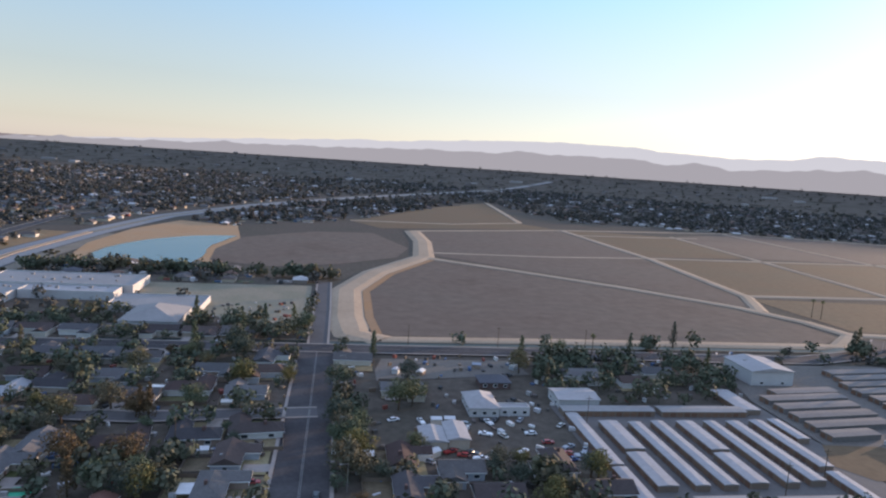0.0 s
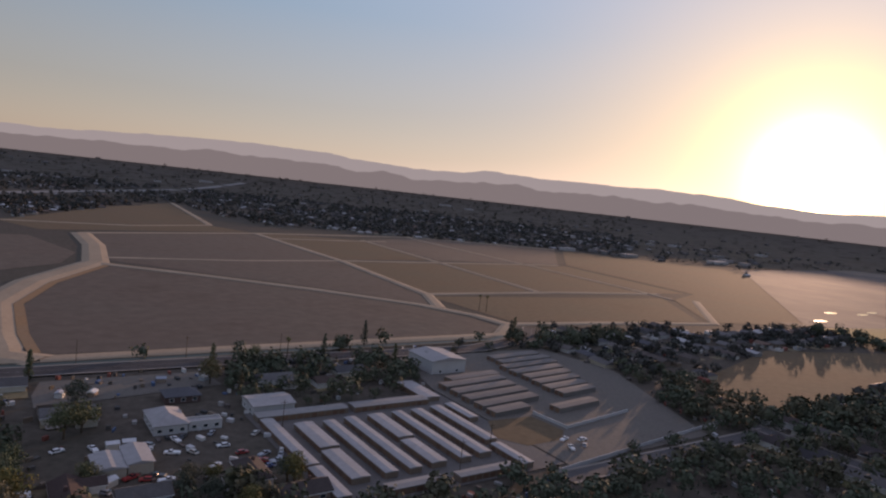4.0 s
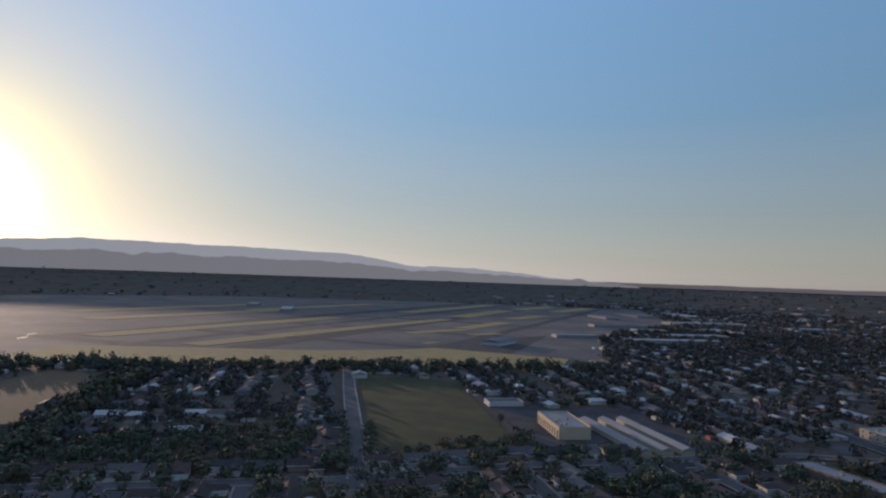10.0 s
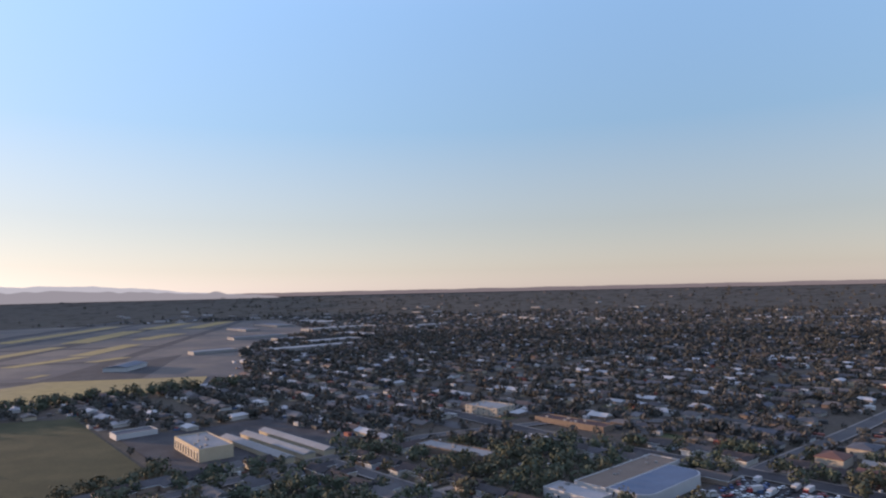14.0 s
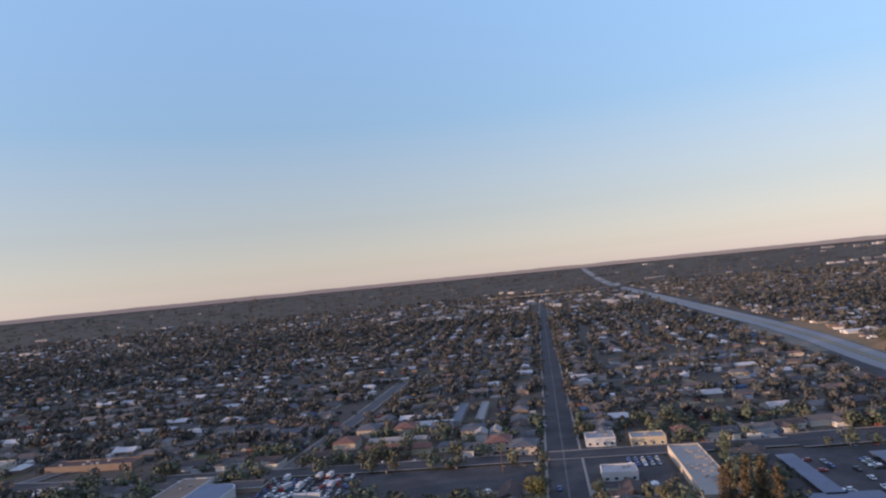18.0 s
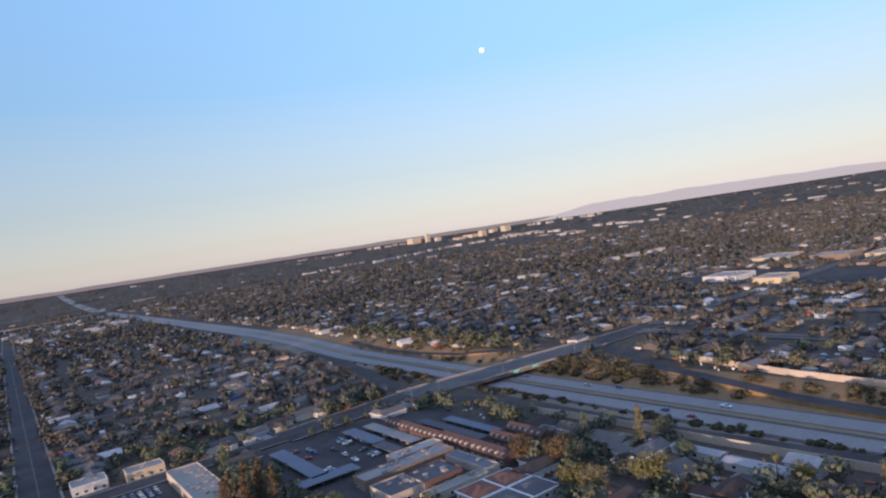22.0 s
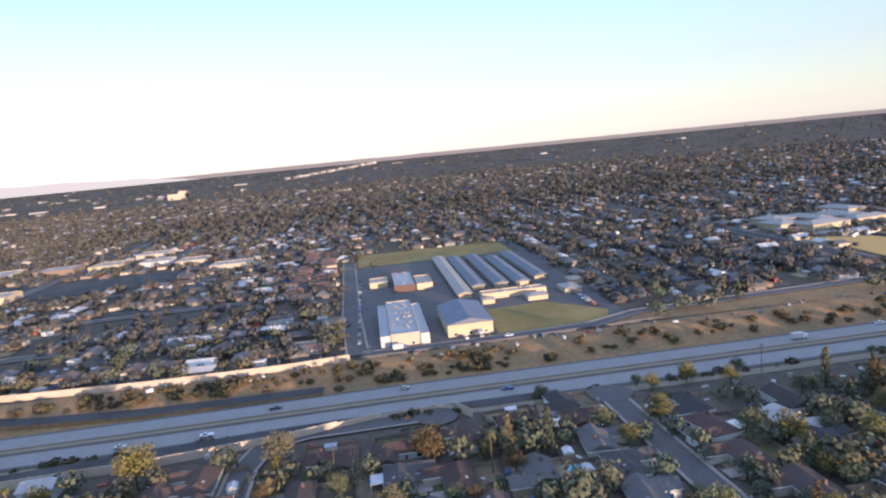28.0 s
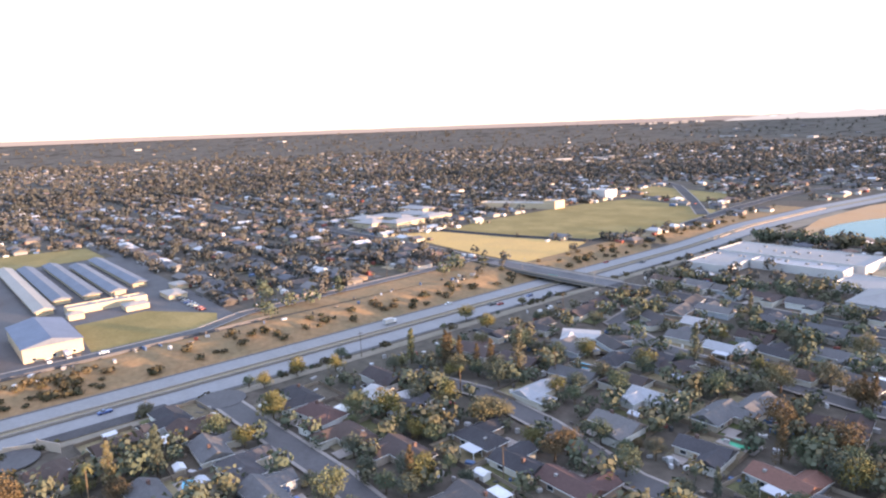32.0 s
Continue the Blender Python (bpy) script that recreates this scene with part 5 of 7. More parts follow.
for name, (line, half) in RAMPS.items():
    strip(name, line, half, M["asphalt"], "dark asphalt freeway ramp", "road", 0.35)


def long_wall(name, line, h, t, label, key="blockwall", base=-0.8):
    """A block wall along a line, with a cap and piers."""
    ob = tagged(new(name), label, "wall", kind="structure")
    for (ax, ay), (bx, by) in zip(line, line[1:]):
        n = max(1, int(math.hypot(bx - ax, by - ay) / 12))
        for i in range(n):
            a, b = i / n, (i + 1) / n
            p, q = (ax + (bx - ax) * a, ay + (by - ay) * a), (ax + (bx - ax) * b, ay + (by - ay) * b)
            dx, dy = q[0] - p[0], q[1] - p[1]
            d = math.hypot(dx, dy)
            nx, ny = dy / d * t, -dx / d * t
            z = land((p[0] + q[0]) / 2, (p[1] + q[1]) / 2)
            ring = [(p[0] + nx, p[1] + ny), (q[0] + nx, q[1] + ny), (q[0] - nx, q[1] - ny), (p[0] - nx, p[1] - ny)]
            part("panel", Build().hull(ring, z + base, z + h), M[key], ob)
            part("pillar", Build().box(p[0] - t * 1.8, p[1] - t * 1.8, z + base, p[0] + t * 1.8, p[1] + t * 1.8, z + h + 0.25), M[key], ob)
    return ob


long_wall("sound_wall_1", [(-340, -240), (-328, -180), (-322, -112), (-321, -48), (-324, -18)], 3.4, 0.15, "tan block sound wall above the freeway")
long_wall("school_fence", [(-324, -16), (-324, 60), (-326, 112), (-328, 150)], 1.5, 0.06, "low dark fence below the school", "darkgrey")
long_wall("sound_wall_2", [(-221, -255), (-225, -213), (-226, -154), (-229, -84), (-235, -38), (-244, -4), (-246, 16), (-242, 25), (-233, 30)], 3.3, 0.15, "tan block sound wall along the street")
long_wall("yard_wall_1", [(182, 163), (318, 176)], 1.8, 0.15, "long white boundary wall", "white_wall")
long_wall("yard_wall_2", [(218, 216), (220, 196), (271, 203)], 1.8, 0.2, "low white yard wall", "white_wall")
long_wall("campus_wall", [(-517, 352), (-510, 403), (-506, 440)], 2.6, 0.15, "long sunlit white campus wall", "white_wall")
long_wall("field_fence", [(-486, 404), (-410, 421), (-336, 446), (-327, 524), (-318, 612)], 1.8, 0.08, "dark screened fence of the playing field", "darkgrey")
for nm, off in (("barrier_1", -2.2), ("barrier_2", 2.2)):
    b = Build()
    for lo, hi in ((off - 0.25, off + 0.25),):
        ribbon(b, FWY[3:12], lo, hi, 1.1)
        for e in (lo, hi):
            k = Build()
            ribbon(k, FWY[3:12], e - 0.002, e + 0.002, 0.2)
            k.v = [(x, y, z + (0.9 if i % 2 else 0.0)) for i, (x, y, z) in enumerate(k.v)]
            m = len(b.v)
            b.v += k.v
            b.f += [tuple(i + m for i in f) for f in k.f]
    setting(nm, b, M["concrete"], "long concrete median barrier", "barrier")
# irrigation canal along the northern street
b = Build()
ribbon(b, [(-124, 344), (-20, 345), (20, 344), (130, 346), (300, 347), (340, 366)], -2.6, 2.6, 0.35)
setting("canal", b, M["canal_water"], "narrow dark irrigation canal", "water")
b = Build()
for o in (-4.4, 2.65):
    ribbon(b, [(-124, 344), (-20, 345), (20, 344), (130, 346), (300, 347), (340, 366)], o, o + 1.75, 0.55)
setting("canal_edge", b, M["verge"], "dusty earth edges of the canal", "bank")
# lane lines and road markings
b = Build()
near_fwy = [p for p in FWY if -1000 < p[1] < 1300]
for off in (-15.6, -3.6, 3.6, 15.6):
    ribbon(b, near_fwy, off - 0.12, off + 0.12, 0.31)
for off in (-12.6, -9.6, -6.6, 6.6, 9.6, 12.6):
    for (ax, ay), (bx, by) in zip(near_fwy, near_fwy[1:]):
        n = int(math.hypot(bx - ax, by - ay) / 14)
        for i in range(n):
            p = [(ax + (bx - ax) * (i + u) / n, ay + (by - ay) * (i + u) / n) for u in (0.2, 0.5)]
            ribbon(b, p, off - 0.09, off + 0.09, 0.31, 20)
setting("road_marking_1", b, M["paint"], "white freeway lane lines", "road marking")
b = Build()
for name, offs in (("road_1", (-0.25, 0.25)), ("road_2", (-0.25, 0.25)), ("road_3", (0.0,)), ("road_4", (0.0,))):
    for off in offs:
        ribbon(b, [p for p in ROADS[name][0] if abs(p[1]) < 1400 and abs(p[0]) < 700], off - 0.1, off + 0.1, 0.76, level=True)
setting("road_marking_2", b, M["paint"], "faded white street lines", "road marking")
# airfield paving
b = Build()
ux, uy = 0.84, -0.54
for off, s0, s1, w in ((60, -250, 2300, 45), (-150, 0, 2300, 25), (190, -350, 2300, 25), (330, -100, 2000, 50)):
    p = [(900 + ux * s + 0.54 * off, 0 + uy * s + 0.84 * off) for s in (s0, s1)]
    ribbon(b, p, -w / 2, w / 2, 0.55, 60)
for s in (-120, 90, 330, 620, 950, 1350):
    p = [(900 + ux * s + 0.54 * o, uy * s + 0.84 * o) for o in (-170, 360)]
    ribbon(b, p, -14, 14, 0.6, 60)
b.face(*[(x, y, 0.5) for x, y in ((800, -80), (1010, -240), (1120, -420), (900, -300), (780, -230))])
setting("runway", b, M["asphalt"], "dark asphalt runways and taxiways", "runway")

# ---------------------------------------------------------------- far town, woods and ridge
NE_FIELDS = [(12, 340), (-2, 345), (-4, 505), (-100, 560), (-262, 575), (-248, 800), (10, 1020), (380, 1720), (430, 1190), (1060, 1060), (1380, 800), (722, 330), (640, 340), (352, 372), (330, 338), (200, 338)]
AIRPORT = AREAS["airfield_grass"][0]
KEEP_OUT = [a[0] for k, a in AREAS.items() if k != "airfield_grass"] + [NE_FIELDS]
TAKEN = []  # footprints of placed things: x, y, radius


def open_ground(x, y, road_gap=9.0, fwy_gap=50.0):
    if any(inside(p, x, y) for p in KEEP_OUT) or inside(AIRPORT, x, y):
        return False
    if any(a < x < c and b < y < d for a, b, c, d in BLOCKED):
        return False
    if abs(along(FWY, x, y)) < fwy_gap:
        return False
    if abs(x) < 1200 and abs(y) < 1300:
        if any(abs(along(l, x, y)) < h + road_gap for l, h in ROADS.values()):
            return False
        if -380 < x < -190 and any(abs(along(l, x, y)) < h + 7 for l, h in RAMPS.values()):
            return False
    else:
        if abs(x + 10) < 18 and y < 0:
            return False
    return True


rng = np.random.default_rng(5)
NEAR = 430.0


def scatter(n, lo, hi, gap, fwy_gap=48.0):
    out = []
    while len(out) < n:
        r, a = lo * (hi / lo) ** rng.uniform(), rng.uniform(0, 2 * math.pi)
        x, y = r * math.sin(a), r * math.cos(a)
        if open_ground(x, y, gap, fwy_gap):
            out.append((x, y, r))
    return out


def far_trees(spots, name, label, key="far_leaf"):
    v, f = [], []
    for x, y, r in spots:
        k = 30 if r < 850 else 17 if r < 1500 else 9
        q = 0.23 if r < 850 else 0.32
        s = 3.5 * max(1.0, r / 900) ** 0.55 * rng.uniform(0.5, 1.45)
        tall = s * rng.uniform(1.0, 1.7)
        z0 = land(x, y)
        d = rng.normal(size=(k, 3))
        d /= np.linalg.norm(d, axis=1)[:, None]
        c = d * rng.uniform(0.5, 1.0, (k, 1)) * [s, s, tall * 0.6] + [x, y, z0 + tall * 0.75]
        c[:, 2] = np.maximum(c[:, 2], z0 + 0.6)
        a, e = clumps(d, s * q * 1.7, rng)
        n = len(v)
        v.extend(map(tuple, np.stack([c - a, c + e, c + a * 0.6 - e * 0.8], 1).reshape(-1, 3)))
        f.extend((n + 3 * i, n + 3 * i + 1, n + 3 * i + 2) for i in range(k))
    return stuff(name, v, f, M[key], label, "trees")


# the town is laid out in blocks, whose streets run either east and west or north and south
BLOCK_W, BLOCK_D, STREETS = 252.0, 236.0, []


def plots(lo, hi):
    """House plots on both sides of the streets of each block, in a ring about the middle."""
    out, n = [], int(hi / BLOCK_D) + 2
    for bi in range(-n, n + 1):
        for bj in range(-n, n + 1):
            x0, y0 = bi * BLOCK_W + 30 + rng.uniform(-14, 14), bj * BLOCK_D + 18 + rng.uniform(-12, 12)
            if math.hypot(x0 + BLOCK_W / 2, y0 + BLOCK_D / 2) > hi + 180:
                continue
            across = rng.uniform() < 0.4
            w, d = (BLOCK_D, BLOCK_W) if across else (BLOCK_W, BLOCK_D)
            gap = d / 3 + rng.uniform(-2, 1)
            bend = rng.uniform(-9, 9)
            for k in range(3):
                v0 = (k + 0.5) * gap
                curve = lambda u: v0 + bend * math.sin(u / w * 3.1)
                at = lambda u, v: (x0 + v, y0 + u) if across else (x0 + u, y0 + v)
                STREETS.append([at(u, curve(u)) for u in np.linspace(4, w - 10, 9)])
                for side in (-1, 1):
                    u = rng.uniform(8, 16)
                    while u < w - 14:
                        px, py = at(u, curve(u) + side * rng.uniform(14, 19))
                        r = math.hypot(px, py)
                        if (lo < r or (px < -332 and py < 340)) and r < hi and rng.uniform() < 0.94 and open_ground(px, py, 6.0, 56 if abs(py) < 460 else 36):
                            out.append((px, py, r, across, side))
                            if r < 460:
                                TAKEN.append((px, py, 7.0))
                        u += rng.uniform(15, 22)
    return out


def thick(x, y):
    """How wooded a part of the town is, about 1 on the whole; the south-east is greener."""
    a = math.degrees(math.atan2(x, y)) % 360
    return 0.85 + 1.1 * noise.noise((x / 260, y / 260, 2.0)) + (0.45 if 95 < a < 182 else 0.0)


TOWN = plots(425, 1480)
OUTER = [p for p in plots(1480, 2700) if rng.uniform() < (0.5 if p[2] < 2000 else 0.32)]
# plots that face the main road to the south
for i in range(52):
    y = -432 - 18.5 * i
    TOWN += [(px, y + rng.uniform(-3, 3), math.hypot(px, y), True, sd) for px, sd in ((-6 + 26, 1), (-6 - 26, -1)) if rng.uniform() < 0.9 and open_ground(px, y, 4.0, 55)]
garden = []
for px, py, r, across, side in TOWN:
    for _ in range(6):
        u, t = rng.uniform(-12, 12), rng.choice([-1, 1]) * rng.uniform(5, 17)
        x, y = (px + t, py + u) if across else (px + u, py + t)
        if rng.uniform() < 0.82 * thick(x, y) and open_ground(x, y, 1.0, 40):
            garden.append((x, y, math.hypot(x, y)))
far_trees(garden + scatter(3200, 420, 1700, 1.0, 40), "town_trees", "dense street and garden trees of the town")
b = Build()
for n, line in enumerate(STREETS):
    for p, q in zip(line, line[1:]):
        if 425 < math.hypot(*p) < 1250 and open_ground(*p, 10, 52) and open_ground(*q, 10, 52):
            ribbon(b, [p, q], -4.2, 4.2, 0.12 + 0.012 * (n % 23), 40)
setting("road_grid", b, M["street"], "grey asphalt streets of the town", "road")


def off_plain(spots, keep):
    """Thins what stands on the open plain to the east."""
    return [p for p in spots if p[2] < 1400 or not 0.9 < math.atan2(p[0], p[1]) < 1.95 or rng.uniform() < keep]


outer_garden = [(p[0] + rng.uniform(-16, 16), p[1] + rng.uniform(-16, 16), p[2]) for p in OUTER for _ in range(3)]
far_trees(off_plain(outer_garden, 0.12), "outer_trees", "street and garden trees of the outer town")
far_trees(off_plain(scatter(7000, 1300, 4700, 1.0, 40), 0.12), "distant_trees", "distant tree canopy of the town in haze-greyed colour", "distant_leaf")


# beyond that the crowns run together into one dark uneven sheet
rings = [1450 * (4895 / 1450) ** (i / 110) for i in range(111)]
turns = 720
jag = rng.uniform(0, 1, (111, turns)) ** 1.5
v = [(r * math.sin(2 * math.pi * j / turns), r * math.cos(2 * math.pi * j / turns), land(r, 0) - 1.5 + (2.6 * jag[i, j] if i < 109 else 3)) for i, r in enumerate(rings) for j in range(turns)]
f = []
for i in range(110):
    for j in range(turns):
        x, y, _ = v[i * turns + j]
        if rings[i] > 2100 or jag[i, (j * 7) % turns] > 0.25:
            if rings[i] > 2620 or open_ground(x, y, 12, 70):
                f.append((i * turns + j, i * turns + (j + 1) % turns, (i + 1) * turns + (j + 1) % turns, (i + 1) * turns + j))
east = [q for q in f if 0.9 < math.atan2(v[q[0]][0], v[q[0]][1]) < 1.95]
taken = set(east)
stuff("distant_canopy", v, [q for q in f if q not in taken], M["distant_sheet"], "continuous dark tree canopy towards the horizon", "trees")
stuff("distant_plain", v, east, M["distant_plain"], "dry brown farmland and scattered trees far off", "fields")


def far_houses(spots, name, label, wall="far_wall", roof="far_roof"):
    w, rf = Build(), Build()
    for x, y, r, *turned in spots:
        k = max(1.0, r / 1500) ** 0.5
        a, b, h = rng.uniform(5.5, 8.2) * k, rng.uniform(4.2, 5.8) * k, rng.uniform(2.7, 3.3) * k
        if turned and turned[0] != (rng.uniform() < 0.15):
            a, b = b, a
        z, o, up, hip = land(x, y), 0.6, rng.uniform(1.3, 2.2) * k, rng.choice([0.0, 3.0]) * k
        c, d = math.cos(rng.normal() * 0.06), math.sin(rng.normal() * 0.06)
        spin = lambda u, t: (x + u * c - t * d, y + u * d + t * c)
        w.hull([spin(-a, -b), spin(a, -b), spin(a, b), spin(-a, b)], z - 1, z + h)
        n = len(rf.v)
        p, q = a + o, b + o
        if a >= b:
            ring, tops = [(-p, -q), (p, -q), (p, q), (-p, q)], [(-p + hip, 0), (p - hip, 0)]
        else:
            ring, tops = [(p, -q), (p, q), (-p, q), (-p, -q)], [(0, -q + hip), (0, q - hip)]
        rf.v += [(*spin(*u), z + h - 0.2) for u in ring] + [(*spin(*u), z + h + up) for u in tops]
        rf.f += [tuple(n + i for i in f) for f in ((0, 1, 5, 4), (2, 3, 4, 5), (1, 2, 5), (3, 0, 4), (3, 2, 1, 0))]
    stuff(name + "_walls", w.v, w.f, M[wall], label + ", walls", "houses")
    stuff(name + "_roofs", rf.v, rf.f, M[roof], label + ", roofs", "houses")


far_houses(TOWN, "town_houses", "close rows of low family houses")
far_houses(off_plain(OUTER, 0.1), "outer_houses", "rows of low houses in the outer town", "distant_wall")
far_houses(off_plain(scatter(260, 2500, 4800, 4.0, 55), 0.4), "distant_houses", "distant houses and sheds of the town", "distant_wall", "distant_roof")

# drives, lawns, sheds, awnings and parked cars between the town's houses
ground_bits, box_bits = Build(), Build()
for x, y, r, across, side in TOWN:
    if r > 1150:
        continue
    z = land(x, y)
    at = (lambda u, v: (x - side * v, y + u)) if across else (lambda u, v: (x + u, y - side * v))
    u, t = rng.choice([-6.5, 6.5]), rng.uniform(3, 8)
    # v runs from the house towards its street
    ground_bits.face(*[(*at(p, q), z + 0.16) for p, q in ((u - 2.4, 5), (u + 2.4, 5), (u + 2.4, 11.5), (u - 2.4, 11.5))])
    ground_bits.face(*[(*at(p, q), z + 0.13) for p, q in ((-t, -6), (t, -6), (t * 0.9, -18), (-t * 0.9, -18))])
    for _ in range(3):
        cx, cy = at(u + rng.uniform(-1, 1), rng.uniform(6, 14)) if rng.uniform() < 0.5 else at(rng.uniform(-9, 9), -rng.uniform(8, 17))
        a, b, h = rng.choice([(0.9, 2.2, 1.4), (0.9, 2.2, 1.5), (1.6, 1.2, 2.2), (2.6, 1.6, 2.5), (3.4, 1.9, 2.7)])
        if across:
            a, b = b, a
        box_bits.box(cx - a, cy - b, z - 0.2, cx + a, cy + b, z + h)
stuff("town_plots", ground_bits.v, ground_bits.f, M["plot"], "concrete drives and dry lawns between the houses", "yards")
stuff("town_clutter", box_bits.v, box_bits.f, M["clutter"], "parked cars, sheds and awnings about the town's yards", "clutter")

# pale sheds and shop roofs far off, gathered in strips
w = Build()
for az0, az1, lo, hi, n in ((163, 192, 1500, 2150, 70), (-172, -100, 2800, 4600, 40), (100, 150, 1700, 3600, 70), (-100, -20, 2200, 4500, 18), (-25, 40, 1900, 4000, 30), (40, 62, 1500, 2600, 25)):
    for _ in range(n):
        a, r = radians(rng.uniform(az0, az1)), lo * (hi / lo) ** rng.uniform()
        x, y = r * math.sin(a), r * math.cos(a)
        if not open_ground(x, y, 5, 60):
            continue
        u, t, z = rng.uniform(8, 30) * (r / 2000) ** 0.5, rng.uniform(6, 14), land(x, y)
        if rng.uniform() < 0.4:
            u, t = t, u
        w.box(x - u, y - t, z - 2, x + u, y + t, z + rng.uniform(5.0, 7.5))
# rows of long pale roofs along the far avenues
for (x0, y0), (x1, y1), n in (((712, -1787), (460, -1994), 6), ((460, -1994), (373, -2530), 7), ((155, -2916), (-80, -2671), 6), ((40, -1860), (-230, -2200), 7),
              ((-1469, -2729), (-2013, -2851), 14), ((-2013, -2851), (-2410, -2672), 10), ((-1270, -2852), (-1537, -2905), 6), ((-2148, -3994), (-2398, -3891), 5),
              ((-708, -854), (-759, -789), 4), ((-719, -1164), (-791, -1082), 5), ((-637, -956), (-692, -942), 3), ((-2574, -2356), (-2507, -1889), 8),
              ((-893, -804), (-1088, -774), 7), ((-2454, -2913), (-2434, -2432), 9), ((-2139, -2142), (-2244, -2077), 4), ((-3085, -3404), (-3126, -3165), 5),
              ((-3269, -3249), (-3454, -3037), 5), ((-1792, -3953), (-2005, -3980), 5), ((-1112, 1346), (-1018, 1512), 4), ((-3845, -450), (-4704, 100), 23),
              ((-2542, 3887), (-2232, 4202), 10)):
    long = math.hypot(x1 - x0, y1 - y0)
    ux, uy = (x1 - x0) / long, (y1 - y0) / long
    for k in range(n):
        m, u, t = (k + rng.uniform(0.1, 0.9)) / n * long, min(long / n * 0.5, 40) * rng.uniform(0.5, 1.0), rng.uniform(5, 10)
        cx, cy = x0 + ux * m - uy * rng.uniform(-12, 12), y0 + uy * m + ux * rng.uniform(-12, 12)
        if open_ground(cx, cy, 3, 60):
            ring = [(cx + ux * p - uy * q, cy + uy * p + ux * q) for p, q in ((-u, -t), (u, -t), (u, t), (-u, t))]
            w.hull(ring, land(cx, cy) - 2, land(cx, cy) + rng.uniform(6.0, 9.5) * max(1.0, math.hypot(cx, cy) / 2600))
stuff("distant_sheds", w.v, w.f, M["far_shed"], "pale distant sheds and shop roofs", "buildings")
# raised cross-town freeway far to the south
b = Build()
ribbon(b, [(-325, -2720), (-290, -2450), (-200, -2340), (-40, -2300), (170, -2310)], -9, 9, 11.0)
n = len(b.v)
for e in (-9, 9):
    k = Build()
    ribbon(k, [(-325, -2720), (-290, -2450), (-200, -2340), (-40, -2300), (170, -2310)], e - 0.01, e + 0.01, 9.0)
    k.v = [(x, y, z + (2.4 if i % 2 else 0.0)) for i, (x, y, z) in enumerate(k.v)]
    m = len(b.v)
    b.v += k.v
    b.f += [tuple(i + m for i in f) for f in k.f]
for i in range(9):
    x = -190 + i * 44
    y = float(np.interp(x, [-200, -40, 170], [-2340, -2300, -2310]))
    b.box(x - 1.5, y - 5, -1, x + 1.5, y + 5, 10.5)
setting("viaduct", b, M["concrete"], "long raised concrete freeway far off", "bridge")

# ridge on the horizon: compass angle, height in degrees; lowered about 61 to 66, where glare hides it
RIDGE = [(-27, -0.45), (-23, -0.05), (-20, 0.12), (-13.8, 0.5), (-0.3, 1.35), (5.6, 1.6), (11.8, 2.05), (15, 2.2), (19, 2.3), (24.5, 2.25), (28.3, 1.95), (32.5, 1.75), (36.6, 1.85), (38.5, 2.3), (42.4, 2.1),
         (51, 2.15), (56.4, 2.2), (61, 1.8), (66, 1.6), (71.8, 2.05), (84, 1.95), (93, 1.75), (98.5, 0.9), (103, 0.85), (108, 0.58), (112, 0.15), (116, -0.1), (119, -0.45)]


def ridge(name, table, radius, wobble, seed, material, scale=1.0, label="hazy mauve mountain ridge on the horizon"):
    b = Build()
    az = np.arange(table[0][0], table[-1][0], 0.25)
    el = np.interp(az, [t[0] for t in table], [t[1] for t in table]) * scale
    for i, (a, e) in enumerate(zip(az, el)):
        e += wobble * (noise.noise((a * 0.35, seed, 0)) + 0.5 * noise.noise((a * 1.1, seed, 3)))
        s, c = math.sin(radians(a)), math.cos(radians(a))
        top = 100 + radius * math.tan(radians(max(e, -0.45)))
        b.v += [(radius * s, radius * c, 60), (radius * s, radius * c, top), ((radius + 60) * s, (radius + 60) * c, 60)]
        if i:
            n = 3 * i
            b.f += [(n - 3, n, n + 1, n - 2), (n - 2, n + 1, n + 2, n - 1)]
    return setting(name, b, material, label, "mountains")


# distance haze is put into the surface as an even glow of its own
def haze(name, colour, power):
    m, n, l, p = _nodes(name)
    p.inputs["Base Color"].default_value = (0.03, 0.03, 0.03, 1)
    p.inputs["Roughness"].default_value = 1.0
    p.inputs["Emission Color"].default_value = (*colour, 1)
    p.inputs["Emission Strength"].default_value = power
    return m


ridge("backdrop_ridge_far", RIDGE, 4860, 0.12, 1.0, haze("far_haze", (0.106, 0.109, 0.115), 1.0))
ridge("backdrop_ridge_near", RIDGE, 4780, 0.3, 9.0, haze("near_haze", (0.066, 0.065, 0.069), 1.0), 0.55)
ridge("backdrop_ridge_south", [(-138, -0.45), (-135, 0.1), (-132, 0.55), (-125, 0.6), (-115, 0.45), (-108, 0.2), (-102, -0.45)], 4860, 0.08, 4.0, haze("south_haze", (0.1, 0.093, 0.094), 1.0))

# a low glowing sheet added for the haze along the rest of the horizon
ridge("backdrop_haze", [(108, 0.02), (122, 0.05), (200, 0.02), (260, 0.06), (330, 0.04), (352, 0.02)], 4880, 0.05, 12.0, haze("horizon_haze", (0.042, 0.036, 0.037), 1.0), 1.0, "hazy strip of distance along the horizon")

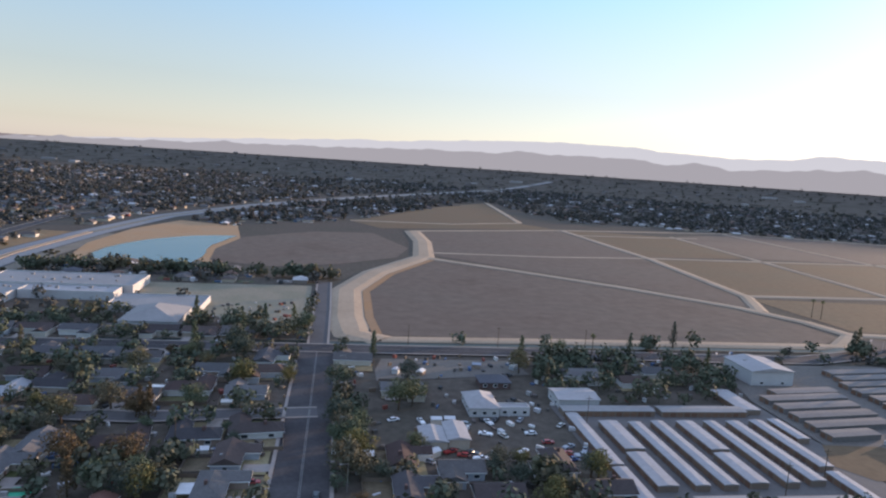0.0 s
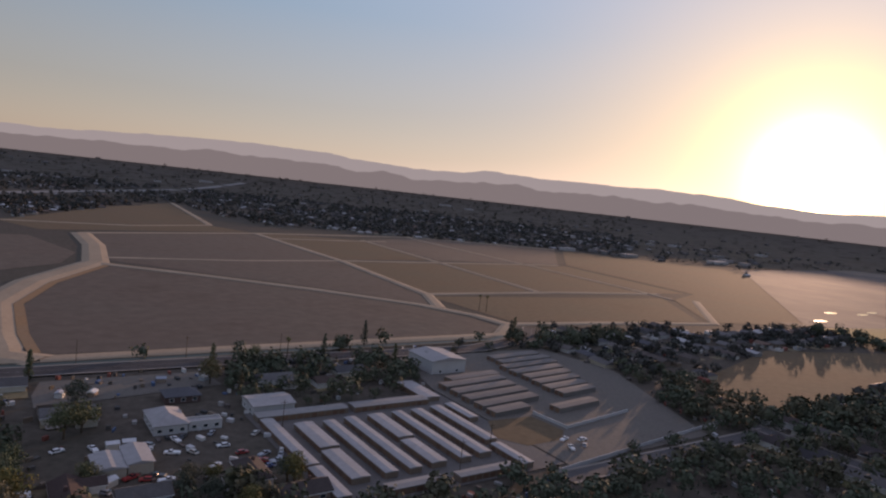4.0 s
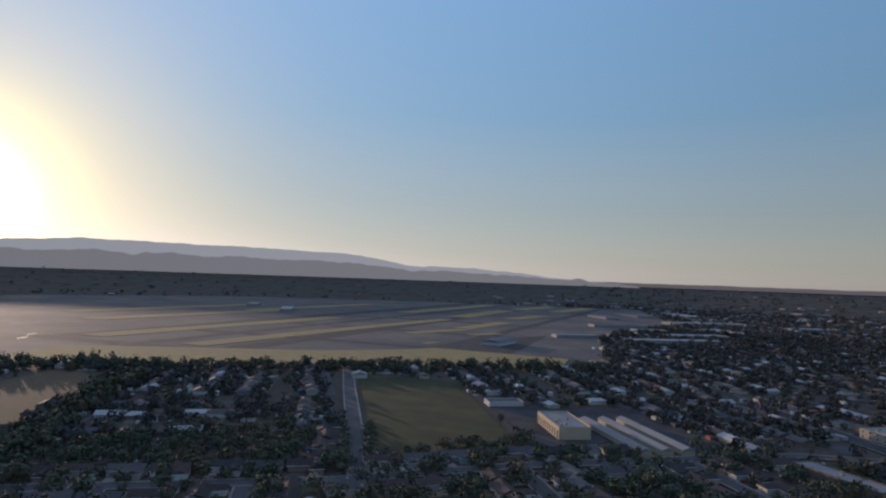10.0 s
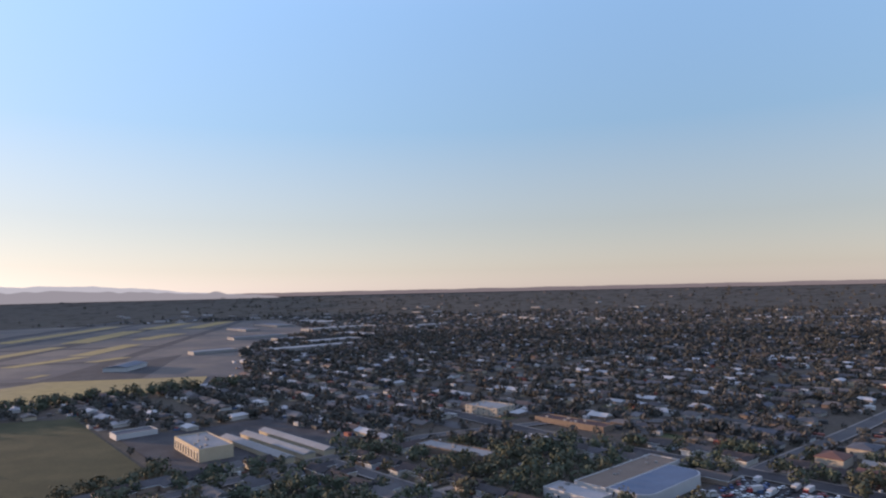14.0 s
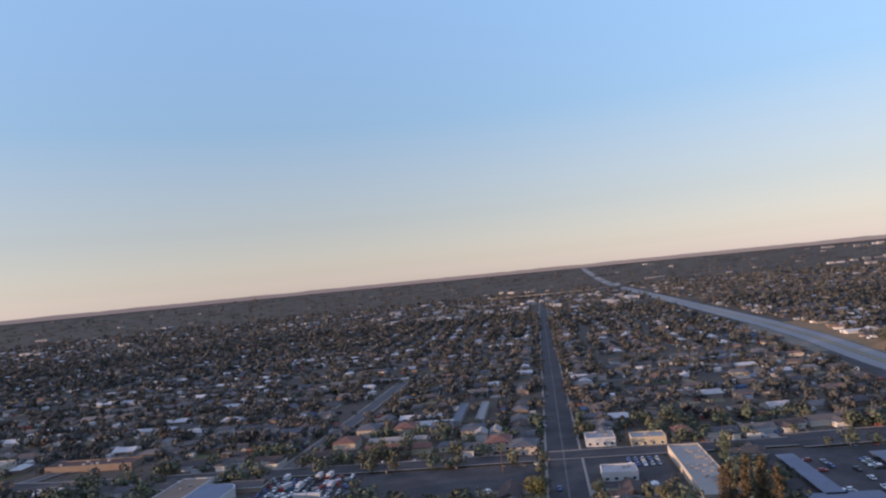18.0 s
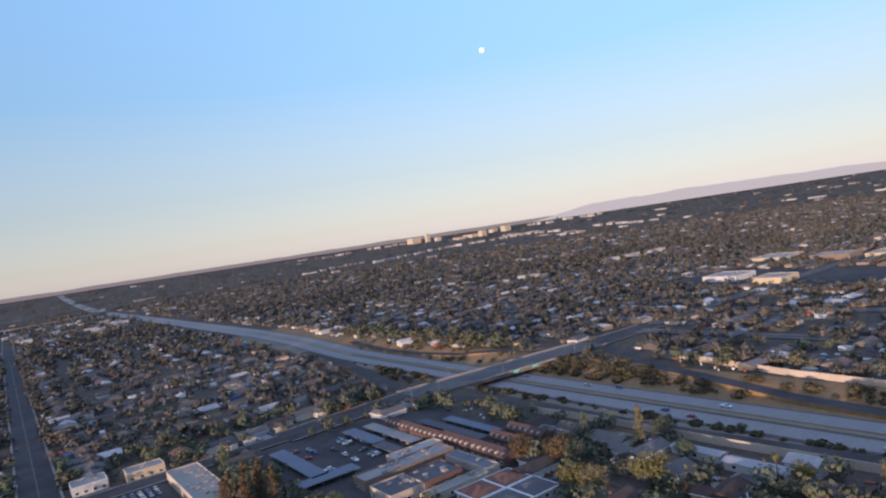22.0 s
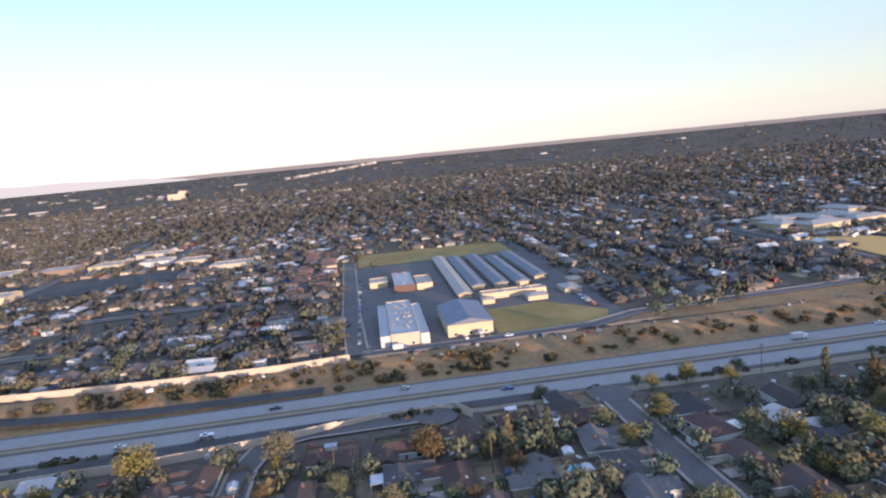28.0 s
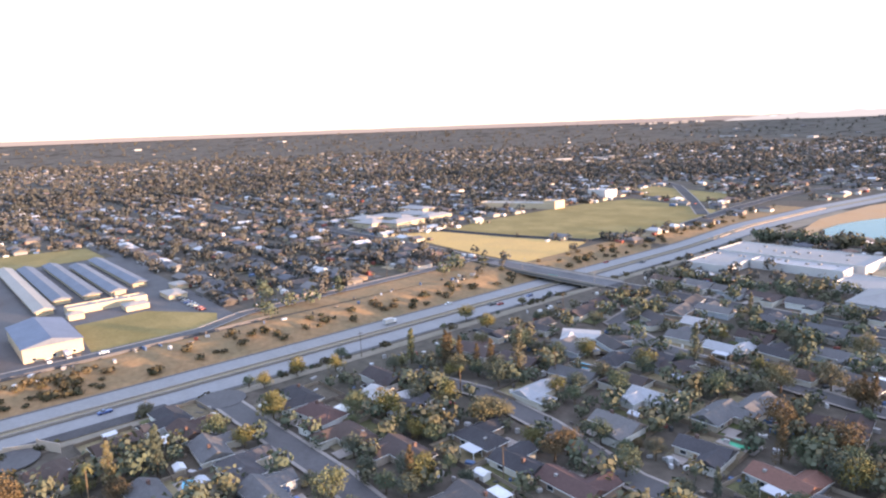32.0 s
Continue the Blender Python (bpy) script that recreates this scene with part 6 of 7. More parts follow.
# ---------------------------------------------------------------- near houses and trees
LABELS = ["low family house with a shingle roof and garage", "ranch house with a long gabled roof", "stucco house with a hipped roof and garage wing",
          "small stucco house with a worn shingle roof"]
HOUSES = [house(k, LABELS[k % 4]) for k in range(10)]
SIMPLE = [house(k + 20, LABELS[k % 4], full=False) for k in range(8)]
GREEN = [broad_tree(1, 8, 3.8), broad_tree(2, 9.5, 4.4), broad_tree(3, 6.5, 3.0), broad_tree(4, 11, 5.0), broad_tree(5, 7, 3.4)]
GOLD = [broad_tree(6, 8.5, 4.0, M["leaf_gold"], "yellowing broad-crowned garden tree"), broad_tree(8, 10, 5.2, M["leaf_gold"], "yellowing broad-crowned garden tree")]
RUST = [broad_tree(7, 8, 3.6, M["leaf_rust"], "rust-coloured tree in autumn leaf"), broad_tree(9, 9, 4.6, M["leaf_rust"], "rust-coloured tree in autumn leaf")]
DARK = [tall_tree(11), tall_tree(12, 14, 2.6)]
TALL_RUST = [tall_tree(13, 16, 3.0, M["leaf_rust"], "tall rust-brown conifer in a garden")]
PALM = [palm_tree(1), palm_tree(2, 11)]
SHRUBS = [shrub(21, 1.6), shrub(22, 2.0), shrub(23, 1.3, M["leaf_gold"], "low yellowing shrub on dry ground")]
used = set()
rnd = random.Random(3)


def place(proto, m):
    """The prototype itself the first time, copies after that."""
    if proto in used:
        return copy_thing(proto, m)
    used.add(proto)
    proto.matrix_world = m @ Matrix.Scale(1 / m.to_scale()[0], 4)
    return proto


def plant_at(kinds, x, y, s=1.0, r=2.0):
    place(rnd.choice(kinds), pose(x, y, land(x, y), 0, 0, rnd.uniform(0, 360)) @ Matrix.Scale(s, 4))
    TAKEN.append((x, y, r))


def free(x, y, r):
    return all((x - a) ** 2 + (y - b) ** 2 > (r + c) ** 2 for a, b, c in TAKEN)


# trees that stand out
for kinds, spots, s in ((GOLD, [(-230, 132), (-149, 178), (-253, 227), (-224, 215), (-140, 222), (-115, 218), (-99, 244), (-235, 102), (-238, 118), (-52, 184), (88, 192), (-105, 246), (-129, 142), (-206, -113)], 1.0),
                        (GOLD, [(-214, -86), (-178, -152), (-161, -173), (9, 204)], 1.5),
                        (TALL_RUST, [(-202, 169), (-199, 174), (-206, 175), (-188, 174), (-184, 178), (-69, 243), (-65, 240), (-72, 186), (-137, 100)], 0.85),
                        (RUST, [(-205, 9), (-190, -41), (-202, 11), (-186, 36), (-70, 242), (-176, -195), (-171, -212), (-118, 146)], 1.25),
                        (PALM, [(-176, 154), (-188, 29), (-203, -120), (26, -330), (140, 330)], 1.0),
                        (GREEN, [(-159, 125), (-98, 147), (-81, 149), (-213, 150), (-153, 146), (-55, 183), (-107, 217), (-32, 217), (34, 284), (30, 213), (-133, 304), (-193, 326), (60, 187), (73, 185), (-192, -110)], 1.1),
                        (GREEN, [(27, 251), (33, 255), (8, 214), (5, 222), (10, 228), (90, 298), (69, 192), (86, 193), (-46, 318), (-67, 313), (-16, 363), (120, 328)], 1.45),
                        (DARK, [(-47, 343), (20, 321), (198, 349), (-22, 359), (-37, 356), (-76, 372), (94, 310), (156, 318), (193, 304), (311, 341), (317, 344), (-66, 319), (-144, 322)], 1.0),
                        (TALL_RUST, [(-62, -262), (-69, -258), (-77, -265), (-72, -267), (-66, -269), (-81, -260)], 1.25),
                        (DARK, [(-72, -262), (-66, -263), (-78, -269)], 1.25)):
    for x, y in spots:
        plant_at(kinds, x, y, s * rnd.uniform(0.9, 1.1), 1.2)

# swimming pools
for x, y, key, label in ((-85, 188, "pool_green", "green swimming pool with a pale deck"), (-180, 54, "pool", "blue swimming pool with a pale deck"), (-161, 208, "pool", "blue swimming pool with a pale deck")):
    ob = thing("swimming_pool", label, "pool", "", pose(x, y, 0.5))
    part("deck", Build().box(-6, -3.8, -0.3, 6, 3.8, 0.12), M["concrete"], ob)
    part("water", Build().hull([(5 * math.cos(a * 0.4488) * (1 + 0.15 * math.sin(a)), 2.8 * math.sin(a * 0.4488)) for a in range(14)], 0.1, 0.16), M[key], ob)
    TAKEN.append((x, y, 3.4))

# houses that the walk shows well, by the colour of their roofs
ROOFS = {"slate": ("roof_slate", "family house with a dark slate-grey shingle roof"), "brown": ("roof_brown", "family house with a dark brown shingle roof"),
         "grey": ("roof_grey", "family house with a weathered grey roof"), "maroon": ("maroon", "family house with a dark maroon roof and white eaves"),
         "pale": ("roof_pale", "family house with a pale gravel roof"), "red": ("terracotta", "long ranch house with a dull red roof"), "white": ("white_roof", "long house with a white metal roof")}
HOMES = {(k, full): [house(60 + 5 * n + 3 * v, label, full, M[key]) for v in range(2)] for n, (k, (key, label)) in enumerate(ROOFS.items()) for full in (True, False) if full or k in ("slate", "brown", "grey", "pale", "white")}
NORTH_WEST = [("slate", -230, 64, 5), ("brown", -213, 64, 180), ("grey", -195, 65, 175), ("slate", -177, 67, 182), ("grey", -158, 66, 178), ("maroon", -194, 104, 10), ("brown", -172, 103, 0), ("maroon", -140, 106, 0),
              ("pale", -190, 128, 175), ("slate", -172, 130, 190), ("brown", -220, 44, 95), ("grey", -180, 42, 0), ("slate", -141, 131, 180), ("slate", -122, 128, 182), ("maroon", -104, 130, 178)]
MIDDLE = [("grey", -117, 170, 0), ("slate", -89, 174, 5), ("red", -66, 172, 172), ("pale", -154, 172, 90), ("grey", -154, 194, 10), ("slate", -152, 218, 100), ("pale", -182, 235, 30), ("pale", -120, 196, 0), ("grey", -116, 216, 175),
          ("white", -152, 287, 0), ("pale", -126, 261, 180), ("grey", -98, 199, 90), ("brown", -68, 216, 190), ("grey", -90, 283, 0), ("brown", -124, 284, 5), ("grey", -146, 264, 185)]
NORTH = [("slate", -34, 219, 0), ("grey", -34, 264, 180), ("brown", -60, 217, 0), ("slate", -108, 270, 175), ("grey", -92, 214, 90), ("slate", -84, 196, 0), ("brown", -57, 268, 180), ("grey", -50, 292, 0), ("brown", -30, 291, 5),
         ("slate", -72, 314, 0), ("grey", -106, 314, 0), ("brown", -96, 252, 0), ("brown", 24, 204, 90), ("grey", 30, 270, 0), ("slate", 24, 182, 90), ("grey", 118, 292, 0), ("brown", 142, 282, 0), ("grey", 160, 296, 180)]
WEST = [("brown", -186, -127, 8), ("slate", -168, -118, 95), ("slate", -175, -84, 0), ("grey", -206, -193, 90), ("grey", -202, -172, 0), ("brown", -198, -76, 180), ("brown", -206, -63, 0), ("brown", -186, -61, 180), ("slate", -187, -36, 0),
        ("brown", -210, -22, 90), ("slate", -190, 0, 180), ("brown", -210, 2, 90), ("brown", -212, 26, 10), ("slate", -168, 44, 180), ("brown", -184, 18, 0)]
DRIVES, lots = Build(), []
for kind, x, y, turn in NORTH_WEST + MIDDLE + NORTH + WEST:
    r = math.hypot(x, y)
    if not free(x, y, 6.5):
        continue
    place(rnd.choice(HOMES.get((kind, r < 225), HOMES[(kind, True)])), pose(x, y, 0.03, 0, 0, turn))
    TAKEN.append((x, y, 8.4))
    lots.append((x, y, turn, r, 5.0, 15.0))

# houses along the streets
for name in ("road_11", "road_12", "road_13", "road_14", "road_15", "road_16", "road_17", "road_18", "road_19", "road_1", "road_2", "road_6", "road_8", "road_4", "road_3", "road_20", "road_23"):
    line, half = ROADS[name]
    for (ax, ay), (bx, by) in zip(line, line[1:]):
        length = math.hypot(bx - ax, by - ay)
        ux, uy = (bx - ax) / length, (by - ay) / length
        for i in range(int(length / 4)):
            for s in (-1, 1):
                k = half + 15 + rnd.uniform(-1.5, 3.5)
                x, y = ax + ux * (i + 0.5) * 4 + s * uy * k, ay + uy * (i + 0.5) * 4 - s * ux * k
                r = math.hypot(x, y)
                if 128 < r < NEAR and free(x, y, 9.6) and open_ground(x, y, 7.5, 57 if x > -271 else 46) and rnd.random() > 0.08 and not (name == "road_3" and x > 95) and not (14 < x < 95 and 204 < y < 322):
                    turn = math.degrees(math.atan2(uy, ux)) + (180 if s > 0 else 0)
                    place(rnd.choice(HOUSES if r < 240 else SIMPLE), pose(x, y, 0.03, 0, 0, turn + rnd.choice([-3, 0, 0, 3])))
                    TAKEN.append((x, y, 8.4))
                    lots.append((x, y, turn, r, half, k))

# more houses on the plots between the rows
for i in range(1600):
    x, y = rnd.choice([(rnd.uniform(-238, -16), rnd.uniform(-240, 326)), (rnd.uniform(20, 95), rnd.uniform(180, 200))])
    r = math.hypot(x, y)
    if 150 < r < 400 and free(x, y, 9.0) and open_ground(x, y, 7.0, 57):
        turn = rnd.choice([0, 180, 0, 180, 90, 270])
        place(rnd.choice(HOUSES if r < 215 else SIMPLE), pose(x, y, 0.03, 0, 0, turn))
        TAKEN.append((x, y, 8.2))
for n, (x, y, turn, r, half, k) in enumerate(lots):
    m = pose(x, y, 0, 0, 0, turn)
    # a yard behind, a front lawn, a drive to the street
    for name, x0, y0, x1, y1 in (("yard", -9.2, -4, 9.2, 13.5), ("front", -9.2, -k + half + 2.2, 9.2, -4.2)):
        b = Build().face(*[(px, py, (0.47 if name == "yard" else 0.4) + 0.005 * (n % 13)) for px, py in ((x0, y0), (x1, y0), (x1, y1), (x0, y1))])
        if r < 340:
            ob = setting("%s_%d" % (name, n + 1), b, M["yard" if name == "yard" else "front"], "garden ground of dry grass and soil", "yard")
            ob.matrix_world = m
    sx = rnd.choice([-5, 5])
    q = [m @ Vector((sx + a, c, 0.55 + 0.005 * (n % 7))) for a, c in ((-2.6, -k + half + 0.4), (2.6, -k + half + 0.4), (2.6, -5), (-2.6, -5))]
    DRIVES.face(*q)
    if r < 290:
        ob = thing("fence", "weathered board fence round a back yard", "fence", "yard fences", m)
        for x0, y0, x1, y1 in ((-9.2, 13.4, 9.2, 13.5), (-9.3, 2, -9.2, 13.4), (9.2, 2, 9.3, 13.4)):
            part("panel", Build().box(x0, y0, 0.0, x1, y1, 1.8), M["fence"], ob)
setting("pavement_drives", DRIVES, M["concrete"], "concrete driveways of the houses", "pavement")

# back-yard sheds and patio covers
shed = thing("garden_shed", "small pale metal garden shed", "shed", "garden sheds")
part("wall", Build().box(-2, -1.5, -0.4, 2, 1.5, 2.1), M["wall"], shed)
part("roof", Build().roof(-2.2, -1.7, 2.2, 1.7, 2.1, 0.7), M["pale_roof"], shed)
cover = thing("patio_cover", "flat pale patio cover on posts", "patio cover", "patio covers")
part("roof", Build().box(-3.2, -2, 2.4, 3.2, 2, 2.6, True), M["pale_roof"], cover)
for px in (-3, 3):
    for py in (-1.8, 1.8):
        part("post", Build().box(px - 0.08, py - 0.08, -0.3, px + 0.08, py + 0.08, 2.4), M["trim"], cover)
for x, y, turn, r, half, k in lots:
    if r < 300 and rnd.random() < 0.6:
        proto = rnd.choice([shed, shed, cover])
        px, py = (rnd.uniform(-6, 6), 10.6) if proto == shed else (rnd.uniform(-4, 4), 6.9)
        p = pose(x, y, 0.45, 0, 0, turn) @ Vector((px, py, 0))
        place(proto, pose(p.x, p.y, 0.45, 0, 0, turn))
        TAKEN.append((p.x, p.y, 2.4))

# garden trees by the house lots: the nearest as trees, the rest as one canopy
count, rest = 0, []
for i in range(22000):
    r, a = math.sqrt(rnd.uniform(128 ** 2, NEAR ** 2)), rnd.uniform(0, 6.283)
    x, y = r * math.sin(a), r * math.cos(a)
    if not (free(x, y, 1.7) and open_ground(x, y, 1.2, 54)) or (14 < x < 96 and 204 < y < 330):
        continue
    if count < 235 and r < 330 and (-245 < x < 20 or (y > 170 and x < 100)):
        count += 1
        u = rnd.random()
        kinds = GREEN if u < 0.66 else GOLD if u < 0.8 else RUST if u < 0.86 else DARK if u < 0.92 else SHRUBS
        plant_at(kinds, x, y, rnd.uniform(0.65, 1.35), 2.3)
    elif len(rest) < 2300 and (x > -300 or rnd.random() < 0.25):
        rest.append((x, y, r))
        TAKEN.append((x, y, 2.2))


def canopy(spots, name, label, k=150, scale=1.0, key="canopy"):
    v, f = [], []
    q = 1.5 / k ** 0.5
    for x, y, r in spots:
        s = rng.uniform(2.2, 5.0) * scale
        tall = s * rng.uniform(1.5, 2.3) * (1.0 if key == "canopy" else 0.5)
        d = rng.normal(size=(k, 3))
        d /= np.linalg.norm(d, axis=1)[:, None]
        lump = 1 + 0.3 * np.sin(d[:, :1] * 5 + x) + 0.25 * np.sin(d[:, 2:] * 6 + y)
        c = d * rng.uniform(0.7, 1.0, (k, 1)) * lump * [s, s, tall * 0.42] + [x, y, land(x, y) + tall * 0.62]
        a, e = clumps(d, s * q * 1.5, rng)
        n = len(v)
        v.extend(map(tuple, np.stack([c - a, c + e, c + a * 0.7, c - e * 0.8], 1).reshape(-1, 3)))
        f.extend((n + 4 * i, n + 4 * i + 1, n + 4 * i + 2, n + 4 * i + 3) for i in range(k))
        z = land(x, y)
        n = len(v)
        v.extend([(x - 0.15, y - 0.15, z - 0.3), (x + 0.15, y - 0.15, z - 0.3), (x, y + 0.2, z - 0.3), (x, y, z + tall * 0.7)])
        f.extend([(n, n + 1, n + 3), (n + 1, n + 2, n + 3), (n + 2, n, n + 3)])
    return stuff(name, v, f, M[key], label, "trees" if key == "canopy" else "brush")


canopy(rest, "garden_trees", "many garden and street trees between the houses", 105)
# brush on the freeway banks and verge
brush = []
while len(brush) < 520:
    y = rnd.choice([rnd.uniform(-620, 640), rnd.uniform(-330, 60)])
    x = rnd.choice([rnd.uniform(-315, -293), rnd.uniform(-315, -293), rnd.uniform(-315, -293), rnd.uniform(-252, -240)])
    if abs(y - 332) > 14 and abs(y + 354) > 17 and all(abs(along(l, x, y)) > h + 2 for l, h in RAMPS.values()):
        brush.append((x, y, 300))
for x0, x1, y0, y1, n in ((-250, -226, -470, -388, 55), (-330, -292, -334, -240, 70), (-250, -236, -330, -280, 14)):
    for _ in range(n):
        x, y = rnd.uniform(x0, x1), rnd.uniform(y0, y1)
        if all(abs(along(l, x, y)) > h + 2 for l, h in RAMPS.values()) and abs(along(FWY, x, y)) > 19:
            brush.append((x, y, 300))
canopy(brush, "bank_brush", "dry brush and low bushes on the freeway banks", 60, 0.62, "brush")
for i in range(30):
    y = rnd.uniform(-240, 300)
    plant_at(SHRUBS + GREEN[2:3], rnd.uniform(-252, -244), y, rnd.uniform(0.6, 1.2), 2)
line_trees = [(rnd.uniform(-235, 0), 530 + rnd.uniform(-5, 5), 500) for _ in range(90)] + [(rnd.uniform(668, 712), rnd.uniform(-330, 330), 700) for _ in range(220)]
line_trees += [(rnd.uniform(330, 640), 152 + rnd.uniform(-12, 12), 500) for _ in range(90)] + [(-340 + rnd.uniform(-8, 8), rnd.uniform(130, 320), 400) for _ in range(9)]
line_trees += [(rnd.uniform(300, 420), rnd.uniform(315, 345), 450) for _ in range(40)] + [(rnd.uniform(40, 310), 344 + rnd.uniform(-3, 3), 400) for _ in range(7)]
line_trees += [(rnd.uniform(-352, -316), rnd.uniform(-690, -392), 500) for _ in range(80)]
canopy(line_trees, "tree_rows", "rows of dark trees along canal and field edges", 70, 1.25)

# ---------------------------------------------------------------- vehicles
CARS = [car(0), car(1, label="parked estate car or van"), car(2, "pickup_truck", "parked pickup truck with an open bed")]


def box_truck(name, label, long=7.5, tall=3.2, key="white_wall"):
    ob = thing(name, label, "truck", "trucks")
    part("cab", Build().hull([(long / 2 - 1.9, -1.1), (long / 2, -1.1), (long / 2, 1.1), (long / 2 - 1.9, 1.1)], 0.6, 2.3, 0.9), M["car"], ob)
    part("windscreen", Build().box(long / 2 - 0.35, -0.9, 1.5, long / 2 - 0.02, 0.9, 2.1), M["glass"], ob)
    part("cargo_box", Build().box(-long / 2, -1.2, 0.7, long / 2 - 2.0, 1.2, tall, True), M[key], ob)
    for x in (-long * 0.33, long * 0.36):
        for y in (-1.0, 1.0):
            part("wheel", Build().disc(x, y, 0.45, 0.45, 10, "y", 0.3), M["dark"], ob)
    return ob


TRUCKS = [box_truck("box_truck", "white box truck with a plain cargo box"), box_truck("motorhome", "white motorhome parked in a yard", 8.5, 3.0)]


def park(kinds, x, y, turn, z=None):
    place(rnd.choice(kinds), pose(x, y, (land(x, y) if z is None else z), 0, 0, turn))


for x, y, turn, r, half, k in lots:
    if r < 300 and rnd.random() < 0.6:
        p = pose(x, y, 0, 0, 0, turn) @ Vector((rnd.choice([-5, 5]), -k + half + rnd.uniform(4, 6), 0))
        park(CARS, p.x, p.y, turn + rnd.choice([90, -90]), 0.52)
for off, dirn in ((-14.5, 1), (-11.5, 1), (-8.5, 1), (5.6, -1), (8.5, -1), (11.5, -1)):
    for i in range(3):
        y = rnd.uniform(-420, 420)
        k = next(j for j in range(len(FWY) - 1) if FWY[j][1] <= y < FWY[j + 1][1])
        x = FWY[k][0] + (FWY[k + 1][0] - FWY[k][0]) * (y - FWY[k][1]) / (FWY[k + 1][1] - FWY[k][1]) + off
        park(CARS if i else CARS + TRUCKS[:1], x, y, 90 * dirn, land(x, y) + 0.28)
for x, y, t in ((0, 175, 90), (-3, 182, 90), (2, 210, -90), (-1, -300, 90), (4, -420, 90), (1, -520, -90)):
    park(CARS, x, y, t, 0.66)
for i in range(56):  # vehicle yard and car parks
    park(TRUCKS + CARS * 2, 105 + (i % 8) * 6.2 + rnd.uniform(-1, 1), -336 + (i // 8) * 7.6 + rnd.uniform(-1, 1), rnd.choice([90, 92, 88, 60, 120, 0]), 0.46)
for x, y0, y1, turn in ((-114, -325, -276, 0), (-137, -322, -272, 0), (-106, -325, -274, 0), (-156.5, -318, -276, 0), (-145, -320, -292, 0), (-128, -330, -280, 90), (-120, -330, -282, 90)):
    y = y0
    while y < y1:
        if rnd.random() < 0.42:
            park(CARS, x + rnd.uniform(-0.4, 0.4), y, turn + rnd.choice([0, 180]) + rnd.uniform(-3, 3), 0.44)
        y += 3.1 if turn == 0 else 6.0
for i in range(10):
    park(CARS, -50 + (i % 5) * 3.4, -338 + (i // 5) * 8, 90, 0.46)
for i in range(26):  # junk cars on the dirt lots
    park(CARS, rnd.uniform(24, 92), rnd.choice([rnd.uniform(203, 212), rnd.uniform(231, 241), rnd.uniform(206, 236)]), rnd.uniform(0, 180), 0.05)
for i in range(14):  # sheds and scrap stores on the same lots
    x, y = rnd.uniform(24, 90), rnd.choice([rnd.uniform(203, 212), rnd.uniform(231, 241), rnd.uniform(292, 322)])
    if free(x, y, 2.6):
        place(rnd.choice([shed, cover]), pose(x, y, 0.1, 0, 0, rnd.uniform(0, 180)))
        TAKEN.append((x, y, 2.6))
for x, y, t in ((-331, 8, 90), (-330, 66, 90), (-336, 44, 0), (-337, 52, 0), (-338, -8, 0), (208, 186, 20), (212, 178, 40), (216, 183, 0), (204, 178, 60)):
    park(CARS + TRUCKS, x, y, t, 0.45)
for i in range(14):  # along the street by the school
    park(CARS, -352 - 15.5 * i + rnd.uniform(-2, 2), -13.5 - 0.02 * i, rnd.choice([0, 180]), 0.5)
for i in range(8):
    park(CARS + TRUCKS[:1] if i == 3 else CARS, -372 - 5.5 * i, 128, 90, 0.5)
for i in range(12):  # along the lake shore
    park(CARS + TRUCKS[1:], -204 + i * 6.4, 574 + rnd.uniform(-2, 2), rnd.choice([0, 90]), 0.5)
for x, y in ((362, 441), (366, 436)):
    place(PALM[0], pose(x, y, 0.2))

# bins, sheets, boxes and scrap about the yards
v, f = [], []
made = 0
while made < 3600:
    r, a = math.sqrt(rng.uniform(128 ** 2, 440 ** 2)), rng.uniform(0, 6.283)
    x, y = float(r * math.sin(a)), float(r * math.cos(a))
    if not open_ground(x, y, 2.0, 40) and not (20 < x < 95 and 200 < y < 322) and not (102 < x < 155 and -340 < y < -287) and not (-90 < x < -20 and 385 < y < 470):
        continue
    made += 1
    w, d, h = rng.uniform(0.3, 1.7), rng.uniform(0.25, 0.9), rng.uniform(0.3, 1.5)
    c, s2 = math.cos(a * 7), math.sin(a * 7)
    z = land(x, y) + 0.3
    n = len(v)
    for zz in (z - 0.3, z + h):
        v += [(x + c * p - s2 * q, y + s2 * p + c * q, zz) for p, q in ((-w, -d), (w, -d), (w, d), (-w, d))]
    f += [tuple(n + i for i in q) for q in ((4, 5, 6, 7), (0, 1, 5, 4), (1, 2, 6, 5), (2, 3, 7, 6), (3, 0, 4, 7))]
stuff("yard_clutter", v, f, M["clutter"], "bins, boxes, sheets and scrap about the yards", "clutter")

# ---------------------------------------------------------------- poles, lamps and signs
def street_lamp():
    ob = thing("street_lamp", "grey metal street lamp on a tall pole", "lamp", "street lamps")
    part("pole", Build().tube([(0, 0, -0.5), (0, 0, 4), (0, 0, 8.5)], 0.11, 0.07, 6), M["grey_metal"], ob)
    part("arm", Build().box(-0.05, 0, 8.35, 0.05, 2.2, 8.45, True), M["grey_metal"], ob)
    part("lamp_head", Build().box(-0.18, 1.7, 8.2, 0.18, 2.6, 8.35, True), M["grey_metal"], ob)
    return ob


def utility_pole():
    ob = thing("utility_pole", "brown wooden utility pole with a crossarm", "pole", "utility poles")
    part("pole", Build().tube([(0, 0, -0.5), (0, 0, 6), (0, 0, 12)], 0.17, 0.12, 6), M["trunk"], ob)
    part("crossarm", Build().box(-1.3, -0.07, 10.9, 1.3, 0.07, 11.1, True), M["trunk"], ob)
    return ob


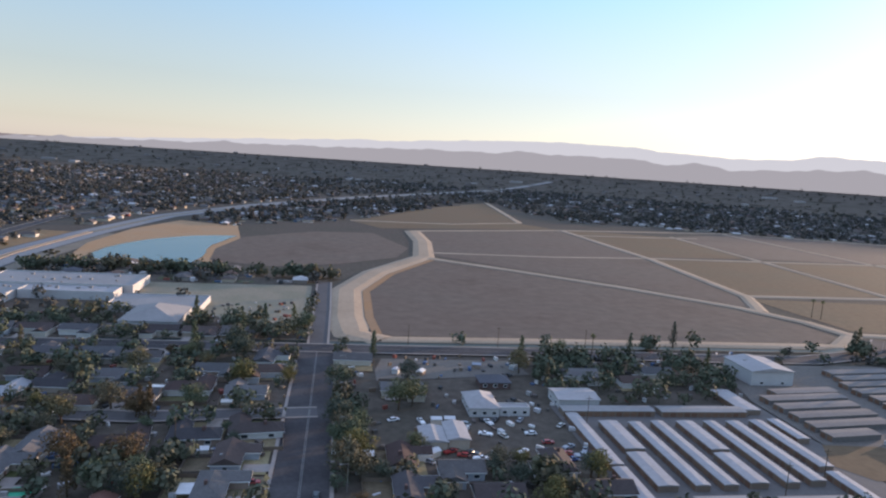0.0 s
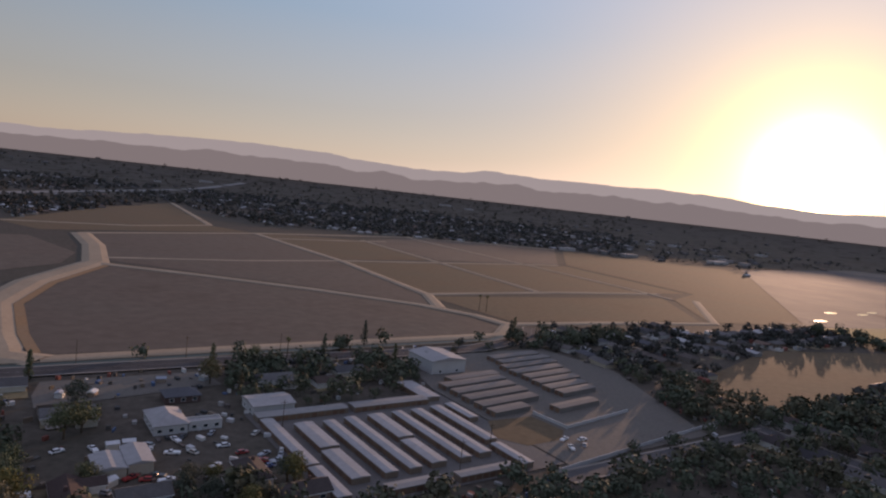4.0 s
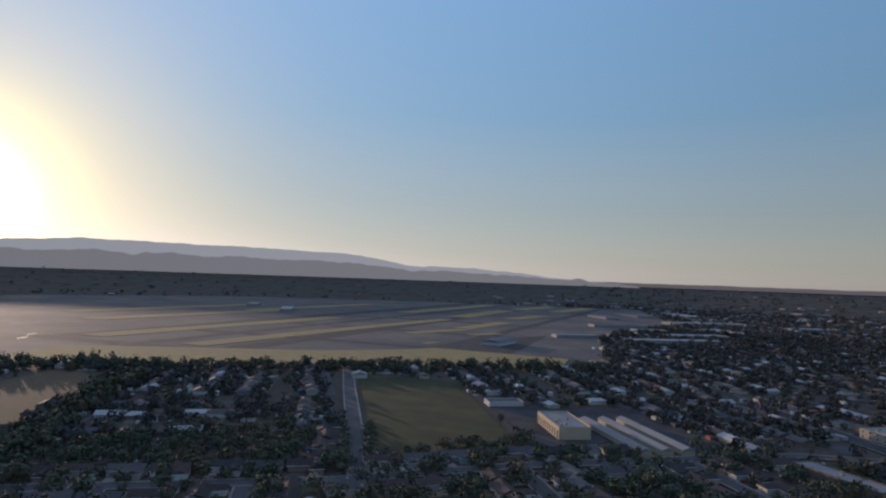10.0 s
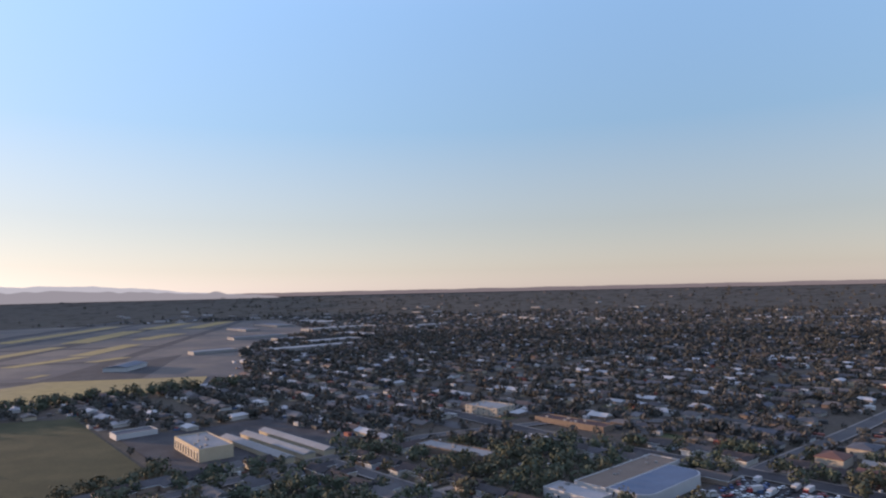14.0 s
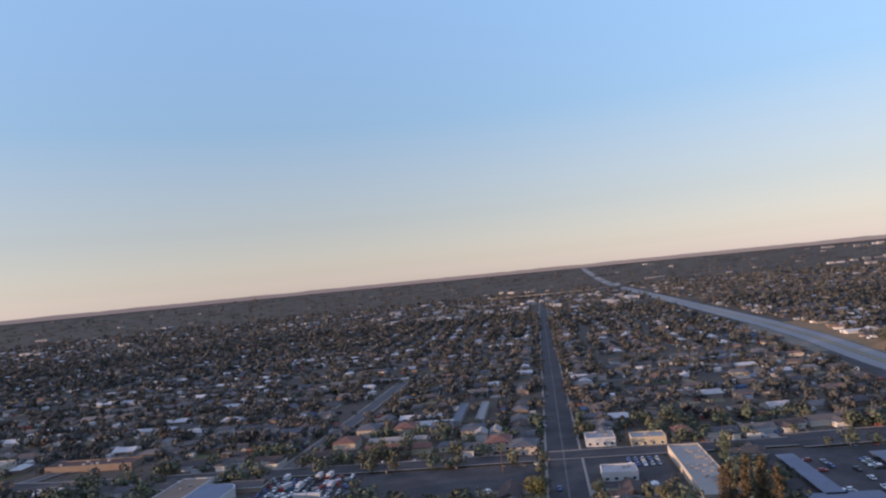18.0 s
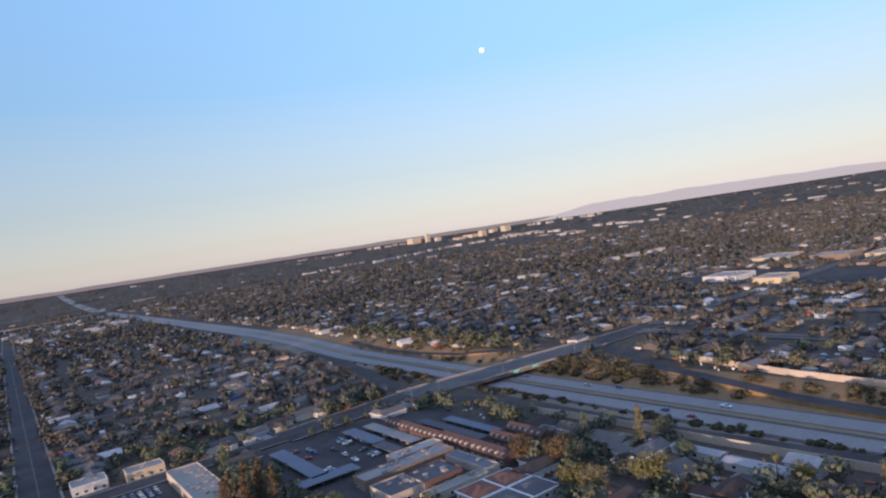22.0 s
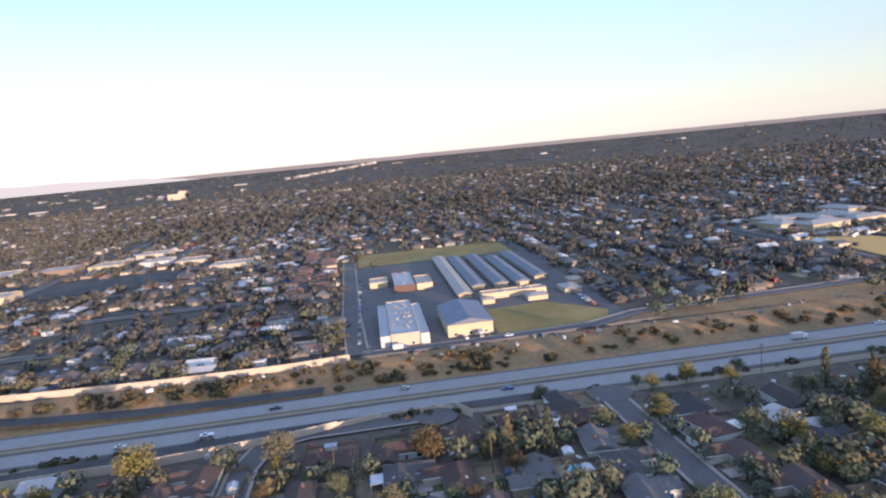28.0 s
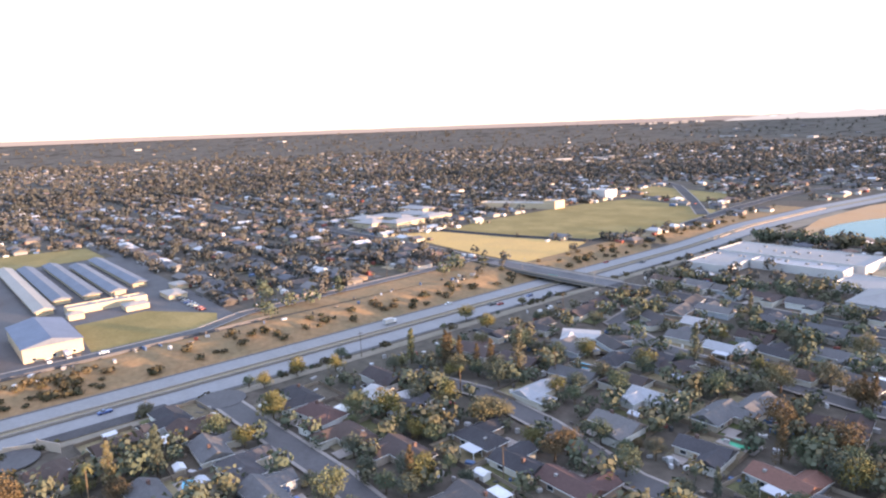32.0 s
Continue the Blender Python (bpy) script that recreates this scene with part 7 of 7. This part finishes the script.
LAMP, POLE = street_lamp(), utility_pole()
for y in range(150, 330, 36):
    place(LAMP, pose(6 if y % 72 else -15, y, 0.6, 0, 0, 90 if y % 72 else -90))
for x in (-330, -300, -262, -240, -210, -190):
    place(LAMP, pose(x, 341.5 if x % 4 else 322.5, 0.5, 0, 0, 180 if x % 4 else 0))
    place(LAMP, pose(x - 6, -338.5 if x % 4 else -371, 0.5, 0, 0, 180 if x % 4 else 0))
for x, y in ((101, 236), (168, 188), (146, 178), (-348, 150), (-352, 200), (-358, 250), (-362, 300), (-110, 344), (-60, 344), (40, 342), (90, 342), (140, 340), (-216, -330), (-150, -366), (-40, -368), (-90, -368),
             (-238, 150), (-215, 262), (-60, 120), (-120, 120), (-180, 120), (-100, 185), (-160, 190), (-50, 215), (-110, 232), (-30, -395), (30, -440), (-205, -75), (-215, 5), (-200, -20)):
    place(POLE, pose(x, y, land(x, y), 0, 0, rnd.choice([0, 90])))
# green overhead road signs on the bridge
for x, y, t in ((-280, -339.0, 180), (-296, -337.5, 180), (-274, 323.6, 0)):
    ob = thing("road_sign", "green freeway sign fixed to the bridge", "sign", "", pose(x, y, 0.4, 0, 0, t))
    part("panel", Build().box(-4, -0.12, -1.2, 4, 0.0, 1.4, True), M["sign_green"], ob)
    for i in range(2):
        part("lettering", Build().box(-3.2, -0.16, 0.35 - i * 0.9, 2.6 - i, -0.121, 0.75 - i * 0.9, True), M["trim"], ob, "white bars of unreadable lettering")

# the moon
v, f = [], []
for i in range(13):
    for j in range(24):
        a, c = math.pi * i / 12, 2 * math.pi * j / 24
        v.append((16 * math.sin(a) * math.cos(c), 16 * math.sin(a) * math.sin(c), 16 * math.cos(a)))
f = [(i * 24 + j, i * 24 + (j + 1) % 24, (i + 1) * 24 + (j + 1) % 24, (i + 1) * 24 + j) for i in range(12) for j in range(24)]
me = bpy.data.meshes.new("moon")
me.from_pydata(v, [], f)
m, n, l, p = _nodes("moonlight")
p.inputs["Base Color"].default_value = (0.3, 0.3, 0.3, 1)
l.new(_mix(n, l, "MIX", _sharp(n, l, _noise(n, l, 0.06), 0.4, 0.6), (0.8, 0.85, 0.85), (1, 1, 0.97)), p.inputs["Emission Color"])
p.inputs["Emission Strength"].default_value = 0.34
me.materials.append(m)
ob = tagged(new("moon", me), "pale full moon in the evening sky", "moon")
ob.location = (4700 * math.cos(radians(14.8)) * math.sin(radians(-139.35)), 4700 * math.cos(radians(14.8)) * math.cos(radians(-139.35)), 100 + 4700 * math.sin(radians(14.8)))

# patterns of which no copy stands in the place are taken away
for proto in HOUSES + SIMPLE + [p for pair in HOMES.values() for p in pair] + GREEN + GOLD + RUST + DARK + TALL_RUST + PALM + SHRUBS + CARS + TRUCKS + [shed, cover]:
    if proto not in used:
        for o in (*proto.children_recursive, proto):
            bpy.data.objects.remove(o)
